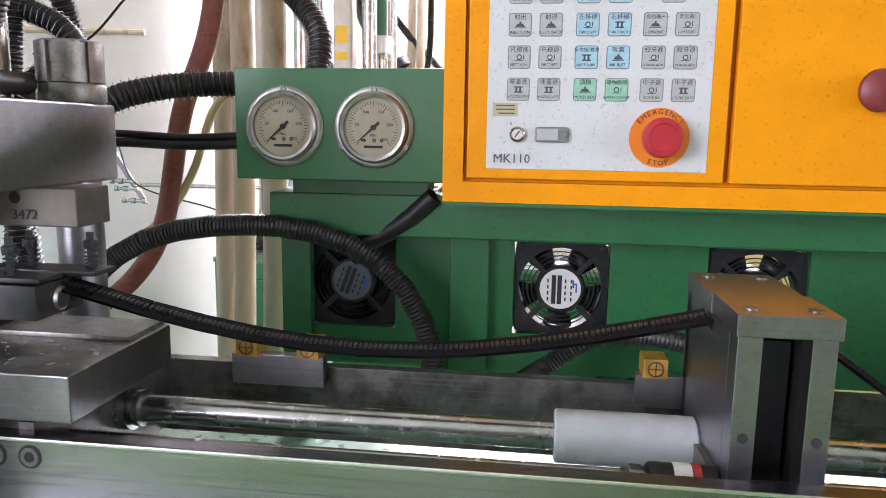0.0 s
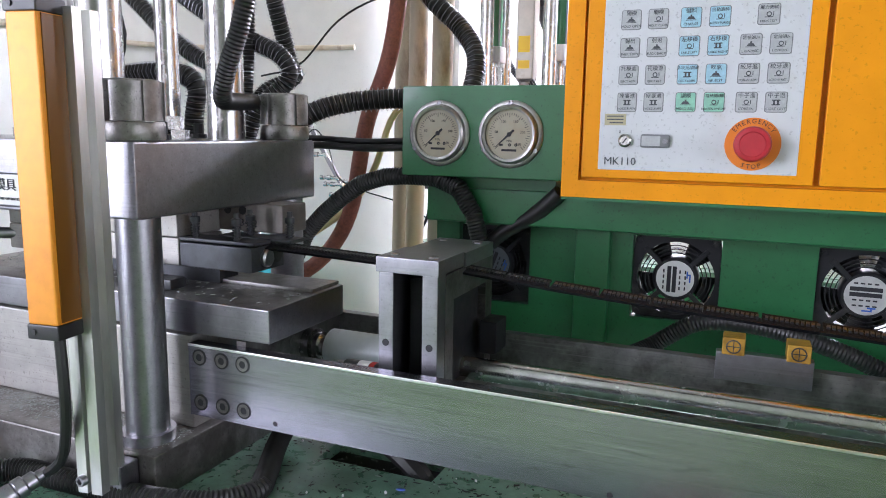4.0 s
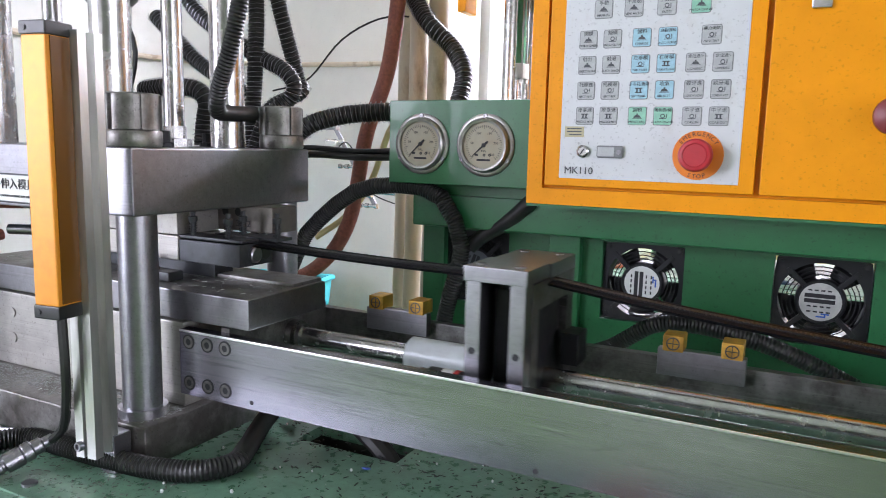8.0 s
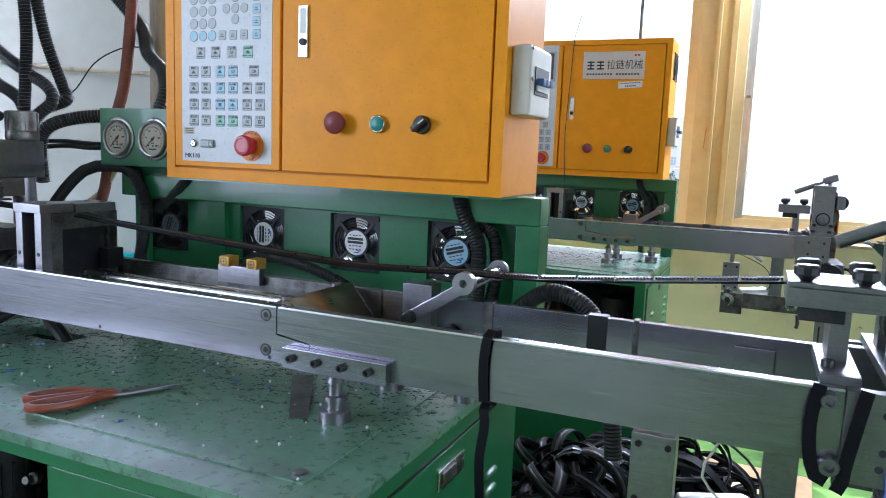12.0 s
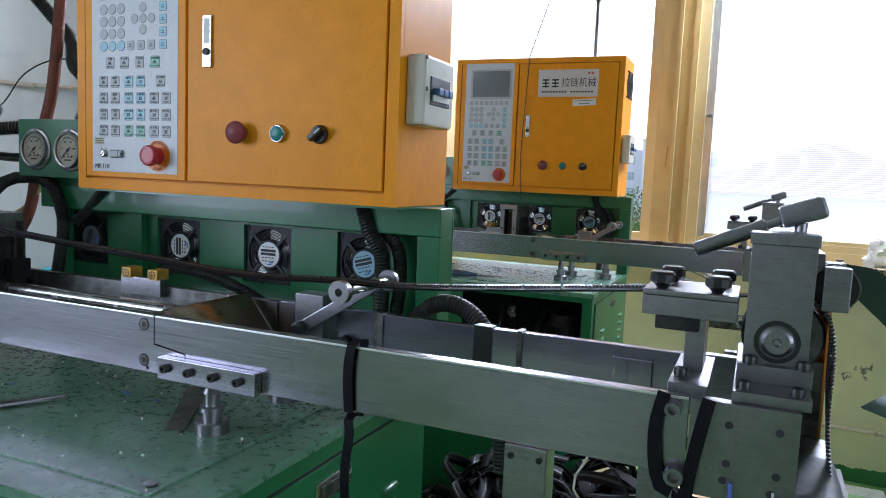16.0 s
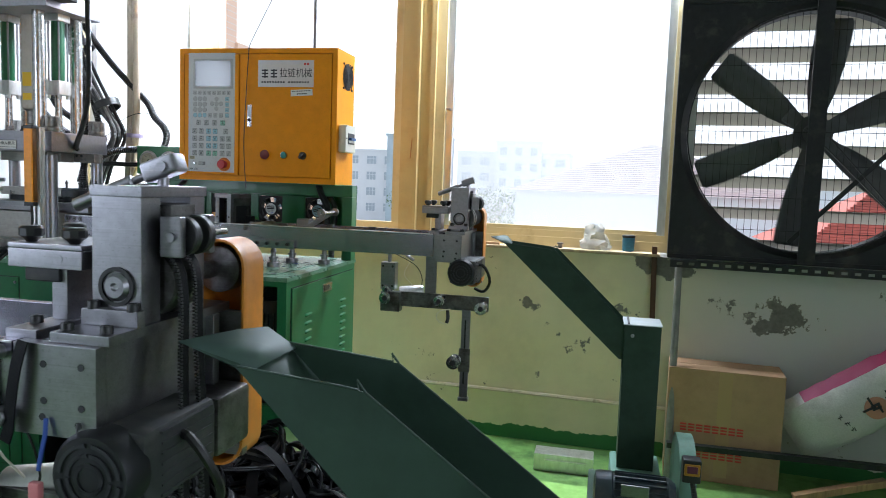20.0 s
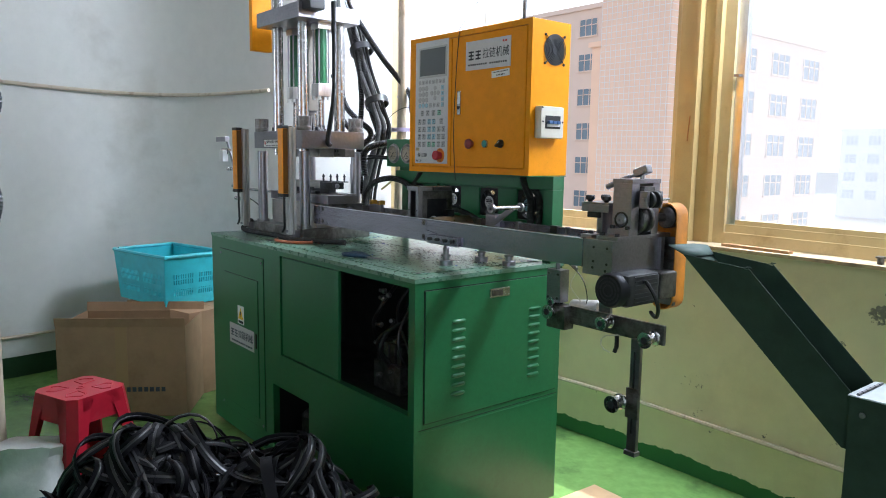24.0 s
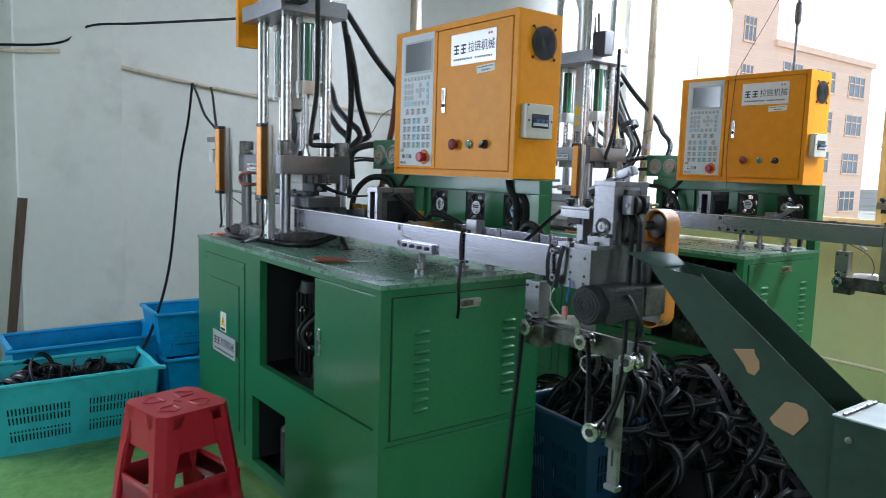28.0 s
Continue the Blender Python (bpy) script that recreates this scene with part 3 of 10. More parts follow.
wall_run("skirting_left", [(x + 0.004, y - 0.004) for x, y in LEFT], 0.0, 0.13, 0.002, mat("skirting_green", (0.012, 0.05, 0.018), 0.5, 0, 0.15, 30))
tagged(part("floor", box(-3.2, 5.8, -8.0, 4.2, -0.2, 0), FLOOR), kind="structure")
tagged(part("ceiling", box(-3.2, 5.8, -8.0, 4.2, 3.1, 3.25), WHITE_WALL), kind="structure")
bm = holed(bmesh.new(), "y", -7.8, -7.6, (-2.65, 5.6, 0, 3.1), [(-2.2, 0.4, 1.05, 2.75)])
# unseen overhang, added to trim the sun patch on the floor
tagged(part("eave", box(-4.0, 6.0, 3.95, 4.12, 3.1, 3.3), WHITE_WALL), kind="structure")
tagged(part("wall_front", bm, WHITE_WALL), kind="structure")
bm = holed(bmesh.new(), "x", 5.4, 5.6, (-7.8, 3.3, 0, 3.1), [(-3.8, 0.2, 1.05, 2.75)])
tagged(part("wall_right", bm, WHITE_WALL), kind="structure")
# unseen stub wall, added to keep the right-hand light off the carton corner
tagged(part("wall_corner", box(3.62, 3.8, 1.1, 3.43, 0, 3.1), WHITE_WALL), kind="structure")
tagged(part("wall_return", box(3.802, 5.398, 1.1, 1.25, 0, 3.1), WHITE_WALL), kind="structure")

# a flat pier stands out of the left wall
tagged(part("wall_pier", box(-2.46, -2.37, -0.36, 0.22, 0, 3.1, bevel=0.006), WHITE_WALL), kind="structure")

bm = bmesh.new()
for a, b in zip(BACK[:9], BACK[1:9]):
    d = (Vector(b) - Vector(a)).normalized()
    nrm = Vector((-d.y, d.x))
    q = [Vector(a) - nrm * 0.03, Vector(b) - nrm * 0.03, Vector(b) + nrm * 0.28, Vector(a) + nrm * 0.28]
    prism(bm, [(p.x, p.y) for p in q], "z", 1.031, 1.045)
tagged(part("window_sill", bm, SILL), kind="structure")


def bar_between(bm, a, b, w, d, z0, z1):
    """An upright strip of frame: from a to b in plan, d deep."""
    a, b = Vector(a), Vector(b)
    u = (b - a).normalized()
    n = Vector((-u.y, u.x)) * d / 2
    prism(bm, [(p.x, p.y) for p in (a - n, b - n, b + n, a + n)], "z", z0, z1)
    return bm


def window(name, a, b, z0, z1, glass=None, frame_w=0.055, depth=0.07):
    """A framed window between two plan points; an open one has no pane."""
    a, b = Vector(a), Vector(b)
    u = (b - a).normalized()
    L = (b - a).length
    label = "large sash window in a yellowed cream frame over the sill" if glass else "open window in a yellowed cream frame over the sill"
    root = tagged(thing(name, (a.x, a.y, z0), label, "window"), kind="structure")
    bm = bmesh.new()
    for s0, s1 in [(0, frame_w), (L - frame_w, L)]:
        bar_between(bm, a + u * s0, a + u * s1, 0, depth, z0, z1)
    e0, e1 = a + u * frame_w, b - u * frame_w
    bar_between(bm, e0, e1, 0, depth, z0, z0 + 0.05)
    bar_between(bm, e0, e1, 0, depth * 0.7, z0 + 0.05, z0 + 0.085)
    bar_between(bm, e0, e1, 0, depth, z1 - 0.05, z1)
    part("window_frame", bm, CREAM_METAL, root)
    if glass:
        for s0 in (frame_w, L - frame_w - 0.04):
            part("sash", bar_between(bmesh.new(), a + u * s0, a + u * (s0 + 0.04), 0, depth * 0.5, z0 + 0.085, z1 - 0.05), ALU, root)
        sash = bar_between(bmesh.new(), a + u * (frame_w + 0.04), b - u * (frame_w + 0.04), 0, depth * 0.45, z0 + 0.085, z0 + 0.105)
        part("sash", sash, CREAM_METAL, root)
        latch = bx(bmesh.new(), -0.012, 0.012, -0.05, -0.018, -0.006, 0.006, bevel=0.002)
        p = a + u * (frame_w + 0.02)
        bmesh.ops.translate(latch, verts=latch.verts, vec=(p.x, p.y, z0 + 0.72))
        part("sash_latch", latch, STEEL, root)
        g = bar_between(bmesh.new(), a + u * (frame_w + 0.035), b - u * (frame_w + 0.035), 0, 0.004, z0 + 0.095, z1 - 0.05)
        part("pane", g, glass, root).visible_shadow = False
    return root


SILL_Z = 1.045
window("window_1", (-1.14, 3.42), (-0.595, 3.775), SILL_Z, 2.75, FILM)
window("window_3", (-0.515, 3.80), (0.69, 3.78), SILL_Z, 2.75)
window("window_2", (0.875, 3.77), (2.18, 3.70), SILL_Z, 2.75, GLASS)
tagged(part("window_mullion", bar_between(bmesh.new(), (-0.595, 3.79), (-0.515, 3.81), 0, 0.1, SILL_Z, 2.75), CREAM_METAL), kind="structure")
# the post between the windows, with its stepped frame edges
YELLOW_POST = mat("yellow_post", (0.50, 0.37, 0.16), 0.5, 0, 0.05, 12, (0.42, 0.27, 0.09), 0.5, 5.0, speck=0.3)
POST = tagged(part("window_post", bar_between(bmesh.new(), (0.692, 3.775), (0.79, 3.775), 0, 0.17, SILL_Z, 2.75), YELLOW_POST), kind="structure")
for a_, b_, d_ in (((0.791, 3.78), (0.845, 3.78), 0.13), ((0.846, 3.785), (0.874, 3.785), 0.16), ((0.775, 3.684), (0.79, 3.684), 0.012)):
    part("post_strip", bar_between(bmesh.new(), a_, b_, 0, d_, SILL_Z, 2.75), YELLOW_POST, POST)
part("paint_scrape", box(0.752, 0.757, 3.6885, 3.69, 1.49, 1.60, turn=about(0.755, 3.69, 1.55, 0, 4, 0)), mat("scraped_brown", (0.32, 0.15, 0.05), 0.7, 0, 0.4, 60), POST)
bm = bmesh.new()
bar_between(bm, (2.182, 3.71), (2.24, 3.71), 0, 0.12, SILL_Z, 2.75)
tagged(part("window_jamb", bm, WHITE_WALL), kind="structure")
bm = bmesh.new()
bar_between(bm, (-1.28, 3.24), (-1.16, 3.42), 0, 0.16, 0.0, 2.75)
tagged(part("window_pier", bm, WHITE_WALL), kind="structure")

# the pipe along the curved wall and the conduit low on the peeling wall
pipe = [(-2.43, 0.15, 1.955), (-2.43, 0.3, 1.925), (-2.43, 0.64, 1.88), (-2.43, 0.95, 1.845), (-2.44, 1.4, 1.81), (-2.50, 2.0, 1.79), (-2.43, 2.38, 1.785), (-2.08, 2.65, 1.785), (-1.53, 2.80, 1.79)]
single("wall_pipe", hose([(-2.43, -0.9, 1.95), (-2.36, -0.4, 1.955), (-2.36, -0.12, 1.985)], 0.013, n=10, step=0.06), PIPE, (-2.36, -0.4, 1.95), "end of a cream plastic pipe on the wall pier", "pipe")
single("wall_pipe", hose(pipe, 0.012, n=10, step=0.06), PIPE, (-2.43, 0, 1.8), "thin cream plastic pipe sagging along the white wall", "pipe")
single("wall_conduit", hose([(-0.4, 3.535, 0.27), (0.5, 3.60, 0.266), (0.95, 3.604, 0.262), (1.4, 3.595, 0.26), (1.9, 3.572, 0.258), (2.4, 3.546, 0.256)], 0.011, n=8, step=0.08), PIPE, (0.5, 3.55, 0.27), "thin cream conduit low along the peeling wall", "conduit")
single("wall_conduit", hose([(-2.43, -0.5, 0.26), (-2.43, 1.2, 0.26), (-2.48, 1.75, 0.26), (-2.50, 2.0, 0.26)], 0.010, n=8, step=0.08), PIPE, (-2.43, 1.0, 0.26), "thin cream conduit low along the white wall", "conduit")


# ---- the exhaust fan in the back wall ----
FAN_C = Vector((2.743, 3.47, 1.655))


def exhaust_fan():
    c = FAN_C
    root = thing("exhaust_fan", (c.x, c.y, 1.06), "large black wall exhaust fan with wire guard and open louvres", "fan")
    t = about(c.x, c.y, 0, 0, 0, -4)
    bm = bmesh.new()
    n, R, S = 64, 0.56, 0.595
    face = []
    for i in range(n):
        a = 2 * math.pi * i / n
        k = S / max(abs(math.cos(a)), abs(math.sin(a)))
        face.append((math.cos(a), math.sin(a), k))
    rows = []
    for y, mode in ((-0.02, 0), (-0.02, 1), (0.02, 2), (0.1, 2), (0.34, 0)):
        rows.append([bm.verts.new((c.x + ca * (k if mode == 0 else R + (0.03 if mode == 1 else 0)), c.y + y, c.z + sa * (k if mode == 0 else R + (0.03 if mode == 1 else 0)))) for ca, sa, k in face])
    for a, b in ((rows[0], rows[1]), (rows[1], rows[2]), (rows[2], rows[3])):
        for i in range(n):
            bm.faces.new((a[i], a[(i + 1) % n], b[(i + 1) % n], b[i]))
    for x0, x1, z0, z1 in ((-S - 0.02, S + 0.02, S, S + 0.02), (-S - 0.02, S + 0.02, -S - 0.02, -S), (-S - 0.02, -S, -S, S), (S, S + 0.02, -S, S)):
        part("housing_edge", box(c.x + x0, c.x + x1, c.y - 0.03, c.y + 0.19, c.z + z0, c.z + z1, turn=t), IRON, root)
    bmesh.ops.transform(bm, matrix=t, verts=bm.verts)
    part("housing", bm, IRON, root)
    for k in range(8):
        z = c.z - 0.55 + k * 0.157
        bm = box(c.x - 0.58, c.x + 0.58, c.y + 0.22, c.y + 0.224, z - 0.055, z + 0.055, turn=t @ about(c.x, c.y + 0.22, z, 60))
        bx(bm, c.x - 0.58, c.x + 0.58, c.y + 0.165, c.y + 0.185, z + 0.022, z + 0.032, turn=t)
        part("louvre", bm, mat("louvre_pale", (0.5, 0.47, 0.42), 0.5) if k == 0 else bpy.data.materials["louvre_pale"], root)
    bm = box(c.x - 0.036, c.x + 0.036, c.y - 0.05, c.y - 0.03, c.z - 0.61, c.z + 0.61, turn=t)
    bx(bm, c.x - 0.01, c.x + 0.01, c.y - 0.04, c.y - 0.03, c.z - 0.42, c.z + 0.42, turn=t @ about(c.x + 0.2, c.y, c.z - 0.2, 0, 42, 0) @ Matrix.Translation((0.2, 0, -0.2)))
    part("strut", bm, IRON, root)
    guard = part("wire_guard", ring(bmesh.new(), t @ Vector((c.x, c.y - 0.034, c.z)), (0, -1, 0), R + 0.004, R - 0.002, 0.005, n=64), IRON, root)
    for i in range(37):
        x = -0.555 + i * 0.0308
        h = math.sqrt(max(0.0, R * R - x * x))
        if h > 0.05:
            part("guard_wire", cyl(t @ Vector((c.x + x, c.y - 0.035, c.z - h)), t @ Vector((c.x + x, c.y - 0.035, c.z + h)), 0.0012, n=4), IRON, guard)
    for i in range(7):
        z = -0.46 + i * 0.153
        h = math.sqrt(R * R - z * z)
        part("guard_wire", cyl(t @ Vector((c.x - h, c.y - 0.036, c.z + z)), t @ Vector((c.x + h, c.y - 0.036, c.z + z)), 0.0014, n=4), IRON, guard)
    hub = t @ Vector((c.x, c.y + 0.06, c.z))
    blade_mat = mat("fan_blade", (0.085, 0.088, 0.095), 0.5, 0.3, 0.15, 20)
    bm = lathe(bmesh.new(), hub, (0, 1, 0), [(0.0, -0.035), (0.045, -0.035), (0.045, -0.022), (0.06, -0.03), (0.085, -0.03), (0.085, -0.01), (0.05, -0.01), (0.045, 0.04), (0.0, 0.04)], n=24)
    rotor = part("rotor", bm, blade_mat, root, "six-bladed dark grey rotor, turning", at=hub)
    for k in range(6):
        q = Matrix.Translation(hub) @ pose(0, 0, 0, 0, -60 * k, 0)
        bm = bmesh.new()
        rows = []
        for r, w in ((0.06, 0.06), (0.11, 0.085), (0.2, 0.125), (0.32, 0.152), (0.45, 0.16), (0.52, 0.155), (0.535, 0.13)):
            tw = radians(30 - 22 * r)
            rows.append([bm.verts.new(q @ Vector((r, s * w / 2 * math.sin(tw) + 0.012 * (1 - s * s), s * w / 2 * math.cos(tw)))) for s in (-1, -0.4, 0.3, 1)])
        for r0, r1 in zip(rows, rows[1:]):
            for i in range(3):
                bm.faces.new((r0[i], r0[i + 1], r1[i + 1], r1[i]))
        blade = part("blade", bm, blade_mat, rotor)
        blade.modifiers.new("thick", "SOLIDIFY").thickness = 0.004
        part("blade_arm", bx(bmesh.new(), 0.055, 0.15, -0.024, -0.008, -0.034, 0.034, bevel=0.006, turn=q), blade_mat, rotor)
    # the drive motor low at the side
    mc = t @ Vector((c.x + 0.47, c.y - 0.06, c.z - 0.5))
    bm = lathe(bmesh.new(), mc, (0, -1, 0), [(0.05, -0.05), (0.06, -0.045), (0.06, 0.06), (0.05, 0.07)], n=20)
    part("drive_motor", bm, BLACK, root)
    bm = bmesh.new()
    for k in (-1, 1):
        ribbon(bm, [hub + Vector((0.05 * k, -0.09, -0.02 * k)), mc + Vector((0.03 * k, 0.0, -0.03 * k))], 0.012, 0.004, step=0.1)
    part("drive_belt", bm, BLACK, root)
    return root, rotor


FAN, ROTOR = exhaust_fan()
# the perforated angle iron that carries the fan and its uprights
bm = holed(bmesh.new(), "y", 3.40, 3.404, (2.14, 3.6, 0.998, 1.036), [(2.17 + 0.055 * k, 2.196 + 0.055 * k, 1.011, 1.024) for k in range(25)])
bx(bm, 2.14, 3.6, 3.404, 3.45, 1.032, 1.036)
bmesh.ops.transform(bm, matrix=about(2.7, 3.42, 1.0, 0, 0, -4), verts=bm.verts)
single("fan_shelf", bm, IRON, (2.7, 3.42, 1.0), "black perforated angle-iron bar under the wall fan", "bracket")
single("rusty_strip", box(2.066, 2.092, 3.555, 3.573, 0.675, 1.082, turn=about(2.08, 3.56, 0.8, 0, -1.5, -3)), mat("rust_brown", (0.09, 0.045, 0.03), 0.7, 0.2, 0.3, 40), (2.08, 3.56, 0.675), "rusty brown flat strip upright on the peeling wall", "strip")
single("prop_pole", cyl((2.177, 3.30, 0), (2.177, 3.40, 1.0), 0.017, n=14), mat("grey_pipe", (0.2, 0.2, 0.18), 0.5, 0.5, 0.2, 20), (2.177, 3.30, 0), "grey steel pipe leaning upright under the fan", "pole")


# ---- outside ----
# haze is mixed into the colours of the far walls, glass and roof
HAZE = mat("hazed_white_render", (0.7, 0.735, 0.76), 0.9, 0, 0.05, 0.2)
HAZE_DARK = mat("hazed_grey_glass", (0.38, 0.47, 0.52), 0.6, 0, 0.1, 0.3)
HAZE_WIN = mat("hazed_window", (0.38, 0.45, 0.5), 0.4)
PINK_TILE = mat("pink_tile", (0.9, 0.64, 0.47), 0.5, 0, 0.05, 0.8, spread=0.03)
PINK_JOINT = mat("tile_joint", (0.88, 0.80, 0.76), 0.8)
PINK_WIN = mat("far_office_window", (0.16, 0.22, 0.27), 0.15)
ROOF_RED = mat("red_roof_tile", (0.42, 0.12, 0.09), 0.7, 0, 0.2, 2.0, (0.3, 0.1, 0.08), 0.5, 0.5)
ROOF_PALE = mat("hazed_roof_tile", (0.68, 0.59, 0.58), 0.8, 0, 0.12, 2.0)
GROUND = mat("town_ground", (0.25, 0.25, 0.23), 0.9, 0, 0.2, 0.2, (0.07, 0.11, 0.04), 0.8, 0.05)
G0 = -9.0
tagged(part("ground", box(-1500, 1500, 6, 3000, G0 - 1, G0), GROUND), kind="structure")

# the hazy white sky low over the town
SKY = bpy.data.materials.new("hazy_sky")
SKY.use_nodes = True
se = SKY.node_tree.nodes.new("ShaderNodeEmission")
se.inputs[0].default_value, se.inputs[1].default_value = (0.97, 0.985, 1.0, 1), 1.3
SKY.node_tree.links.new(se.outputs[0], SKY.node_tree.nodes["Material Output"].inputs[0])
bm = bmesh.new()
rows = []
for h, r in ((G0, 900), (150, 900), (420, 820), (640, 640)):
    rows.append([bm.verts.new((r * math.sin(radians(a)), r * math.cos(radians(a)), h)) for a in range(-180, 181, 8)])
for a, b in zip(rows, rows[1:]):
    for i in range(len(a) - 1):
        bm.faces.new((a[i], a[i + 1], b[i + 1], b[i]))
tagged(part("backdrop", bm, SKY), kind="structure")


def office_block(name, label, x0, x1, y0, y1, z1, wall, glass, storey, bay, faces, win=(1.9, 1.6), joint=None):
    """A building with its storeys and recessed windows on the faces that show."""
    root = thing(name, ((x0 + x1) / 2, (y0 + y1) / 2, G0), label, "building")
    part("wall", box(x0, x1, y0, y1, G0, z1), wall, root)
    part("roof", box(x0 - 0.25, x1 + 0.25, y0 - 0.25, y1 + 0.25, z1, z1 + 0.45), wall, root)
    master = {}
    for f in faces:
        a0, a1 = (x0, x1) if f in "ns" else (y0, y1)
        n = max(1, int((a1 - a0) / bay))
        for r in range(int((z1 - G0) / storey)):
            z = z1 - 1.0 - win[1] - r * storey
            if z < G0 + 0.5 or z < -7:
                break
            for k in range(n):
                c = a0 + (k + 0.5) * (a1 - a0) / n
                if f not in master:
                    w2 = win[0] / 2
                    bm = bmesh.new()
                    fr = bmesh.new()
                    if f == "s":
                        bx(bm, -w2, w2, -0.03, 0.02, 0, win[1])
                        for s in (-w2, -w2 / 3, w2 / 3, w2 - 0.08):
                            bx(fr, s, s + 0.08, -0.08, -0.02, 0, win[1])
                        bx(fr, -w2, w2, -0.08, -0.02, win[1] * 0.62, win[1] * 0.62 + 0.08)
                        bx(fr, -w2 - 0.1, w2 + 0.1, -0.16, 0, -0.14, 0)
                    else:
                        bx(bm, -0.02, 0.03, -w2, w2, 0, win[1])
                        for s in (-w2, -w2 / 3, w2 / 3, w2 - 0.08):
                            bx(fr, 0.02, 0.08, s, s + 0.08, 0, win[1])
                        bx(fr, 0.02, 0.08, -w2, w2, win[1] * 0.62, win[1] * 0.62 + 0.08)
                        bx(fr, 0, 0.16, -w2 - 0.1, w2 + 0.1, -0.14, 0)
                    wmesh = part("window", bm, glass, root)
                    fmesh = part("window_frame", fr, wall, wmesh)
                    master[f] = (wmesh, fmesh)
                    at = Vector((c, y0, z)) if f == "s" else Vector((x1, c, z))
                    for o in master[f]:
                        o.data.transform(Matrix.Translation(ORIGIN[root.name]))
                    wmesh.location = at - ORIGIN[root.name]
                else:
                    at = Vector((c, y0, z)) if f == "s" else Vector((x1, c, z))
                    w = master[f][0].copy()
                    scene.collection.objects.link(w)
                    w.location = at - ORIGIN[root.name]
                    g = master[f][1].copy()
                    scene.collection.objects.link(g)
                    g.parent = w
    return root


tower = office_block("tiled_tower", "tall pink-tiled stair tower with a column of windows", -33, -27, 45, 52.5, 24, PINK_TILE, PINK_WIN, 3.4, 5.0, "e", (1.6, 1.7))
bm = bmesh.new()
for k in range(56):
    z = G0 + 8 + k * 0.45
    bx(bm, -33.01, -26.98, 44.98, 45.0, z, z + 0.04)
for k in range(14):
    x = -33 + k * 0.45
    bx(bm, x, x + 0.04, 44.975, 45.0, G0 + 8, 24)
for k in range(56):
    z = G0 + 8 + k * 0.45
    bx(bm, -27.0, -26.98, 45, 68.5, z, z + 0.04)if z < 11 else bx(bm, -27.0, -26.98, 45, 52.5, z, z + 0.04)
part("tile_joints", bm, PINK_JOINT, tower)
office_block("tiled_office_wing", "long pink-tiled office wing with rows of wide windows", -40, -27, 52.5, 69, 11.2, PINK_TILE, PINK_WIN, 3.3, 4.2, "e", (3.0, 1.7))
office_block("pale_office_block", "pale hazy office block with small windows", -75, -46, 62, 80, 17, mat("far_cream_render", (0.78, 0.62, 0.52), 0.9, 0, 0.05, 0.2), PINK_WIN, 3.6, 4.8, "s", (2.4, 1.7))
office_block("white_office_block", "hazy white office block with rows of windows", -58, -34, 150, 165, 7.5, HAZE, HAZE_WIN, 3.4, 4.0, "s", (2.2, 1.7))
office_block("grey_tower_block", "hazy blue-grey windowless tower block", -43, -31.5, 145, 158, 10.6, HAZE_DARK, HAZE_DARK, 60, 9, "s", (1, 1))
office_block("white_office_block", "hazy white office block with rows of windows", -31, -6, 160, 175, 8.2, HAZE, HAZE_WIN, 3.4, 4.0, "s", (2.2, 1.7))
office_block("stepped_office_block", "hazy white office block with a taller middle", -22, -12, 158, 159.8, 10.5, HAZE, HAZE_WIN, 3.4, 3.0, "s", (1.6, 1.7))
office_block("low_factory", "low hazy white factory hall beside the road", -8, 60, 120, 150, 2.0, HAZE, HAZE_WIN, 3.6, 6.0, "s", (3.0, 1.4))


def roof_house(name, label, cx, cy_, w, d, eave, apex, roof, wall):
    root = thing(name, (cx, cy_, G0), label, "house")
    part("wall", box(cx - w / 2 + 0.4, cx + w / 2 - 0.4, cy_ - d / 2 + 0.4, cy_ + d / 2 - 0.4, G0, eave), wall, root)
    bm = bmesh.new()
    b = [bm.verts.new((cx + sx * w / 2, cy_ + sy * d / 2, eave)) for sx, sy in ((-1, -1), (1, -1), (1, 1), (-1, 1))]
    r0, r1 = bm.verts.new((cx - w * 0.015, cy_, apex)), bm.verts.new((cx + w * 0.015, cy_, apex))
    for f in ((b[0], b[1], r1, r0), (b[1], b[2], r1), (b[2], b[3], r0, r1), (b[3], b[0], r0)):
        bm.faces.new(f)
    bm.faces.new(b[::-1])
    top = part("roof", bm, roof, root)
    n = 26
    for k in range(n):
        f = (k + 0.5) / n
        y = cy_ - d / 2 * (1 - f)
        z = eave + (apex - eave) * f
        hw = w / 2 * (1 - f) + w * 0.015 * f
        part("tile_course", box(cx - hw, cx + hw, y - 0.05, y + 0.02, z, z + 0.07), roof, top)
    return root


roof_house("tiled_roof_house", "house with a broad pink tiled hip roof paled by haze", 4.65, 50, 17, 14, 1.1, 4.35, ROOF_PALE, HAZE)
roof_house("red_roof_house", "house with a bright red tiled roof", 14, 36, 9, 9, -0.9, 1.9, ROOF_RED, HAZE)
roof_house("red_roof_house", "house with a bright red tiled roof", 19, 27, 10, 8, -2.6, -0.2, ROOF_RED, HAZE)
roof_house("red_roof_house", "house with a bright red tiled roof", 27, 40, 12, 10, -1.6, 1.0, ROOF_RED, HAZE)


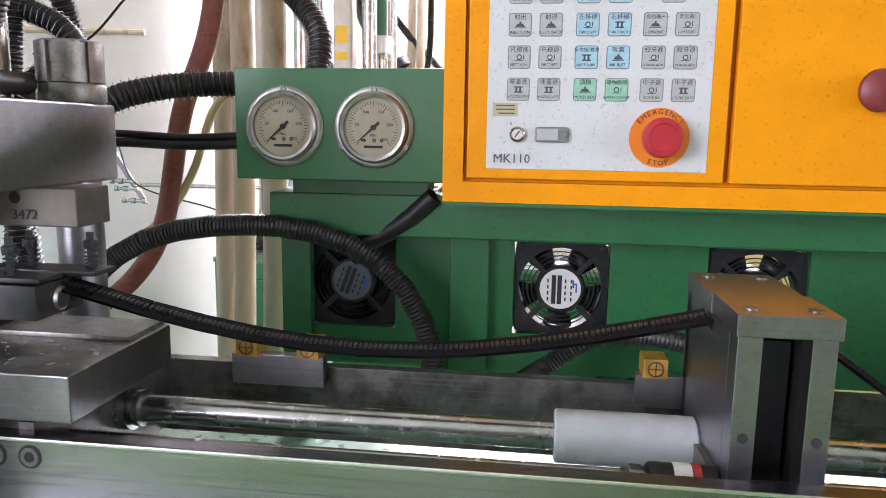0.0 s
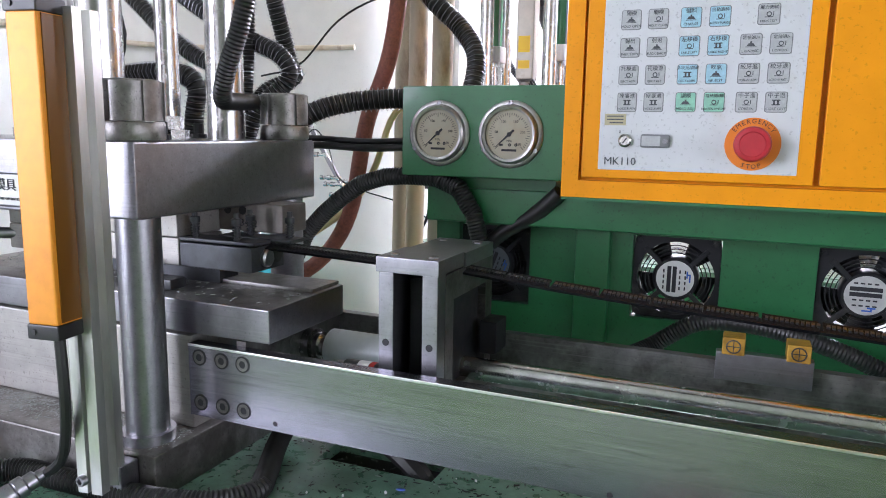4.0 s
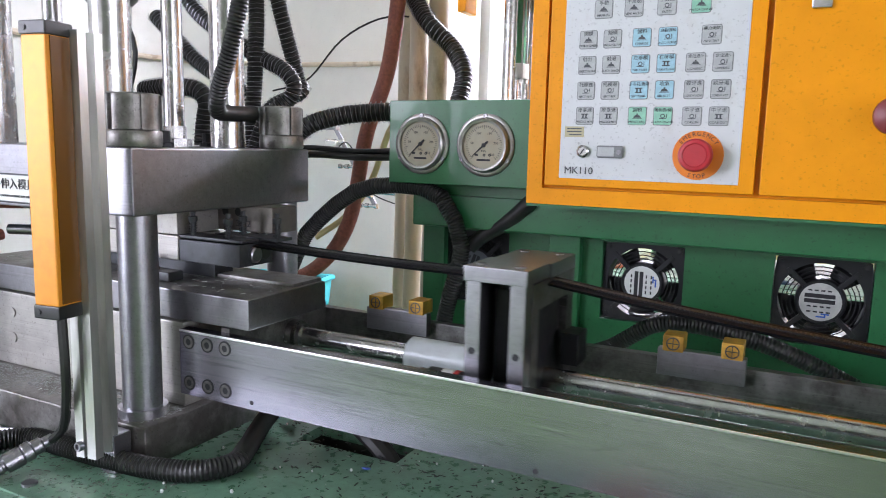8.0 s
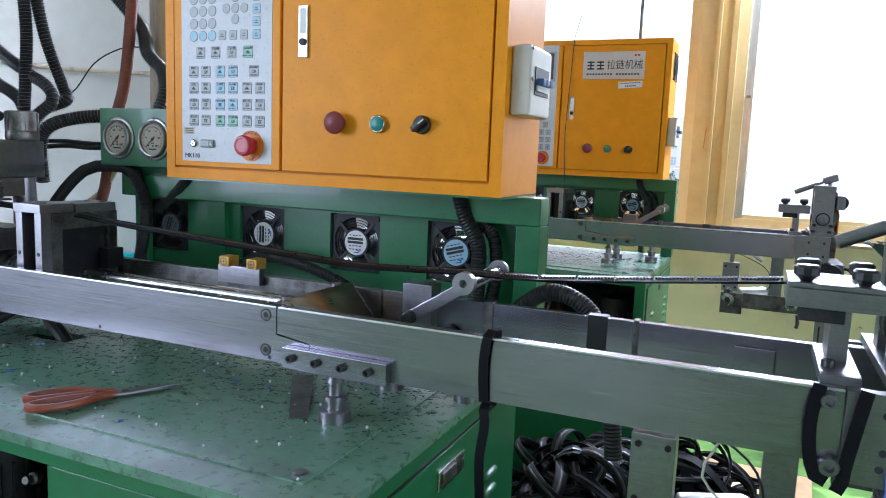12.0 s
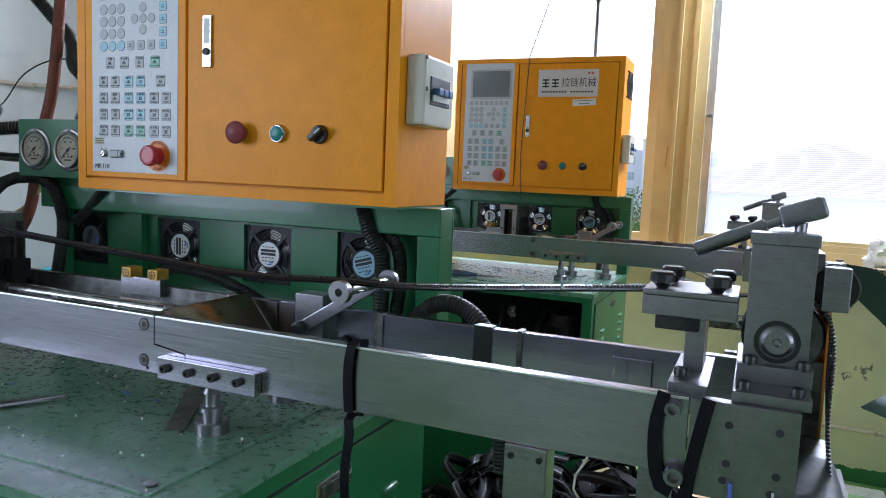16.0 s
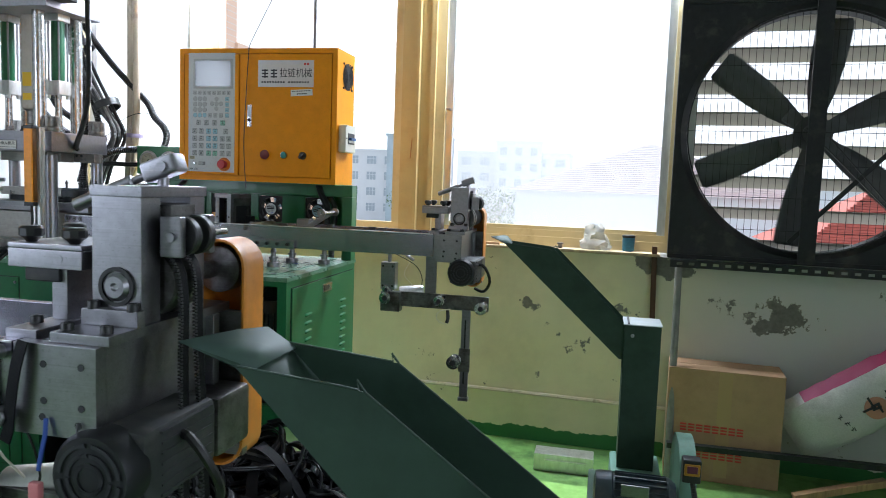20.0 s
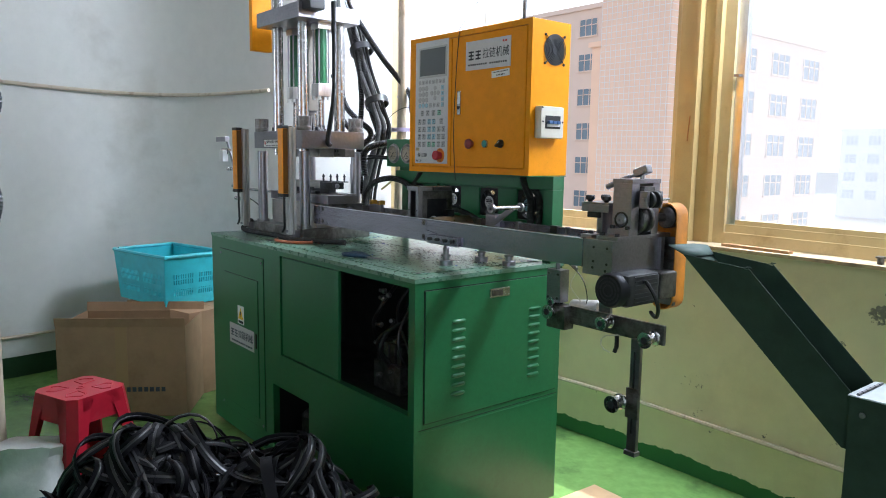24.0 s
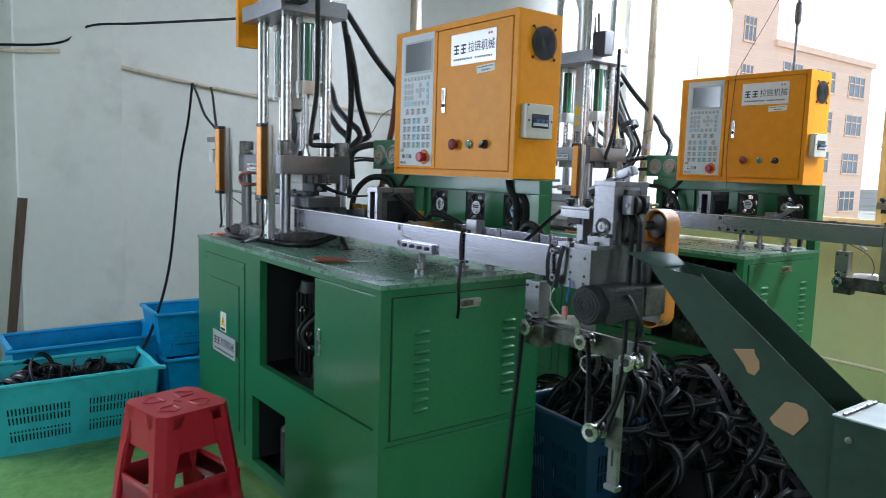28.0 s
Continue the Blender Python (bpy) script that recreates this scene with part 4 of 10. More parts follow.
def tree(at, h, r, seed):
    rnd = random.Random(seed)
    root = thing("tree", at, "leafy green tree with an uneven crown", "tree", "trees outside")
    bm = bmesh.new()
    x, y, z = at
    cy(bm, at, (x, y, z + h * 0.6), 0.22, n=8, r1=0.1)
    for k in range(6):
        a = rnd.uniform(0, 6.28)
        cy(bm, (x, y, z + h * (0.35 + 0.04 * k)), (x + math.cos(a) * r * 0.7, y + math.sin(a) * r * 0.7, z + h * (0.6 + 0.06 * k)), 0.08, n=5, r1=0.02)
    part("trunk", bm, WOOD, root)
    verts, faces = [], []
    for k in range(1500):
        a, b, q = rnd.uniform(0, 6.283), rnd.uniform(-0.9, 1), rnd.random() ** 0.4
        s = math.sqrt(1 - b * b)
        lump = 1 + 0.25 * math.sin(3 * a + seed) * s
        c = Vector((x + r * q * s * math.cos(a) * lump, y + r * q * s * math.sin(a) * lump, z + h * 0.68 + r * 0.75 * q * b))
        u = Vector((rnd.uniform(-1, 1), rnd.uniform(-1, 1), rnd.uniform(-1, 1))).normalized()
        w = u.orthogonal()
        w = (w + u.cross(w) * rnd.uniform(-1, 1)).normalized()
        sz = rnd.uniform(0.12, 0.24)
        i = len(verts)
        verts += [c - u * sz, c + w * sz * 0.5, c + u * sz, c - w * sz * 0.5]
        faces.append((i, i + 1, i + 2, i + 3))
    me = bpy.data.meshes.new("crown")
    me.from_pydata([v - Vector(at) for v in verts], [], faces)
    me.materials.append(LEAF)
    o = new("crown", me)
    o.parent = root
    return root


for k, (x, y, h, r) in enumerate(((-5.2, 42, 9.6, 2.4), (-8.2, 46, 8.6, 2.0), (-20, 95, 10.5, 4.0), (-12, 90, 10.0, 4.5), (-27, 110, 10.5, 4.0))):
    tree((x, y, G0), h, r, k)


# ---- the injection machines ----
OFF = Vector((0.02, 1.985, 0.0))


def shifted(root, d=OFF):
    """A second one like it, moved by d."""
    return copy_thing(root, Matrix.Translation(ORIGIN[root.name] + Vector(d)))


def machine_cabinet(ox, oy, left_open, label, front=0.22, end=0.69):
    x0, x1, y0, y1 = -1.05 + ox, end + ox, front + oy, 0.945 + oy
    root = thing("machine_cabinet", (ox, 0.5 + oy, 0), label, "machine cabinet", "injection machines")
    main = (-0.29 + ox, end - 0.035 + ox, 0.52, 0.965)
    low = (-0.37 + ox, -0.04 + ox, 0.08, 0.37)
    part("front_sheet", holed(bmesh.new(), "y", y0, y0 + 0.004, (x0, x1, 0.03, 0.984), [main, low]), GREEN, root)
    part("side_sheet", box(x1 - 0.004, x1, y0 + 0.0045, y1 - 0.0045, 0.03, 0.984), GREEN, root)
    part("side_sheet", box(x0, x0 + 0.004, y0 + 0.0045, y1 - 0.0045, 0.03, 0.984), GREEN, root)
    part("back_sheet", box(x0, x1, y1 - 0.004, y1, 0.03, 0.984), GREEN, root)
    # folded returns round the openings
    for a0, a1, z0, z1 in (main, low):
        part("opening_return", holed(bmesh.new(), "y", y0 + 0.0045, y0 + 0.032, (a0 - 0.004, a1 + 0.004, z0 - 0.004, z1 + 0.004), [(a0 - 0.001, a1 + 0.001, z0 - 0.001, z1 + 0.001)]), GREEN, root)
    # near-black plinth and inner sheets: the cabinet's shade put into the colour
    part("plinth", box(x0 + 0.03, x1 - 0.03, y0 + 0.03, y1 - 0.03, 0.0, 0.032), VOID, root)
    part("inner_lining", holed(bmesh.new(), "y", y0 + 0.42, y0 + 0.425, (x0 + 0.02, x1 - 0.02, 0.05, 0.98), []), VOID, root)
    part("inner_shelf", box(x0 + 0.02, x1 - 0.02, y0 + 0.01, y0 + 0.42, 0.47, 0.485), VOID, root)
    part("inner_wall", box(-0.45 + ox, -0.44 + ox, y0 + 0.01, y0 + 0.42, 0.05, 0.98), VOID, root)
    top = bmesh.new()
    holed(top, "z", 0.985, 1.0, (x0 - 0.004, x1 + 0.004, y0 - 0.004, y1 + 0.004), [(-0.36 + ox, -0.20 + ox, 0.60 + oy, 0.655 + oy)])
    part("tabletop", top, GREEN_TOP, root, "worn green tabletop littered with offcuts")
    bm = bmesh.new()
    bx(bm, x0 + 0.42, x1 - 0.07, y0 + 0.055, y0 + 0.058, 1.0, 1.0025)
    bx(bm, x1 - 0.07, x1 - 0.067, y0 + 0.055, y1 - 0.05, 1.0, 1.0025)
    bx(bm, x0 + 0.42, x0 + 0.423, y0 + 0.055, y0 + 0.2, 1.0, 1.0025)
    part("table_seam", bm, GREEN_TOP, root)
    for x, y in ((x1 - 0.09, y0 + 0.08), (x1 - 0.09, y1 - 0.09), (x0 + 0.5, y0 + 0.08)):
        part("table_screw", lathe(bmesh.new(), (x, y, 1.0), (0, 0, 1), [(0.009, 0), (0.009, 0.003), (0.004, 0.0035)], n=12), STEEL, root)
    # the narrow service panel with its inner hatch
    part("panel_gap", holed(bmesh.new(), "y", y0 - 0.0012, y0, (-0.9425 + ox, -0.4475 + ox, 0.1175, 0.9325), [(-0.9395 + ox, -0.4505 + ox, 0.1205, 0.9295)]), VOID, root)
    p = part("service_panel", box(-0.94 + ox, -0.45 + ox, y0 - 0.004, y0 - 0.001, 0.12, 0.93, bevel=0.001), GREEN, root)
    part("hatch_gap", holed(bmesh.new(), "y", y0 - 0.0052, y0 - 0.004, (-0.8875 + ox, -0.5025 + ox, 0.1625, 0.8225), [(-0.8845 + ox, -0.5055 + ox, 0.1655, 0.8195)]), VOID, p)
    part("hatch", box(-0.885 + ox, -0.505 + ox, y0 - 0.008, y0 - 0.004, 0.165, 0.82, bevel=0.001), GREEN, p)
    for x in (-0.925, -0.465):
        for z in (0.14, 0.91):
            part("panel_screw", bolt(bmesh.new(), (x + ox, y0 - 0.004, z), (0, -1, 0), 0.006, 0.004), STEEL, p)
    part("hatch_latch", box(-0.53 + ox, -0.515 + ox, y0 - 0.012, y0 - 0.008, 0.50, 0.57, bevel=0.001), BLACK, p)
    w = part("warning_label", box(-0.725 + ox, -0.655 + ox, y0 - 0.0095, y0 - 0.008, 0.585, 0.675), WHITE_LABEL, p, "white label with a yellow lightning triangle")
    part("triangle", prism(bmesh.new(), [(-0.718 + ox, 0.61), (-0.662 + ox, 0.61), (-0.69 + ox, 0.665)], "y", y0 - 0.0105, y0 - 0.0095), WARN, w)
    bm = bmesh.new()
    prism(bm, [(-0.693 + ox, 0.648), (-0.683 + ox, 0.648), (-0.689 + ox, 0.637), (-0.683 + ox, 0.637), (-0.694 + ox, 0.617), (-0.690 + ox, 0.631), (-0.697 + ox, 0.631)], "y", y0 - 0.0113, y0 - 0.0105)
    bx(bm, -0.715 + ox, -0.665 + ox, y0 - 0.0105, y0 - 0.0095, 0.59, 0.602)
    part("bolt_mark", bm, INK, w)
    s = part("nameplate", box(-0.825 + ox, -0.545 + ox, y0 - 0.0095, y0 - 0.008, 0.475, 0.575, bevel=0.0006), SIGN, p, "silver nameplate with black characters")
    bm = text("拉链机械", 0.044, (-0.64 + ox, y0 - 0.0098, 0.53), squash=0.92)
    for k in range(2):
        cx = -0.79 + 0.042 * k + ox
        for dz in (-0.014, 0.0, 0.014):
            bx(bm, cx - 0.016, cx + 0.016, y0 - 0.0103, y0 - 0.0095, 0.53 + dz - 0.003, 0.53 + dz + 0.003)
        bx(bm, cx - 0.003, cx + 0.003, y0 - 0.0103, y0 - 0.0095, 0.512, 0.548)
    for k in range(9):
        bx(bm, -0.80 + 0.027 * k + ox, -0.78 + 0.027 * k + ox, y0 - 0.0103, y0 - 0.0095, 0.487, 0.495)
    part("lettering", bm, mat("faded_print", (0.06, 0.07, 0.09), 0.5), s)
    # the sliding doors over the main opening
    a0, a1 = (0.19, end - 0.04) if left_open else (-0.285, 0.19)
    d = part("sliding_door", box(a0 + ox, a1 + ox, y0 + 0.006, y0 + 0.02, 0.525, 0.96, bevel=0.003), GREEN, root)
    if left_open:
        h = part("door_handle", box(0.215 + ox, 0.24 + ox, y0 + 0.001, y0 + 0.006, 0.68, 0.78, bevel=0.002), CHROME, d)
    # hydraulics inside
    rnd = random.Random(int(oy * 10) + 3)
    in0 = -0.27 if left_open else 0.2
    for k in range(7):
        x = in0 + ox + 0.05 + 0.05 * k
        pts = [(x, y0 + 0.3, 0.95), (x + rnd.uniform(-0.06, 0.06), y0 + rnd.uniform(0.1, 0.25), 0.82), (x + rnd.uniform(-0.1, 0.1), y0 + rnd.uniform(0.08, 0.2), 0.68), (x + rnd.uniform(-0.05, 0.05), y0 + 0.25, 0.5)]
        part("hydraulic_hose", hose(pts, rnd.choice((0.008, 0.011, 0.006)), n=8), HOSE, root)
    mx = in0 + ox + (0.36 if not left_open else 0.1)
    bm = lathe(bmesh.new(), (mx, y0 + 0.2, 0.486), (0, 0, 1), [(0.07, 0), (0.075, 0.01), (0.075, 0.36), (0.065, 0.40), (0.02, 0.41)], n=24)
    fins = []
    for k in range(24):
        a = 2 * math.pi * k / 24
        fins.append(box(mx + 0.072, mx + 0.086, y0 + 0.198, y0 + 0.202, 0.51, 0.84, turn=about(mx, y0 + 0.2, 0, 0, 0, math.degrees(a))))
    pm = part("pump_motor", bm, IRON, root)
    for fin in fins:
        part("fin", fin, IRON, pm)
    bm = box(in0 + ox + 0.02, in0 + ox + 0.2, y0 + 0.15, y0 + 0.3, 0.486, 0.6, bevel=0.006)
    for k in range(4):
        bx(bm, in0 + ox + 0.03 + 0.045 * k, in0 + ox + 0.06 + 0.045 * k, y0 + 0.16, y0 + 0.28, 0.6, 0.68, bevel=0.004)
    part("valve_block", bm, STEEL_DARK, root)
    for k in range(9):
        bm = lathe(bmesh.new(), (in0 + ox + rnd.uniform(0.02, 0.3), y0 + rnd.uniform(0.1, 0.2), rnd.uniform(0.55, 0.9)), (rnd.uniform(-1, 1), -1, 0.2), [(0.008, 0), (0.011, 0.004), (0.011, 0.014), (0.007, 0.018), (0.007, 0.03)], n=8)
        part("hose_fitting", bm, STEEL_DARK, root)
    bm = lathe(bmesh.new(), (-0.2 + ox, y0 + 0.12, 0.05), (0, 0, 1), [(0.055, 0), (0.06, 0.01), (0.06, 0.2), (0.04, 0.22)], n=18)
    part("filter_can", bm, IRON, root)
    # the end door
    part("door_gap", holed(bmesh.new(), "x", x1, x1 + 0.0012, (y0 + 0.0385, y1 - 0.0185, 0.4885, 0.9585), [(y0 + 0.0425, y1 - 0.0225, 0.4925, 0.9545)]), VOID, root)
    part("sheet_joint", box(x1, x1 + 0.0008, y0 + 0.02, y1 - 0.005, 0.470, 0.4725), VOID, root)
    d = part("end_door", box(x1 + 0.001, x1 + 0.005, y0 + 0.042, y1 - 0.022, 0.492, 0.955, bevel=0.0015), GREEN, root)
    lv = None
    for y in (0.41, 0.79):
        for k in range(9):
            z = 0.575 + 0.0325 * k
            if lv is None:
                bm = bmesh.new()
                rows = []
                for i in range(7):
                    a = math.pi * i / 6
                    rows.append((0.008 * math.sin(a), 0.0075 * math.cos(a)))
                for s, e in ((-1, 1),):
                    prev = None
                    for yy, sc in ((-0.032, 0.1), (-0.027, 0.75), (-0.02, 1), (0.02, 1), (0.027, 0.75), (0.032, 0.1)):
                        cur = [bm.verts.new((x1 + 0.005 + rx_ * sc, y + oy + yy, z + rz_ * sc)) for rx_, rz_ in rows]
                        if prev:
                            for i in range(6):
                                bm.faces.new((prev[i], prev[i + 1], cur[i + 1], cur[i]))
                        prev = cur
                lv = part("louvre", bm, GREEN, d)
                lv0 = (y, z)
            else:
                o = lv.copy()
                scene.collection.objects.link(o)
                o.location = lv.location + Vector((0, y - lv0[0], z - lv0[1]))
    h = part("door_latch", box(x1 + 0.005, x1 + 0.009, 0.553 + oy, 0.652 + oy, 0.9, 0.934, bevel=0.002), CHROME, d, "recessed chrome door latch")
    part("latch_pull", box(x1 + 0.009, x1 + 0.012, 0.563 + oy, 0.615 + oy, 0.907, 0.927, bevel=0.002), STEEL_DARK, h)
    part("lower_seam", box(x1 + 0.0005, x1 + 0.002, y0 + 0.03, y1 - 0.02, 0.455, 0.462), GREEN, root)
    return root


CAB1 = machine_cabinet(0, 0, True, "green enamelled machine cabinet, one sliding door open on dark hoses", 0.252, 0.648)
CAB2 = machine_cabinet(OFF.x, OFF.y, False, "green enamelled machine cabinet, one sliding door open on pumps and hoses")


def hexnut(bm, c, r, h):
    lathe(bm, c, (0, 0, 1), [(r * 0.95, 0), (r, 0.003), (r, h - 0.003), (r * 0.92, h)], n=6)
    return bm


def castle_nut(bm, c, r, h):
    """A two-tier nut: a chamfered hexagon below, a slotted crown above."""
    x, y, z = c
    lathe(bm, c, (0, 0, 1), [(r * 0.97, 0), (r * 1.03, 0.003), (r * 1.03, h * 0.28), (r * 0.98, h * 0.32)], n=12)
    out = []
    for k in range(6):
        for d, q in ((-24, 1.0), (-14, 1.015), (0, 1.02), (14, 1.015), (22, 1.0), (22.5, 0.86), (37.5, 0.86), (36 + 0.5, 1.0)):
            t = radians(60 * k + d)
            out.append((x + r * q * math.cos(t), y + r * q * math.sin(t)))
    prism(bm, out, "z", z + h * 0.33, z + h * 0.97)
    lathe(bm, (x, y, z + h * 0.97), (0, 0, 1), [(r * 0.97, 0), (r * 0.9, h * 0.03)], n=24)
    return bm


COLS = [(-0.955, 0.462), (-0.505, 0.462), (-0.955, 0.745), (-0.505, 0.745)]


def press_frame():
    root = thing("press_frame", (-0.73, 0.6, 1.0), "steel vertical press frame with columns and injection unit", "press", "injection machines")
    part("base_plate", box(-1.03, -0.46, 0.425, 0.80, 1.0, 1.055, bevel=0.003), STEEL_GRIMY, root, "grimy steel base plate")
    bm = box(-0.94, -0.475, 0.505, 0.70, 1.055, 1.172, bevel=0.003)
    for x, z in ((-0.84, 1.10), (-0.84, 1.14)):
        lathe(bm, (x, 0.505, z), (0, -1, 0), [(0.008, 0), (0.008, 0.002), (0.005, 0.002)], n=12)
    part("bolster", bm, PALE_STEEL, root)
    bm = box(-0.95, -0.36, 0.503, 0.665, 1.176, 1.216, bevel=0.002)
    st = part("sliding_table", bm, [STEEL, STEEL_GRIMY], root, "steel sliding table dusted with plastic grit")
    for p in st.data.polygons:
        p.material_index = int(p.normal.z > 0.9)
    part("table_ledge", box(-0.56, -0.365, 0.60, 0.662, 1.216, 1.221, bevel=0.001), STEEL_GRIMY, root)
    part("lower_mould", box(-0.86, -0.545, 0.565, 0.65, 1.241, 1.277, bevel=0.002), PALE_STEEL, root, "pale steel lower mould half")
    part("mould_foot", box(-0.84, -0.505, 0.595, 0.632, 1.216, 1.241, bevel=0.001), OILED_BLOCK, root)
    part("chalk_mark", text("8#", 0.024, (-0.80, 0.5645, 1.250), thick=0.0003), KEY_INK, root)
    part("mould_insert", box(-0.543, -0.43, 0.565, 0.632, 1.241, 1.2725, bevel=0.0015), OILED_BLOCK, root, "oily dark steel mould end block")
    for b_ in ((-0.546, -0.428, 0.568, 0.602, 1.274, 1.2785), (-0.515, -0.40, 0.6055, 0.64, 1.2745, 1.279)):
        part("mould_cover", box(*b_, bevel=0.001), OILED_BLOCK, root)
    bm = lathe(bmesh.new(), (-0.43, 0.594, 1.2565), (1, 0, 0), [(0.0115, 0), (0.0115, 0.004), (0.009, 0.006), (0.004, 0.0055)], n=18)
    part("mould_plug", bm, STEEL, root)
    part("mould_bore", lathe(bmesh.new(), (-0.4298, 0.617, 1.258), (1, 0, 0), [(0.0105, 0), (0.0105, 0.0006)], n=18), VOID, root)
    for x, y in ((-0.525, 0.575), (-0.462, 0.578), (-0.475, 0.622), (-0.415, 0.625)):
        bm = cyl((x, y, 1.278), (x, y, 1.313), 0.0035, n=8)
        lathe(bm, (x, y, 1.298), (0, 0, 1), [(0.006, 0), (0.0065, 0.001), (0.0065, 0.007), (0.005, 0.008)], n=12)
        coil(bm, [(x, y, 1.279), (x, y, 1.298)], 0.0052, 0.001, 0.0035)
        part("guide_spring", bm, OILED_BLOCK, root)
    part("mould_clamp", box(-0.605, -0.525, 0.528, 0.556, 1.217, 1.231, bevel=0.003), OILED_BLOCK, root)
    for x, y in ((-0.587, 0.545), (-0.565, 0.536)):
        bm = lathe(bmesh.new(), (x, y, 1.231), (0, 0, 1), [(0.0105, 0), (0.0105, 0.003), (0.0085, 0.004), (0.0085, 0.016), (0.007, 0.0175), (0.003, 0.0175)], n=14)
        part("clamp_bolt", bm, BLACK, root)
    for z in (1.262, 1.305):
        part("hose_tap", cyl((-0.905, 0.548, z), (-0.845, 0.575, z), 0.0085, n=12, bevel=0.001), STEEL, root)
    for x, y in COLS:
        bm = cyl((x, y, 1.055), (x, y, 1.42), 0.0245, n=28)
        ring(bm, (x, y, 1.055), (0, 0, 1), 0.031, 0.0245, 0.012, n=28)
        part("column", bm, STEEL, root)
    for x, y in ((-0.84, 0.50), (-0.60, 0.51), (-0.565, 0.69), (-0.83, 0.69)):
        part("guide_rod", cyl((x, y, 1.40), (x, y, 2.75), 0.026, n=28), CHROME, root)
    part("upper_plate", box(-0.93, -0.49, 0.43, 0.76, 2.03, 2.10, bevel=0.003), STEEL, root)
    for x in (-0.58, -0.84):
        c = part("cylinder", cyl((x, 0.597, 1.74), (x, 0.597, 2.03), 0.027, n=24), GREEN, root, "green hydraulic cylinder")
        for dx, dy in ((-0.026, -0.026), (0.026, -0.026), (-0.026, 0.026), (0.026, 0.026)):
            part("tie_rod", cyl((x + dx, 0.597 + dy, 1.70), (x + dx, 0.597 + dy, 2.03), 0.004, n=8), STEEL, c)
        bm = box(x - 0.035, x + 0.035, 0.562, 0.632, 1.685, 1.745, bevel=0.003)
        for dx, dy in ((-0.026, -0.026), (0.026, -0.026), (-0.026, 0.026), (0.026, 0.026)):
            hexnut(bm, (x + dx, 0.597 + dy, 1.668), 0.008, 0.018)
        part("cylinder_head", bm, ALU, c)
        part("cylinder_head", box(x - 0.035, x + 0.035, 0.562, 0.632, 2.0, 2.03, bevel=0.003), ALU, c)
    bm = box(-0.745, -0.675, 0.565, 0.635, 1.62, 2.03, bevel=0.008)
    b = part("barrel_cover", bm, mat("barrel_cream", (0.45, 0.41, 0.35), 0.4, 0.2, 0.1, 20, (0.2, 0.15, 0.1), 0.6, 8.0), root, "cream barrel cover with warning stickers")
    bm = bmesh.new()
    bx(bm, -0.735, -0.69, 0.5635, 0.565, 1.66, 1.69)
    bx(bm, -0.735, -0.69, 0.5635, 0.565, 1.72, 1.78)
    part("sticker", bm, WARN, b)
    bm = lathe(bmesh.new(), (-0.71, 0.6, 1.40), (0, 0, 1), [(0.014, 0), (0.014, 0.03), (0.026, 0.05), (0.026, 0.1), (0.02, 0.11), (0.02, 0.15), (0.03, 0.16), (0.03, 0.21), (0.04, 0.22)], n=20)
    part("nozzle", bm, STEEL_GRIMY, root)
    for k in range(3):
        part("heater_wire", hose([(-0.70 + 0.01 * k, 0.58, 1.62), (-0.67 + 0.02 * k, 0.575, 1.54), (-0.69 + 0.012 * k, 0.585, 1.46)], 0.004, n=6), BLACK, root)
    part("junction_box", box(-0.52, -0.42, 0.45, 0.53, 2.06, 2.20, bevel=0.006), BLACK, root)
    part("hopper", lathe(bmesh.new(), (-0.71, 0.6, 2.12), (0, 0, 1), [(0.05, 0), (0.05, 0.25), (0.14, 0.5)], n=20), ALU, root)
    part("yellow_panel", box(-1.04, -1.005, 0.44, 0.55, 1.93, 2.3, bevel=0.004), YELLOW, root, "yellow side panel high on the press")
    return root


PRESS1 = press_frame()
shifted(PRESS1)


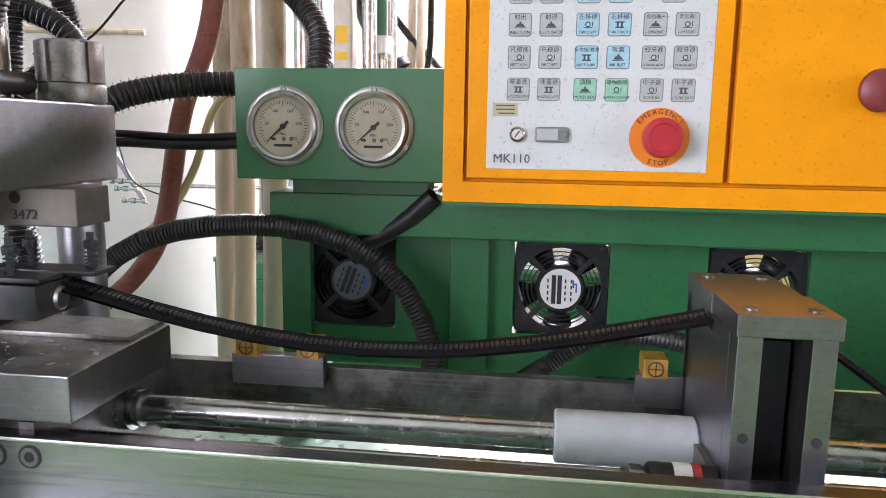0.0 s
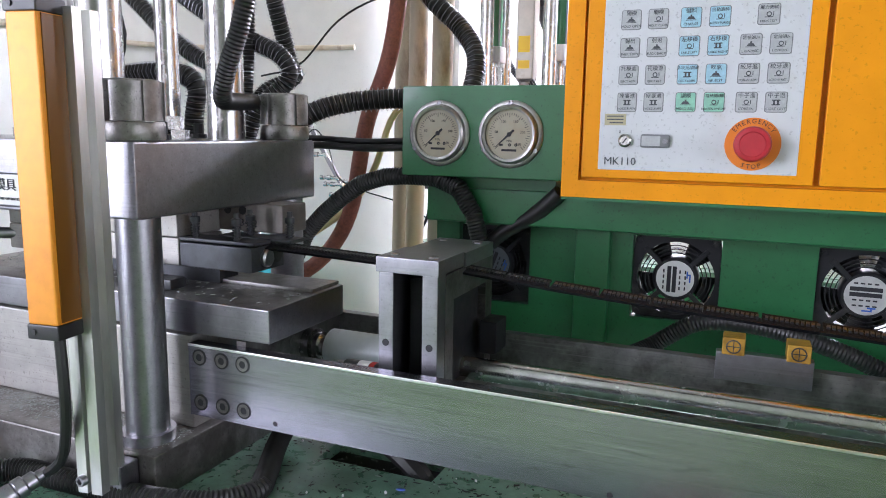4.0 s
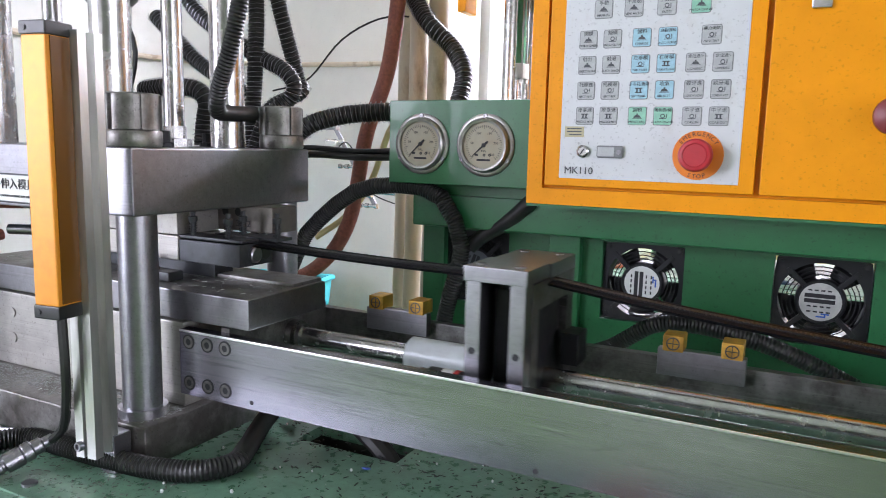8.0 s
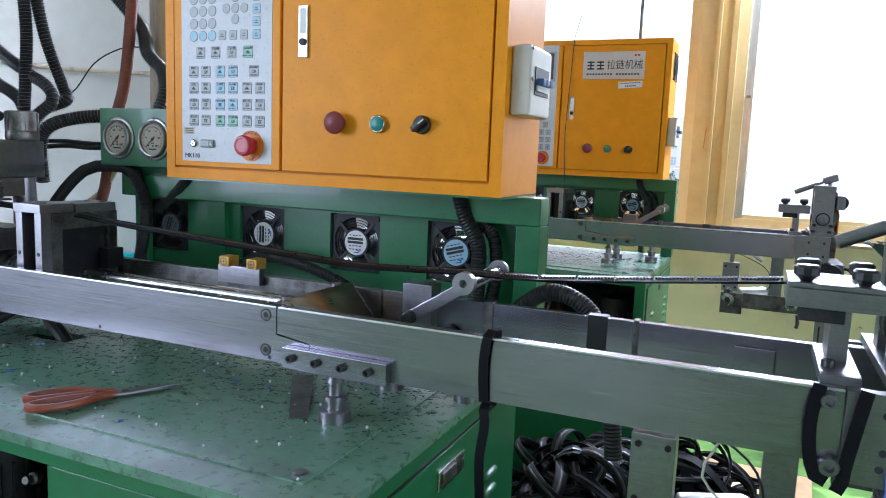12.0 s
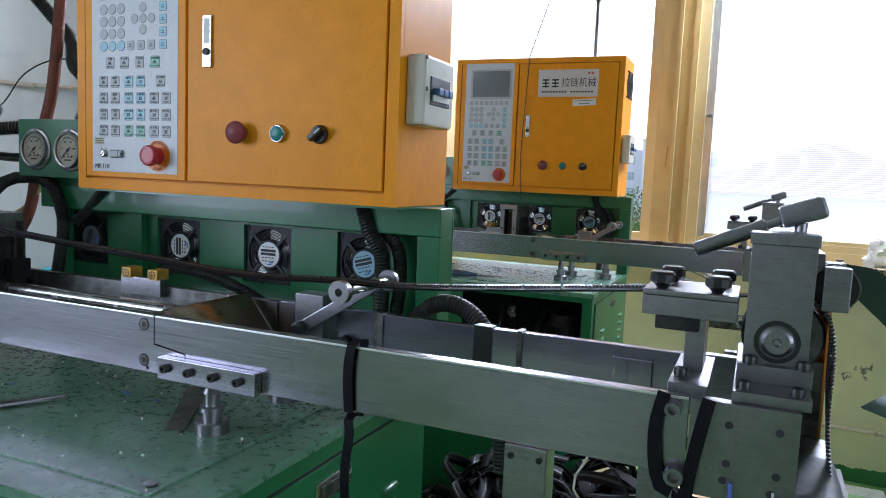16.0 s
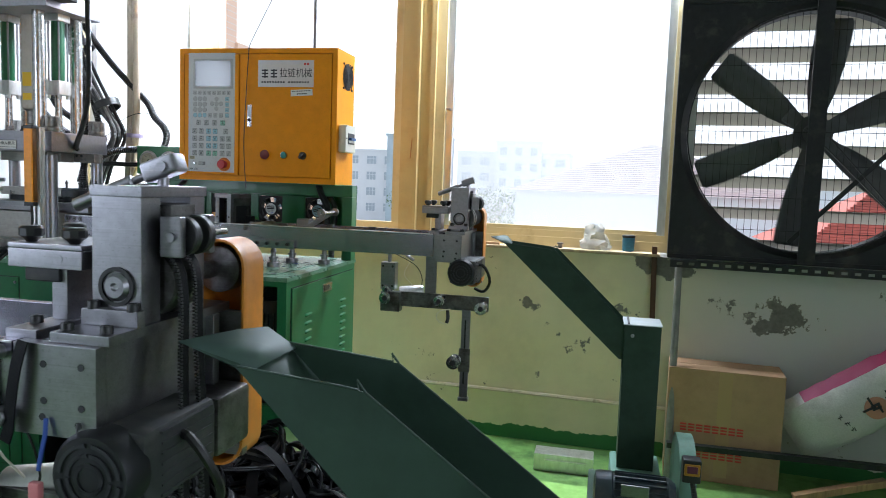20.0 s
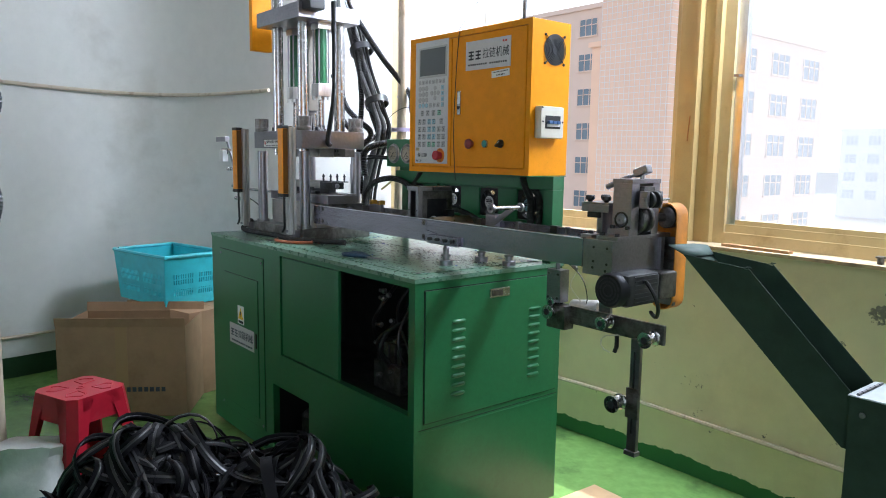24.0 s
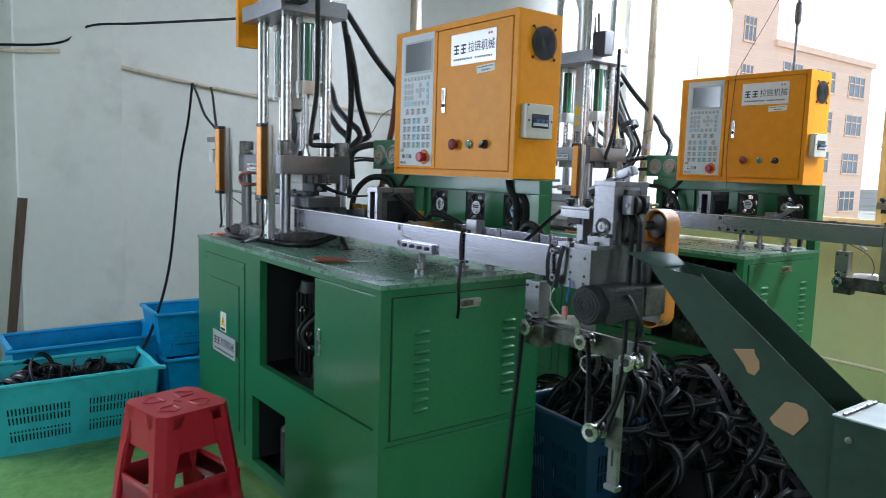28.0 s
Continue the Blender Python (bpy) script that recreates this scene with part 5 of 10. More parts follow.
def moving_platen():
    root = thing("moving_platen", (-0.73, 0.6, 1.318), "thick steel press platen with four column nuts and a warning sign", "platen", "injection machines")
    part("platen", box(-0.985, -0.475, 0.432, 0.777, 1.318, 1.402, bevel=0.003), STEEL, root)
    for x, y in COLS:
        bm = castle_nut(bmesh.new(), (x, y, 1.402), 0.034, 0.066)
        part("column_nut", bm, STEEL_GRIMY, root)
    for x in (-0.58, -0.84):
        bm = cyl((x, 0.597, 1.402), (x, 0.597, 1.72), 0.0145, n=20)
        lathe(bm, (x, 0.597, 1.402), (0, 0, 1), [(0.024, 0), (0.024, 0.012), (0.017, 0.013), (0.017, 0.03)], n=8)
        part("piston_rod", bm, CHROME, root)
    for x, y in ((-0.64, 0.46), (-0.56, 0.56), (-0.90, 0.50), (-0.66, 0.74)):
        bm = lathe(bmesh.new(), (x, y, 1.402), (0, 0, 1), [(0.012, 0), (0.012, 0.006), (0.008, 0.007), (0.008, 0.022), (0.005, 0.023)], n=8)
        part("stud", bm, IRON, root)
    part("upper_mould", box(-0.86, -0.547, 0.566, 0.65, 1.2775, 1.318, bevel=0.002), PALE_STEEL, root, "pale steel upper mould half")
    part("mould_backing", box(-0.546, -0.44, 0.645, 0.70, 1.2795, 1.318, bevel=0.002), mat("bare_mould", (0.15, 0.135, 0.12), 0.45, 0.6, 0.2, 60), root)
    part("stamped_number", text("3472", 0.014, (-0.495, 0.6443, 1.291), thick=0.0004), INK, root)
    for x in (-0.53, -0.505):
        part("mould_bore", lathe(bmesh.new(), (x, 0.6448, 1.308), (0, -1, 0), [(0.006, 0), (0.006, 0.0006)], n=16), VOID, root)
    d = Vector((0.058, 0, -0.006))
    s = part("warning_sign", box(-0.935 + d.x, -0.70 + d.x, 0.4295, 0.432, 1.333 + d.z, 1.378 + d.z, bevel=0.0005), WHITE_LABEL, root, "white warning sign with black characters")
    part("sign_text", text("操作时禁止手伸入模具", 0.0195, (-0.804, 0.4288, 1.362)), INK, s).location += d
    bm = bmesh.new()
    ring(bm, (-0.92, 0.4292, 1.357), (0, -1, 0), 0.011, 0.009, 0.0006, n=20)
    bx(bm, -0.924, -0.916, 0.4286, 0.4292, 1.350, 1.364)
    part("sign_ring", bm, RED_INK, s).location += d
    part("sign_small_text", text("PROHIBITING THE STRETCH OF HANDS INTO THE MOULD DURING THE OPERATION", 0.0056, (-0.805, 0.4288, 1.342), squash=1.0), KEY_INK, s).location += d
    bm = bmesh.new()
    for b_ in ((-0.937, -0.698, 1.379, 1.381), (-0.937, -0.698, 1.330, 1.332), (-0.937, -0.935, 1.33, 1.381), (-0.70, -0.698, 1.33, 1.381)):
        bx(bm, b_[0], b_[1], 0.4288, 0.4293, b_[2], b_[3])
    part("sign_border", bm, INK, s).location += d
    s.scale = (0.93, 1, 0.78)
    return root


PLATEN1 = moving_platen()
shifted(PLATEN1, OFF + Vector((0, 0, 0.115)))


def light_curtain(x, y):
    root = thing("light_curtain", (x, y, 1.0), "orange light-curtain bar on a slotted aluminium upright", "light curtain", "light curtains")
    t = about(x, y, 0, 0, 0, 8)
    bm = box(x - 0.02, x + 0.016, y - 0.022, y + 0.014, 1.222, 1.522, bevel=0.003, turn=t)
    bar = part("housing", bm, ORANGE, root)
    bm = box(x + 0.0155, x + 0.0172, y - 0.017, y + 0.009, 1.225, 1.52, turn=t)
    part("lens_strip", bm, mat("dark_amber_lens", (0.14, 0.055, 0.006), 0.3), bar)
    for z0, z1 in ((1.207, 1.223), (1.521, 1.536)):
        bm = box(x - 0.021, x + 0.017, y - 0.023, y + 0.015, z0, z1, bevel=0.002, turn=t)
        lathe(bm, t @ Vector((x - 0.012, y - 0.023, (z0 + z1) / 2)), (0, -1, 0), [(0.003, 0), (0.003, 0.001)], n=8)
        part("end_cap", bm, BLACK, bar)
    bm = bmesh.new()
    prof = [(0.016, -0.018), (0.028, -0.018), (0.028, -0.008), (0.033, -0.008), (0.033, -0.018), (0.046, -0.018), (0.046, -0.006), (0.036, -0.003), (0.036, 0.003), (0.046, 0.006), (0.046, 0.018), (0.016, 0.018)]
    prism(bm, [(x + a - 0.019, y + b + 0.028) for a, b in prof], "z", 1.03, 1.53)
    bmesh.ops.transform(bm, matrix=t, verts=bm.verts)
    up = part("upright", bm, ALU, root)
    bm = bolt(bmesh.new(), t @ Vector((x + 0.005, y + 0.010, 1.045)), (0, -1, 0), 0.006, 0.006)
    part("clamp_screw", bm, STEEL, up)
    part("mount", box(x - 0.004, x + 0.024, y + 0.040, y + 0.066, 1.0, 1.05, bevel=0.002), STEEL, root)
    part("cable", hose([(x, y - 0.004, 1.21), (x + 0.002, y - 0.004, 1.15), (x - 0.008, y + 0.002, 1.10), (x - 0.03, y + 0.012, 1.06), (x - 0.064, y + 0.018, 1.035)], 0.0055, n=8), HOSE, root)
    return root


LC = light_curtain(-0.507, 0.358)
LC2 = copy_thing(LC, Matrix.Translation((-1.0, 0.35, 1.0)))
shifted(LC)
copy_thing(LC, Matrix.Translation(Vector((-1.0, 0.35, 1.0)) + OFF))


# ---- the feed rail ----
def feed_rail():
    root = thing("feed_rail", (0.4, 0.6, 1.0), "long ground-steel twin-plate feed rail over the machine table", "feed rail", "injection machines")
    bm = bmesh.new()
    prism(bm, [(-0.466, 1.081), (0.462, 1.081), (0.462, 1.116), (0.402, 1.124), (0.402, 1.168), (-0.466, 1.168)], "y", 0.49, 0.507)
    f = part("front_plate", bm, STEEL_RAIL, root)
    bm = bmesh.new()
    prism(bm, [(0.464, 1.081), (1.165, 1.081), (1.165, 1.168), (0.404, 1.168), (0.404, 1.1262), (0.464, 1.1182)], "y", 0.49, 0.507)
    f2 = part("front_plate", bm, STEEL_RAIL, root)
    # paler steel strip along the top edge of each front plate
    part("worn_edge", box(-0.466, 0.402, 0.4888, 0.4905, 1.1655, 1.1684, bevel=0.0006), mat("bright_edge", (0.8, 0.8, 0.82), 0.3, 1.0), f)
    part("worn_edge", box(0.406, 1.165, 0.4888, 0.4905, 1.1655, 1.1684, bevel=0.0006), bpy.data.materials["bright_edge"], f2)
    for x in (-0.45, -0.418, -0.388, 0.383):
        for z in (1.098, 1.153):
            sr = part("screw_recess", lathe(bmesh.new(), (x, 0.4902, z), (0, -1, 0), [(0.0098, 0), (0.0098, 0.0008)], n=20), INK, f)
            part("screw_head", ring(bmesh.new(), (x, 0.4894, z), (0, -1, 0), 0.0078, 0.0045, 0.0006, n=16), STEEL_DARK, sr)
    for x, z in ((0.39, 1.087), (-0.345, 1.09), (0.028, 1.087)):
        part("pin_hole", lathe(bmesh.new(), (x, 0.4905, z), (0, -1, 0), [(0.003, 0), (0.003, 0.0008)], n=10), INK, f)
    bm = box(-0.42, 0.46, 0.715, 0.730, 1.081, 1.163, bevel=0.0008)
    part("back_plate", bm, STEEL_DARK, root)
    bm = box(0.463, 1.165, 0.715, 0.730, 1.081, 1.165, bevel=0.0008)
    part("back_plate", bm, STEEL_RAIL, root)
    bm = box(-0.41, -0.396, 0.507, 0.715, 1.085, 1.174, bevel=0.001)
    for y, z in ((0.60, 1.15), (0.62, 1.135), (0.60, 1.12), (0.645, 1.14)):
        lathe(bm, (-0.396, y, z), (1, 0, 0), [(0.006, 0), (0.006, 0.0008)], n=12)
    part("end_plate", bm, STEEL_DARK, root)
    bm = cyl((-0.396, 0.635, 1.138), (0.39, 0.635, 1.138), 0.0135, n=20)
    ring(bm, (-0.396, 0.635, 1.138), (1, 0, 0), 0.022, 0.0135, 0.012, n=20)
    ring(bm, (-0.38, 0.635, 1.138), (1, 0, 0), 0.018, 0.0135, 0.006, n=20)
    part("guide_rod", bm, CHROME, root)
    bm = cyl((-0.396, 0.552, 1.142), (0.39, 0.552, 1.142), 0.007, n=14)
    part("drive_rod", bm, CHROME, root)
    bm = box(0.425, 0.602, 0.474, 0.489, 1.079, 1.112, bevel=0.0015)
    b = part("foot_bracket", bm, STEEL_RAIL, root)
    for k in range(4):
        part("cap_screw", bolt(bmesh.new(), (0.442 + 0.044 * k, 0.474, 1.097), (0, -1, 0), 0.0065, 0.008), BLACK, b)
    for x, y in ((0.497, 0.51), (0.497, 0.69), (0.64, 0.70)):
        bm = lathe(bmesh.new(), (x, y, 1.0), (0, 0, 1), [(0.025, 0), (0.025, 0.017), (0.023, 0.019), (0.014, 0.019), (0.014, 0.032), (0.018, 0.033), (0.018, 0.04), (0.011, 0.041), (0.011, 0.06), (0.014, 0.061), (0.006, 0.077), (0.004, 0.082)], n=24)
        part("levelling_foot", bm, STEEL, root)
    # the sheet ramp and its cross bar
    bm = bmesh.new()
    prism(bm, [(0.380, 1.160), (0.398, 1.160), (0.398, 1.168), (0.380, 1.168)], "y", 0.50, 0.725)
    for y in (0.535, 0.68):
        lathe(bm, (0.388, y, 1.168), (0, 0, 1), [(0.0085, 0), (0.0085, 0.007), (0.006, 0.008)], n=14)
    part("cross_bar", bm, STEEL, root)
    bm = bmesh.new()
    rows = []
    for k in range(9):
        f_ = k / 8
        z = 1.172 - 0.085 * f_
        rows.append([bm.verts.new((0.398 + 0.11 * f_, 0.51 + 0.03 * f_, z)), bm.verts.new((0.398 + 0.09 * f_, 0.60, z + 0.012 * math.sin(math.pi * f_))), bm.verts.new((0.398 + 0.07 * f_, 0.712, z))])
    for a, c in zip(rows, rows[1:]):
        for i in range(2):
            bm.faces.new((a[i], a[i + 1], c[i + 1], c[i]))
    o = part("sheet_ramp", bm, mat("tan_sheet", (0.3, 0.25, 0.19), 0.3, 0.8, 0.25, 30), root)
    o.modifiers.new("thick", "SOLIDIFY").thickness = 0.0015
    for x0 in (0.105, -0.312):
        bm = box(x0, x0 + 0.10, 0.700, 0.714, 1.145, 1.178, bevel=0.001)
        s = part("sensor_bracket", bm, STEEL, root)
        for k in (0, 1):
            xx = x0 + 0.006 + 0.066 * k
            bm = box(xx, xx + 0.024, 0.696, 0.726, 1.176, 1.196, bevel=0.0015)
            q = part("sensor_block", bm, BRASS, s)
            bm = ring(bmesh.new(), (xx + 0.012, 0.6955, 1.186), (0, -1, 0), 0.008, 0.0065, 0.0006, n=16)
            bx(bm, xx + 0.004, xx + 0.02, 0.695, 0.6955, 1.1855, 1.1865)
            bx(bm, xx + 0.0115, xx + 0.0125, 0.695, 0.6955, 1.178, 1.194)
            part("target_mark", bm, STEEL_DARK, q)
    bm = box(0.515, 0.57, 0.69, 0.73, 1.085, 1.188, bevel=0.0015)
    part("pivot_block", bm, STEEL, root)
    bm = lathe(bmesh.new(), (0.6, 0.708, 1.11), (0, -1, 0), [(0.011, 0), (0.011, 0.012), (0.006, 0.013)], n=14)
    part("stop_screw", bm, BLACK, root)
    bm = box(1.045, 1.10, 0.708, 0.715, 1.105, 1.15, bevel=0.002)
    for k in (0, 1):
        prism(bm, stadium(1.06 + 0.025 * k, 1.127, 0.012, 0.034), "y", 0.7055, 0.708)
    part("cable_cover", bm, STEEL_RAIL, root)
    # dark bands of tape bound round the back plate
    for x, w in ((0.655, 0.016), (0.83, 0.03), (0.90, 0.008)):
        part("binding", holed(bmesh.new(), "x", x, x + w, (0.7125, 0.7325, 1.079, 1.1675), []), BLACK if w > 0.02 else STEEL_DARK, root)
    return root


RAIL1 = feed_rail()
shifted(RAIL1)


def carriage():
    """The gripper carriage; its front left edge is at x = 0."""
    root = thing("gripper_carriage", (0, 0.6, 1.1), "steel gripper carriage with a slotted front and top plate", "carriage", "gripper carriages")
    part("top_plate", box(-0.002, 0.072, 0.605, 0.70, 1.266, 1.283, bevel=0.001), STEEL, root)
    bm = box(-0.002, 0.072, 0.527, 0.60, 1.268, 1.285, bevel=0.001)
    tp = part("top_plate", bm, STEEL, root)
    for x, y, z in ((0.012, 0.545, 1.285), (0.058, 0.545, 1.285), (0.012, 0.68, 1.283), (0.058, 0.68, 1.283)):
        part("cap_screw", lathe(bmesh.new(), (x, y, z), (0, 0, 1), [(0.006, 0), (0.006, 0.0015), (0.003, 0.0015)], n=12), STEEL_DARK, tp)
    for x in (0.009, 0.061):
        fp = part("front_post", box(x - 0.009, x + 0.009, 0.53, 0.552, 1.10, 1.268, bevel=0.001), STEEL, root)
        part("post_screw", lathe(bmesh.new(), (x, 0.5301, 1.19), (0, -1, 0), [(0.004, 0), (0.004, 0.0008), (0.002, 0.0008)], n=12), INK, fp)
    bm = holed(bmesh.new(), "x", 0.056, 0.07, (0.552, 0.70, 1.10, 1.266), [(0.575, 0.68, 1.13, 1.235)])
    part("side_plate", bm, STEEL_DARK, root)
    part("side_web", box(0.056, 0.060, 0.575, 0.68, 1.13, 1.235), IRON, root)
    bm = holed(bmesh.new(), "x", 0.0, 0.014, (0.552, 0.70, 1.10, 1.266), [(0.60, 0.63, 1.252, 1.262)])
    part("side_plate", bm, STEEL, root)
    part("back_block", box(0.0, 0.07, 0.685, 0.705, 1.10, 1.266, bevel=0.001), STEEL_DARK, root)
    part("gripper_body", box(0.018, 0.052, 0.57, 0.66, 1.12, 1.255, bevel=0.002), IRON, root)
    part("bushing", cyl((-0.125, 0.635, 1.138), (0.0, 0.635, 1.138), 0.0245, n=28, bevel=0.002), mat("milky_bushing", (0.5, 0.53, 0.55), 0.35, 0.1, 0.08, 40, (0.3, 0.3, 0.29), 0.5, 18.0), root, "milky grey guide bushing")
    bm = cyl((-0.055, 0.552, 1.142), (0.0, 0.552, 1.142), 0.014, n=16, bevel=0.002)
    part("rod_coupling", bm, BLACK, root)
    part("coupling_label", ring(bmesh.new(), (-0.035, 0.552, 1.142), (1, 0, 0), 0.0145, 0.012, 0.014, n=20), WHITE_LABEL, root)
    part("coupling_band", ring(bmesh.new(), (-0.02, 0.552, 1.142), (1, 0, 0), 0.0145, 0.012, 0.006, n=20), RED_INK, root)
    bm = lathe(bmesh.new(), (-0.075, 0.552, 1.142), (1, 0, 0), [(0.008, 0), (0.008, 0.006), (0.011, 0.007), (0.011, 0.016), (0.008, 0.02)], n=6)
    part("lock_nut", bm, STEEL, root)
    bm = bmesh.new()
    prism(bm, [(0.53, 1.10), (0.70, 1.10), (0.70, 1.135), (0.60, 1.15), (0.53, 1.15)], "x", -0.006, 0.0)
    part("gusset", bm, STEEL_GRIMY, root)
    part("sensor_flag", box(0.07, 0.092, 0.66, 0.70, 1.15, 1.19, bevel=0.001), IRON, root)
    return root


CARRIAGE = carriage()
CARRIAGE2 = copy_thing(CARRIAGE, Matrix.Translation((0.245 - 0.02 + OFF.x, 0.6 + OFF.y, 1.1)))


def roller_lever():
    """The dancer lever: pivot at its origin."""
    p = Vector((0.537, 0.682, 1.133))
    root = thing("roller_lever", p, "pivoting steel lever with a tape roller at its end", "lever", "roller levers")
    e = Vector((0.677, 0.682, 1.222))
    d = (e - p)
    a = math.degrees(math.atan2(d.z, d.x))
    L = d.length
    bm = box(p.x - 0.008, p.x + L, 0.676, 0.684, p.z - 0.0105, p.z + 0.0105, bevel=0.002, turn=about(p.x, p.y, p.z, 0, -a, 0))
    part("arm", bm, STEEL, root)
    bm = lathe(bmesh.new(), (p.x, 0.676, p.z), (0, -1, 0), [(0.0125, 0), (0.0125, 0.012), (0.009, 0.014), (0.006, 0.014)], n=16)
    part("pivot_screw", bm, BLACK, root)
    bm = cyl((e.x, 0.575, e.z), (e.x, 0.715, e.z), 0.0085, n=18)
    part("roller", bm, CHROME, root)
    bm = ring(bmesh.new(), (e.x, 0.563, e.z), (0, 1, 0), 0.017, 0.006, 0.012, n=24)
    part("flange", bm, STEEL, root)
    part("flange", ring(bmesh.new(), (e.x, 0.712, e.z), (0, 1, 0), 0.017, 0.006, 0.008, n=24), STEEL, root)
    return root


LEVER = roller_lever()
shifted(LEVER)


# ---- fans, gauges and the control box ----
def fan_board():
    root = thing("fan_board", (0.18, 0.94, 1.0), "green steel stand with four fan openings behind the rail", "stand", "injection machines")
    holes = [(x - 0.0608, x + 0.0608, 1.1522, 1.2738) for x in (-0.24, 0.037, 0.279, 0.511)]
    part("board", holed(bmesh.new(), "y", 0.922, 0.926, (-0.33, 0.70, 1.10, 1.335), holes), GREEN, root)
    for a0, a1, z0, z1 in holes:
        part("opening_lip", holed(bmesh.new(), "y", 0.926, 0.957, (a0 - 0.003, a1 + 0.003, z0 - 0.003, z1 + 0.003), [(a0, a1, z0, z1)]), GREEN, root)
    part("top_beam", box(-0.33, 0.70, 0.865, 0.9215, 1.283, 1.335, bevel=0.003), GREEN, root)
    part("post", box(-0.105, -0.055, 0.905, 0.9215, 1.10, 1.283, bevel=0.002), GREEN, root)
    part("post", box(0.655, 0.70, 0.865, 0.9215, 1.0, 1.283, bevel=0.002), GREEN, root)
    part("post", box(-0.33, -0.29, 0.905, 0.9215, 1.0, 1.283, bevel=0.002), GREEN, root)
    return root


BOARD1 = fan_board()
shifted(BOARD1)


def axial_fan(x, label_mat, label, z=1.213, turn=0):
    root = thing("axial_fan", (x, 0.945, z), label, "fan", "cooling fans")
    y0, y1 = 0.929, 0.966
    bm = bmesh.new()
    n, R, S = 32, 0.054, 0.06
    for y in (y0, y1 - 0.005):
        outer, inner = [], []
        for yy in (y, y + 0.005):
            ro, ri = [], []
            for i in range(n):
                a = 2 * math.pi * i / n
                k = min(S / max(abs(math.cos(a)), abs(math.sin(a))), S * 1.36)
                ro.append(bm.verts.new((x + k * math.cos(a), yy, z + k * math.sin(a))))
                ri.append(bm.verts.new((x + R * math.cos(a), yy, z + R * math.sin(a))))
            outer.append(ro)
            inner.append(ri)
        for i in range(n):
            j = (i + 1) % n
            bm.faces.new((outer[0][i], outer[0][j], inner[0][j], inner[0][i]))
            bm.faces.new((outer[1][i], inner[1][i], inner[1][j], outer[1][j]))
            bm.faces.new((outer[0][i], outer[1][i], outer[1][j], outer[0][j]))
            bm.faces.new((inner[0][i], inner[0][j], inner[1][j], inner[1][i]))
    ring(bm, (x, y0 + 0.005, z), (0, 1, 0), R + 0.0025, R, y1 - y0 - 0.01, n=n)
    for sx in (-1, 1):
        for sz in (-1, 1):
            lathe(bm, (x + sx * 0.0525, y0, z + sz * 0.0525), (0, -1, 0), [(0.004, 0), (0.004, 0.0015), (0.002, 0.002)], n=8)
    part("frame", bm, IRON, root)
    for k in range(4):
        q = about(x, 0, z, 0, -(45 + 90 * k), 0)
        part("strut", box(x + 0.03, x + 0.062, y0 - 0.0015, y0 + 0.004, z - 0.0035, z + 0.0035, bevel=0.0008, turn=q), IRON, root)
    bm = lathe(bmesh.new(), (x, y0 + 0.03, z), (0, -1, 0), [(0.032, 0), (0.0325, 0.02), (0.0325, 0.027), (0.030, 0.031)], n=28)
    hub = part("motor_hub", bm, IRON, root)
    part("hub_label", lathe(bmesh.new(), (x, y0 - 0.001, z), (0, -1, 0), [(0.0265, 0), (0.0265, 0.0006)], n=28), label_mat, hub, "round printed maker's label")
    bm = bmesh.new()
    rnd = random.Random(int(x * 100))
    for k in range(5):
        xx = x - 0.016 + 0.0075 * k
        if k in (1, 2):
            bx(bm, xx - 0.0028, xx + 0.0028, y0 - 0.0022, y0 - 0.0016, z - 0.02, z + 0.018)
        else:
            for j in range(4):
                bx(bm, xx - 0.001, xx + 0.001, y0 - 0.0022, y0 - 0.0016, z - 0.016 + 0.008 * j, z - 0.011 + 0.008 * j)
    q = about(x, 0, z, 0, turn, 0)
    bmesh.ops.transform(bm, matrix=q, verts=bm.verts)
    part("label_print", bm, INK, hub)
    bm = bmesh.new()
    bx(bm, x + 0.0155, x + 0.0175, y0 - 0.0022, y0 - 0.0016, z + 0.002, z + 0.012)
    bx(bm, x + 0.0155, x + 0.0215, y0 - 0.0023, y0 - 0.0016, z + 0.006, z + 0.008)
    bx(bm, x + 0.0195, x + 0.0215, y0 - 0.0022, y0 - 0.0016, z - 0.004, z + 0.006)
    bmesh.ops.transform(bm, matrix=q, verts=bm.verts)
    part("label_logo", bm, LOGO_BLUE, hub)
    for r in (0.0375, 0.043, 0.0485):
        part("guard_ring", ring(bmesh.new(), (x, y0 + 0.003, z), (0, 1, 0), r + 0.0007, r - 0.0007, 0.0014, n=32), IRON, root)
    for k in range(5):
        bm = bmesh.new()
        q = about(x, 0, z, 0, 72 * k + 20, 0)
        rows = []
        for r in (0.031, 0.042, 0.052):
            rows.append([bm.verts.new(q @ Vector((x + r, y0 + 0.022 + 0.006 * s, z + 0.0155 * s * (r / 0.04)))) for s in (-1, 0, 1)])
        for a, b in zip(rows, rows[1:]):
            for i in range(2):
                bm.faces.new((a[i], a[i + 1], b[i + 1], b[i]))
        o = part("blade", bm, IRON, root)
        o.modifiers.new("thick", "SOLIDIFY").thickness = 0.0015
    return root


# added near-black plate that darkens the gaps of the first fan
part("fan_cover", box(-0.298, -0.182, 0.9675, 0.9695, 1.155, 1.271), VOID, BOARD1)
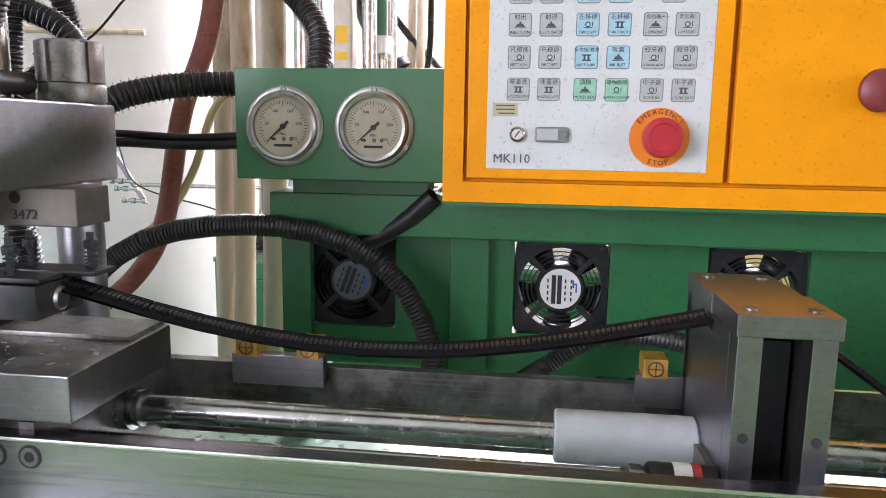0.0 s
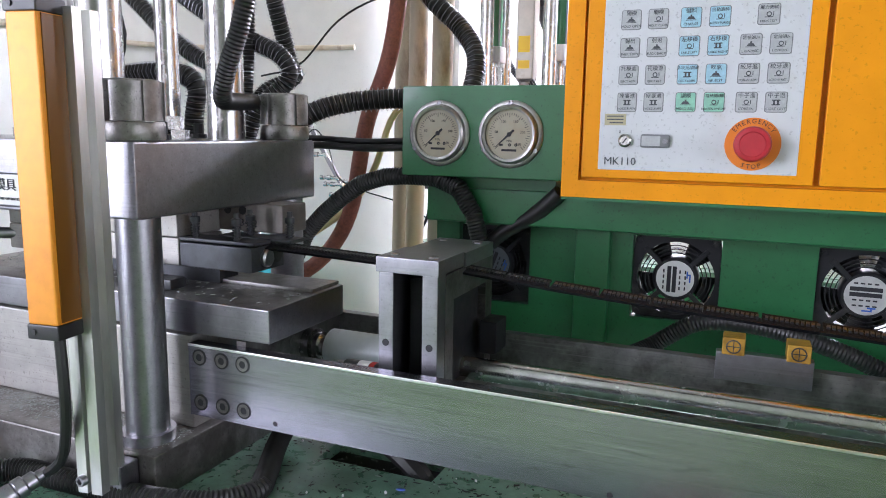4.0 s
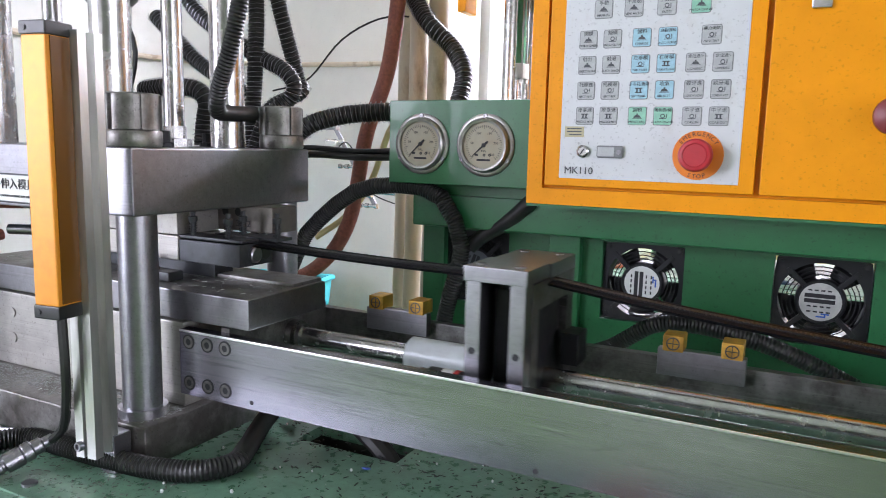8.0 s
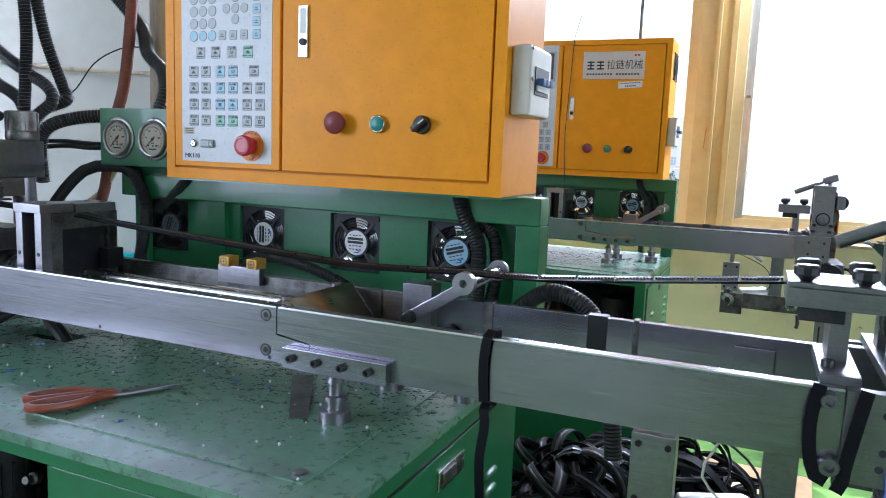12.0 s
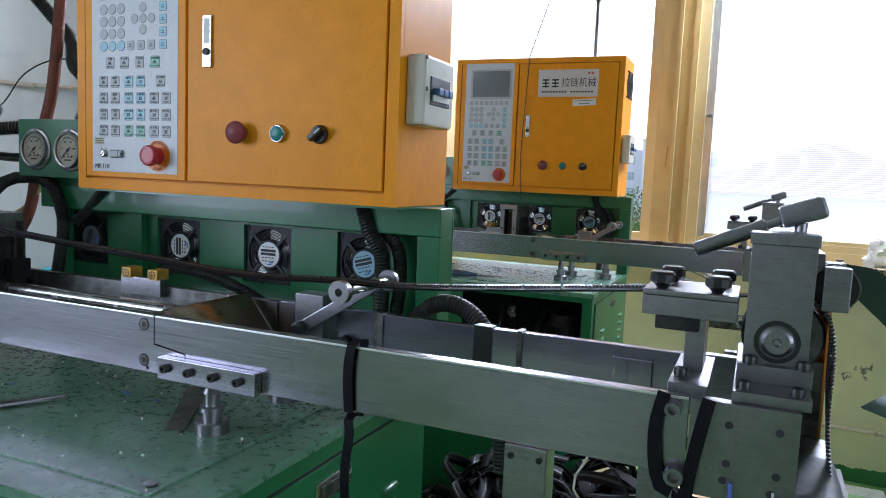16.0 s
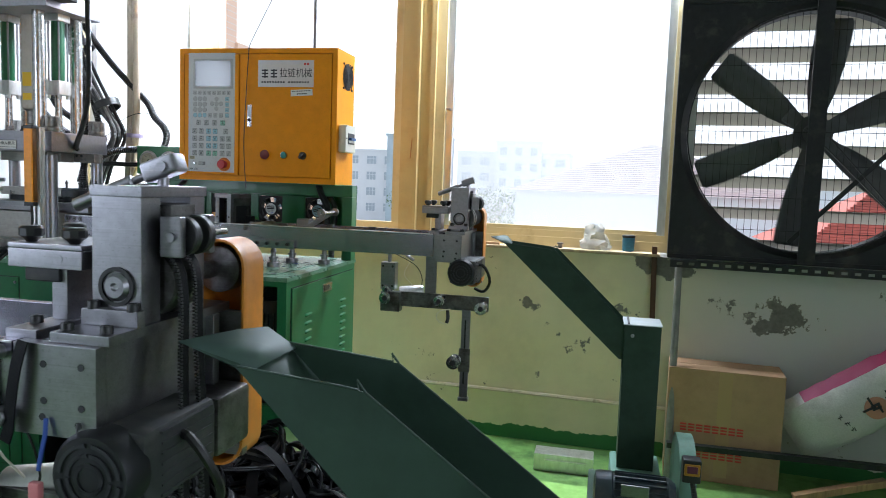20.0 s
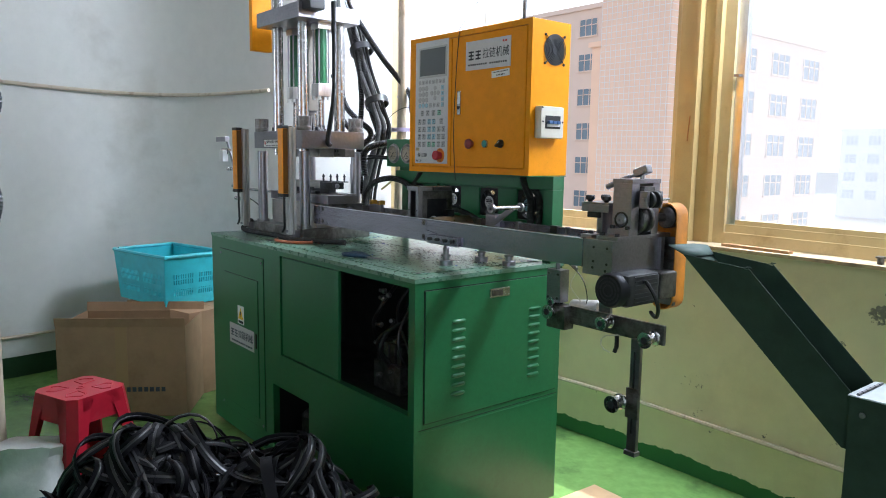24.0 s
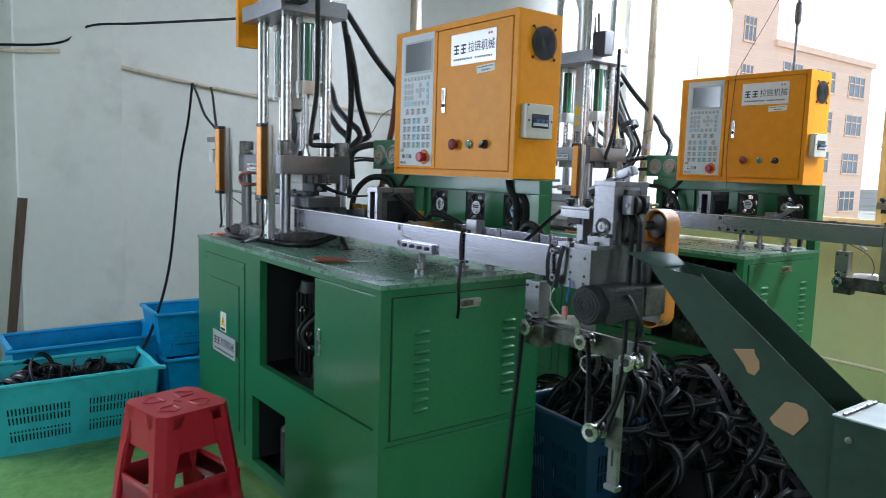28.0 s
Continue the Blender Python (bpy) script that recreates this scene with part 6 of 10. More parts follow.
FANS = [axial_fan(-0.24, mat("smoky_label", (0.12, 0.14, 0.16), 0.3), "black axial fan with a dark smoky hub", turn=20),
        axial_fan(0.037, WHITE_LABEL, "black axial fan with a white printed hub label"),
        axial_fan(0.279, LABEL_GREY, "black axial fan with a foil hub label", turn=90),
        axial_fan(0.511, LABEL_BLUE, "black axial fan with a pale blue hub label", turn=75)]
for f in FANS:
    shifted(f)


def gauge(root, x, ang):
    """A dial gauge let into the gauge box."""
    z, y = 1.4155, 0.83
    bm = lathe(bmesh.new(), (x, y, z), (0, -1, 0), [(0.047, 0), (0.047, 0.0025), (0.0445, 0.004), (0.0415, 0.004), (0.0405, 0.010), (0.038, 0.0125), (0.0345, 0.0115), (0.0345, 0.005)], n=40)
    g = part("gauge", bm, BEZEL, root, "round steel pressure gauge with a smoky cream dial")
    part("dial", lathe(bmesh.new(), (x, y - 0.006, z), (0, -1, 0), [(0.0345, 0), (0.0345, 0.0008)], n=36), DIAL, g)
    bm = bmesh.new()
    for k in range(41):
        a = math.radians(225 - 270 * k / 40)
        r0 = 0.026 if k % 5 else 0.0235
        q = about(x, 0, z, 0, -math.degrees(a), 0)
        bx(bm, x + r0, x + 0.0295, y - 0.0073, y - 0.0068, z - 0.0003, z + 0.0003, turn=q)
    for k in range(6):
        a = math.radians(225 - 270 * k / 5)
        join(bm, text(str(k * 50), 0.005, (x + 0.0195 * math.cos(a), y - 0.0071, z + 0.0195 * math.sin(a)), thick=0.0002))
    join(bm, text("MPa", 0.0045, (x, y - 0.0071, z - 0.009), thick=0.0002))
    bx(bm, x - 0.011, x + 0.011, y - 0.0073, y - 0.0068, z - 0.0235, z - 0.0205)
    bx(bm, x - 0.014, x - 0.009, y - 0.0073, y - 0.0068, z - 0.016, z - 0.013)
    for k in (0, 1):
        ring(bm, (x + 0.001 + 0.009 * k, y - 0.0068, z - 0.0145), (0, -1, 0), 0.0022, 0.0008, 0.0005, n=10)
    part("dial_print", bm, INK, g)
    q = about(x, 0, z, 0, -ang, 0)
    bm = bmesh.new()
    prism(bm, [(x - 0.009, z - 0.0015), (x - 0.003, z - 0.0016), (x + 0.026, z - 0.0003), (x + 0.026, z + 0.0003), (x - 0.003, z + 0.0016), (x - 0.009, z + 0.0015)], "y", y - 0.0082, y - 0.0076)
    cy(bm, (x, y - 0.0085, z), (x, y - 0.006, z), 0.0032, n=12)
    bmesh.ops.transform(bm, matrix=q, verts=bm.verts)
    n = part("needle", bm, INK, g)
    for k in range(3):
        a = math.radians(90 + 120 * k)
        part("flange_screw", bolt(bmesh.new(), (x + 0.0435 * math.cos(a), y - 0.004, z + 0.0435 * math.sin(a)), (0, -1, 0), 0.0035, 0.002), STEEL, g)
    return g


def gauge_box():
    root = thing("gauge_box", (-0.23, 0.88, 1.353), "green steel box with two round pressure gauges", "gauge box", "injection machines")
    part("shell", box(-0.356, -0.102, 0.83, 0.94, 1.353, 1.483, bevel=0.002), GREEN, root)
    gauge(root, -0.295, 222)
    gauge(root, -0.187, 222)
    part("mounting_post", box(-0.30, -0.13, 0.87, 0.93, 1.333, 1.353), GREEN, root)
    return root


GB1 = gauge_box()
shifted(GB1)


def key_pad(root):
    y = 0.774
    film = part("panel_film", box(-0.053, 0.174, y, y + 0.0012, 1.374, 1.898, bevel=0.0004), PLATE, root, "white membrane key panel with a small screen")
    part("screen_rim", box(-0.028, 0.165, y - 0.002, y, 1.742, 1.872, bevel=0.001), KEY_GREY, film)
    part("screen", box(-0.018, 0.155, y - 0.0026, y - 0.0018, 1.752, 1.864), SCREEN, film)
    cols = (-0.021, 0.0105, 0.0476, 0.0794, 0.1146, 0.146)
    rows = ((1.457, ("NOZZLE ADV.", "NOZZLE RET.", "MOLD ADJ.", "HEATER ON/OFF", "CORE IN", "CORE OUT"), "ggeegg"),
            (1.4895, ("EJECT ADV.", "EJECT RET.", "EJECT/LUBR.", "AIR BLST.", "SCREW ADV.", "SCREW RET."), "ggbbgg"),
            (1.522, ("INJECTION", "SUCK BACK", "TABLE LEFT", "TABLE RIGHT", "L.ON/INC.", "L.OFF/DEC."), "ggbbgg"),
            (1.5545, ("MOLD OPEN", "MOLD CLOSE", "CHARGE", "AUTO PURGE", "PRESS TEST"), "ggbbg"),
            (1.592, ("MANUAL", "SEMI AUTO", "AUTO", "MOTOR ON/OFF"), "ggge"))
    made = {}
    rnd = random.Random(7)

    def rounded(h, r):
        return [(cx + r * math.cos(radians(q + d)), cz + r * math.sin(radians(q + d))) for cx, cz, q in ((h - r, h - r, 0), (r - h, h - r, 90), (r - h, r - h, 180), (h - r, r - h, 270)) for d in (0, 30, 60, 90)]

    def key(x, z, kind, words="", round_=False, size=0.0235, cn=""):
        k = (kind, round_, size)
        look_ = {"g": KEY_GREY, "b": KEY_BLUE, "e": KEY_GREEN}[kind]
        if k not in made:
            h = size / 2
            bm = bmesh.new()
            if round_:
                lathe(bm, (0, 0, 0), (0, -1, 0), [(h, 0), (h, 0.0005)], n=18, mi=1)
                lathe(bm, (0, 0, 0), (0, -1, 0), [(h * 0.9, 0.0003), (h * 0.9, 0.0009)], n=18)
            else:
                prism(bm, rounded(h, 0.0028), "y", -0.0005, 0.0, mi=1)
                prism(bm, rounded(h - 0.0009, 0.0021), "y", -0.0009, -0.0003)
            made[k] = part("key", bm, [look_, KEY_RIM], film)
            o = made[k]
            o.data.transform(Matrix.Translation(ORIGIN[film.name]))
        else:
            o = made[k].copy()
            scene.collection.objects.link(o)
        o.location = Vector((x, y, z)) - ORIGIN[film.name]
        if not words and round_:
            return
        bm = bmesh.new()
        s = size / 0.0235
        if words:
            join(bm, text(cn, 0.0062 if len(cn) < 4 else 0.0048, (x, y - 0.0011, z + 0.0072), thick=0.0002))
            sh = len(words) % 3
            w, u = y - 0.0014, y - 0.0009
            if sh == 0:
                prism(bm, [(x - 0.005, z - 0.0022), (x + 0.005, z - 0.0022), (x + 0.0025, z + 0.001), (x - 0.0025, z + 0.001)], "y", w, u)
                bx(bm, x - 0.001, x + 0.001, w, u, z + 0.001, z + 0.003)
                bx(bm, x - 0.006, x + 0.006, w, u, z - 0.0034, z - 0.0028)
            elif sh == 1:
                ring(bm, (x, u, z), (0, -1, 0), 0.0028, 0.0018, 0.0005, n=14)
                bx(bm, x - 0.0045, x + 0.0045, w, u, z - 0.0036, z - 0.0028)
                bx(bm, x + 0.0042, x + 0.005, w, u, z - 0.002, z + 0.0026)
            else:
                for d in (-0.003, 0.0022):
                    bx(bm, x - 0.0045, x + 0.0045, w, u, z + d - 0.0006, z + d + 0.0006)
                bx(bm, x - 0.003, x - 0.001, w, u, z - 0.003, z + 0.002)
                bx(bm, x + 0.001, x + 0.003, w, u, z - 0.003, z + 0.002)
            join(bm, text(words, 0.0042 if len(words) < 10 else 0.0036, (x, y - 0.0011, z - 0.0077), thick=0.0002))
        else:
            bx(bm, x - 0.005 * s, x + 0.005 * s, y - 0.0014, y - 0.0009, z - 0.004 * s, z - 0.002 * s)
            bx(bm, x - 0.003 * s, x + 0.003 * s, y - 0.0014, y - 0.0009, z + 0.001 * s, z + 0.003 * s)
        part("key_print", bm, KEY_INK, film)

    upper = {"NOZZLE ADV.": "座臺進", "NOZZLE RET.": "座臺退", "MOLD ADJ.": "調模", "HEATER ON/OFF": "電熱開/關", "CORE IN": "中子進", "CORE OUT": "中子退",
             "EJECT ADV.": "托模進", "EJECT RET.": "托模退", "EJECT/LUBR.": "多次托/潤滑", "AIR BLST.": "吹氣", "SCREW ADV.": "絞牙進", "SCREW RET.": "絞牙退",
             "INJECTION": "射出", "SUCK BACK": "射退", "TABLE LEFT": "左移模", "TABLE RIGHT": "右移模", "L.ON/INC.": "定位進/+", "L.OFF/DEC.": "定位退/-",
             "MOLD OPEN": "開模", "MOLD CLOSE": "關模", "CHARGE": "儲料", "AUTO PURGE": "自動清料", "PRESS TEST": "壓力測試",
             "MANUAL": "手動", "SEMI AUTO": "半自動", "AUTO": "全自動", "MOTOR ON/OFF": "馬達開/關"}
    for z, words, kinds in rows:
        xs = cols if len(words) == 6 else (*cols[:4], 0.131) if len(words) == 5 else (-0.003, 0.0355, 0.076, 0.1165)
        for x, w, k in zip(xs, words, kinds):
            key(x, z, k, w, cn=upper[w])
    for i, z in enumerate((1.625, 1.649, 1.673, 1.697)):
        for x in (-0.020, 0.0035, 0.027):
            key(x, z, "b" if i == 0 else "g", round_=True, size=0.021)
        if i == 0:
            for x in (0.053, 0.080, 0.107):
                key(x, z, "g", size=0.0185)
        key(0.137, z, "b", size=0.0185)
    for dx, dz in ((0, 0.024), (0, -0.018), (-0.022, 0.003), (0.022, 0.003), (0, 0.003)):
        key(0.085 + dx, 1.673 + dz, "g", round_=True, size=0.019)
    for k in range(8):
        key(-0.021 + 0.0235 * k, 1.724, "g", size=0.0165)
    part("maker_label", box(-0.047, -0.021, y - 0.0006, y, 1.429, 1.443), mat("tan_label", (0.42, 0.38, 0.24), 0.5), film)
    bm = bmesh.new()
    for k in range(3):
        bx(bm, -0.044 + 0.003 * (k == 0), -0.024, y - 0.001, y - 0.0006, 1.4315 + 0.004 * k, 1.4328 + 0.004 * k)
    part("label_print", bm, KEY_INK, film)
    part("model_text", text("MK110", 0.0135, (-0.026, y - 0.0005, 1.3845), thick=0.0004), KEY_INK, film)
    bm = lathe(bmesh.new(), (-0.0206, y, 1.4105), (0, -1, 0), [(0.0082, 0), (0.0082, 0.004), (0.006, 0.006), (0.0055, 0.005)], n=22)
    k_ = part("key_switch", bm, CHROME, film)
    part("key_slot", box(-0.0212, -0.02, y - 0.0058, y - 0.0048, 1.4065, 1.4145, turn=about(-0.0206, 0, 1.4105, 0, 35, 0)), INK, k_)
    bm = box(-0.002, 0.033, y - 0.005, y, 1.4025, 1.4185, bevel=0.0025)
    u = part("usb_port", bm, KEY_RIM, film)
    part("usb_cover", box(0.0, 0.022, y - 0.0062, y - 0.005, 1.4045, 1.4165, bevel=0.0008), KEY_GREY, u)
    part("usb_screw", bolt(bmesh.new(), (0.0275, y - 0.005, 1.4105), (0, -1, 0), 0.0032, 0.002), STEEL, u)
    part("usb_mark", text("0        1", 0.005, (-0.0206, y - 0.0004, 1.421), thick=0.0002), KEY_INK, film)
    # the emergency stop
    c = (0.125, y, 1.409)
    e = part("emergency_stop", lathe(bmesh.new(), c, (0, -1, 0), [(0.0305, 0), (0.0305, 0.0012)], n=36), STOP_RING, root, "red mushroom emergency stop on an orange disc")
    part("stop_collar", lathe(bmesh.new(), c, (0, -1, 0), [(0.0165, 0.001), (0.0165, 0.011), (0.012, 0.013), (0.012, 0.017)], n=28), RED_CAP, e)
    part("stop_cap", lathe(bmesh.new(), c, (0, -1, 0), [(0.016, 0.015), (0.0195, 0.016), (0.0205, 0.021), (0.02, 0.027), (0.018, 0.030), (0.0145, 0.0305), (0.0135, 0.0295), (0.0, 0.0295)], n=32), RED_CAP, e)
    bm = bmesh.new()
    for word, base, step in (("EMERGENCY", 90 + 52, -13), ("STOP", 270 - 20, 13)):
        for i, ch in enumerate(word):
            a = radians(base + step * i)
            t_ = text(ch, 0.0075, (0, 0, 0), thick=0.0002)
            rot = -90 + math.degrees(a) if step < 0 else 90 + math.degrees(a)
            bmesh.ops.transform(t_, matrix=Matrix.Translation((c[0] + 0.0262 * math.cos(a), y - 0.0016, c[2] + 0.0262 * math.sin(a))) @ pose(0, 0, 0, 0, -rot, 0), verts=t_.verts)
            join(bm, t_)
    part("stop_text", bm, INK, e)


def control_box():
    root = thing("control_box", (0.276, 0.88, 1.337), "yellow enamelled control box with key panel and nameplate", "control box", "injection machines")
    x0, x1, y0, y1, z0, z1 = -0.10, 0.652, 0.778, 0.99, 1.337, 1.918
    bm = box(x0, x1, y0 + 0.012, y1, z0, z1, bevel=0.002)
    part("shell", bm, YELLOW, root)
    part("front_frame", holed(bmesh.new(), "y", y0, y0 + 0.0115, (x0, x1, z0, z1), [(x0 + 0.022, x1 - 0.022, z0 + 0.022, z1 - 0.022)]), YELLOW, root)
    d1 = part("key_panel_door", box(x0 + 0.026, 0.192, y0 - 0.003, y0 + 0.010, z0 + 0.026, z1 - 0.026, bevel=0.002), YELLOW, root)
    d2 = part("main_door", box(0.198, x1 - 0.026, y0 - 0.003, y0 + 0.010, z0 + 0.026, z1 - 0.026, bevel=0.002), YELLOW, root)
    key_pad(root)
    part("drip_edge", box(x0, x1, y0 + 0.002, y1, z0 - 0.004, z0 - 0.0005), GREEN, root)
    # latch, nameplate, push buttons on the main door
    yf = y0 - 0.003
    h = part("lever_latch", box(0.237, 0.258, yf - 0.005, yf, 1.578, 1.674, bevel=0.0015), CHROME, d2, "chrome lever latch with a white insert")
    part("latch_insert", box(0.2405, 0.2545, yf - 0.0058, yf - 0.005, 1.622, 1.668, bevel=0.0005), WHITE_LABEL, h)
    part("latch_lock", lathe(bmesh.new(), (0.2475, yf - 0.005, 1.607), (0, -1, 0), [(0.007, 0), (0.007, 0.003), (0.004, 0.0035)], n=18), INK, h)
    s = part("nameplate", box(0.285, 0.545, yf - 0.002, yf, 1.752, 1.866, bevel=0.0008), SIGN, d2, "silver nameplate with bold black characters")
    bm = text("拉链机械", 0.042, (0.462, yf - 0.0022, 1.809), squash=0.9)
    for k in range(2):
        cx = 0.318 + 0.042 * k
        for dz in (-0.014, 0.0, 0.014):
            bx(bm, cx - 0.015, cx + 0.015, yf - 0.0026, yf - 0.002, 1.809 + dz - 0.003, 1.809 + dz + 0.003)
        bx(bm, cx - 0.003, cx + 0.003, yf - 0.0026, yf - 0.002, 1.791, 1.827)
    for k in range(18):
        if k != 9:
            bx(bm, 0.302 + 0.0126 * k, 0.310 + 0.0126 * k, yf - 0.0026, yf - 0.002, 1.769, 1.776)
    part("lettering", bm, INK, s)
    bm = bmesh.new()
    for k in range(2):
        bx(bm, 0.50 + 0.014 * k, 0.509 + 0.014 * k, yf - 0.0026, yf - 0.002, 1.846, 1.854)
    part("red_marks", bm, RED_INK, s)
    q = about(0.49, 0, 1.728, 0, -3, 0)
    l2 = part("paper_label", box(0.44, 0.54, yf - 0.001, yf, 1.715, 1.742, turn=q), WHITE_LABEL, d2)
    bm = bmesh.new()
    for k in range(11):
        bx(bm, 0.446 + 0.008 * k, 0.451 + 0.008 * k, yf - 0.0014, yf - 0.001, 1.7335, 1.737, turn=q)
    for k in range(6):
        bx(bm, 0.468 + 0.008 * k, 0.473 + 0.008 * k, yf - 0.0014, yf - 0.001, 1.721, 1.726, turn=q)
    part("label_print", bm, INK, l2)
    z = 1.4575
    b = part("push_button", lathe(bmesh.new(), (0.328, yf, z), (0, -1, 0), [(0.014, 0), (0.014, 0.009), (0.019, 0.011), (0.021, 0.016), (0.02, 0.021), (0.013, 0.026), (0.0, 0.0275)], n=28), DULL_RED, d2, "dull red mushroom push button")
    b = part("button_bezel", lathe(bmesh.new(), (0.413, yf, z), (0, -1, 0), [(0.0165, 0), (0.0165, 0.006), (0.0145, 0.009), (0.0135, 0.009)], n=28), CHROME, d2, "chrome-ringed green push button")
    part("button_cap", lathe(bmesh.new(), (0.413, yf, z), (0, -1, 0), [(0.0135, 0.004), (0.0135, 0.010), (0.012, 0.011)], n=28), TEAL, b)
    b = part("selector_switch", lathe(bmesh.new(), (0.501, yf, z), (0, -1, 0), [(0.0165, 0), (0.0165, 0.006), (0.0145, 0.009), (0.0135, 0.009)], n=28), BLACK, d2)
    part("selector_knob", bx(bmesh.new(), 0.4845, 0.5175, yf - 0.022, yf - 0.007, z - 0.0055, z + 0.0055, bevel=0.003, turn=about(0.501, 0, z, 0, -38, 0)), BLACK, b)
    part("selector_line", bx(bmesh.new(), 0.503, 0.5165, yf - 0.0228, yf - 0.022, z - 0.001, z + 0.001, turn=about(0.501, 0, z, 0, -38, 0)), WHITE_LABEL, b)
    # breaker box and vent on the end
    m = part("breaker_box", box(x1, x1 + 0.036, 0.80, 0.928, 1.478, 1.598, bevel=0.007), BEIGE, root, "beige plastic breaker box with blue switches")
    part("breaker_recess", box(x1 + 0.036, x1 + 0.038, 0.823, 0.905, 1.515, 1.563, bevel=0.001), BLACK, m)
    for k in range(3):
        part("breaker_toggle", box(x1 + 0.037, x1 + 0.05, 0.833 + 0.022 * k, 0.851 + 0.022 * k, 1.532, 1.544, bevel=0.002), BLUE_SWITCH, m)
    part("breaker_body", box(x1 + 0.0375, x1 + 0.0405, 0.83, 0.898, 1.522, 1.532), WHITE_LABEL, m)
    for y_, z_ in ((0.81, 1.54), (0.918, 1.54), (0.806, 1.592)):
        part("cover_screw", lathe(bmesh.new(), (x1 + 0.036, y_, z_), (1, 0, 0), [(0.004, 0), (0.004, 0.001)], n=10), INK, m)
    v = part("vent_fan", lathe(bmesh.new(), (x1 - 0.001, 0.9, 1.812), (1, 0, 0), [(0.058, 0), (0.058, 0.0015), (0.056, 0.002)], n=36), VOID, root, "round black vent with a wire guard")
    bm = bmesh.new()
    for r in (0.057, 0.049, 0.041, 0.033, 0.025, 0.017):
        ring(bm, (x1 + 0.004, 0.9, 1.812), (1, 0, 0), r + 0.0012, r - 0.0012, 0.0024, n=32)
    for k in range(4):
        a = math.radians(45 + 90 * k)
        cy(bm, (x1 + 0.004, 0.9 + 0.012 * math.cos(a), 1.812 + 0.012 * math.sin(a)), (x1 + 0.004, 0.9 + 0.074 * math.cos(a), 1.812 + 0.074 * math.sin(a)), 0.0018, n=6)
        lathe(bm, (x1, 0.9 + 0.074 * math.cos(a), 1.812 + 0.074 * math.sin(a)), (1, 0, 0), [(0.005, 0), (0.005, 0.005), (0.003, 0.006)], n=8)
    part("wire_guard", bm, IRON, v)
    bm = lathe(bmesh.new(), (x1 + 0.001, 0.9, 1.812), (1, 0, 0), [(0.016, 0), (0.016, 0.002)], n=20)
    part("vent_hub", bm, IRON, v)
    return root


BOX1 = control_box()
shifted(BOX1)


# ---- the take-up unit at the rail's end ----
def take_up():
    root = thing("take_up_unit", (1.24, 0.62, 1.06), "steel take-up head with motor, pressure wheels and lever", "take-up unit", "take-up units")
    bm = box(1.167, 1.275, 0.49, 0.508, 1.062, 1.168, bevel=0.001)
    e = part("end_plate", bm, STEEL, root)
    for x, z in ((1.207, 1.145), (1.256, 1.145), (1.207, 1.103), (1.256, 1.098), (1.205, 1.084), (1.252, 1.078)):
        part("screw_hole", lathe(bmesh.new(), (x, 0.4898, z), (0, -1, 0), [(0.0042, 0), (0.0042, 0.0006)], n=12), INK, e)
    part("side_plate", box(1.258, 1.275, 0.508, 0.73, 1.062, 1.168, bevel=0.001), STEEL, root)
    part("back_plate", box(1.167, 1.287, 0.715, 0.732, 1.062, 1.168, bevel=0.001), STEEL, root)
    part("base_plate", box(1.207, 1.284, 0.50, 0.765, 1.168, 1.18, bevel=0.001), STEEL, root)
    part("tower", box(1.214, 1.281, 0.562, 0.60, 1.18, 1.334, bevel=0.001), STEEL, root)
    part("tower", box(1.214, 1.281, 0.665, 0.70, 1.18, 1.334, bevel=0.001), STEEL, root)
    part("tower_cap", box(1.212, 1.283, 0.560, 0.702, 1.334, 1.347, bevel=0.001), STEEL, root)
    part("tower_foot", box(1.209, 1.286, 0.548, 0.562, 1.18, 1.2, bevel=0.001), STEEL, root)
    for x, y, z in ((1.222, 0.554, 1.2), (1.276, 0.554, 1.2), (1.218, 0.515, 1.18), (1.27, 0.515, 1.18)):
        part("cap_screw", bolt(bmesh.new(), (x, y, z), (0, 0, 1), 0.0075, 0.009), BLACK, root)
    bm = ring(bmesh.new(), (1.248, 0.5622, 1.226), (0, -1, 0), 0.024, 0.019, 0.003, n=32)
    part("bearing_race", bm, BLACK, root)
    part("shaft_end", lathe(bmesh.new(), (1.248, 0.5622, 1.226), (0, -1, 0), [(0.0175, 0), (0.0175, 0.002), (0.013, 0.006), (0.005, 0.006), (0.003, 0.003)], n=28), STEEL, root)
    bm = lathe(bmesh.new(), (1.255, 0.605, 1.226), (0, 1, 0), [(0.042, 0), (0.045, 0.003), (0.045, 0.018), (0.038, 0.02), (0.038, 0.036), (0.045, 0.038), (0.045, 0.052), (0.042, 0.055)], n=36)
    part("drive_wheel", bm, STEEL_DARK, root)
    part("drive_shaft", cyl((1.255, 0.66, 1.226), (1.255, 0.765, 1.226), 0.013, n=18), STEEL_DARK, root)
    for y in (0.602, 0.634):
        part("pressure_wheel", lathe(bmesh.new(), (1.305, y, 1.287), (0, 1, 0), [(0.008, 0), (0.023, 0), (0.025, 0.002), (0.025, 0.012), (0.023, 0.014), (0.008, 0.014)], n=30), BLACK, root)
    bm = box(1.290, 1.318, 0.585, 0.598, 1.262, 1.312, bevel=0.002)
    part("wheel_fork", box(1.290, 1.318, 0.652, 0.664, 1.262, 1.312, bevel=0.002), STEEL, root)
    lathe(bm, (1.305, 0.585, 1.287), (0, -1, 0), [(0.006, 0), (0.006, 0.003)], n=14)
    part("wheel_fork", bm, STEEL, root)
    part("slide_block", box(1.225, 1.292, 0.606, 0.66, 1.285, 1.325, bevel=0.002), STEEL_DARK, root)
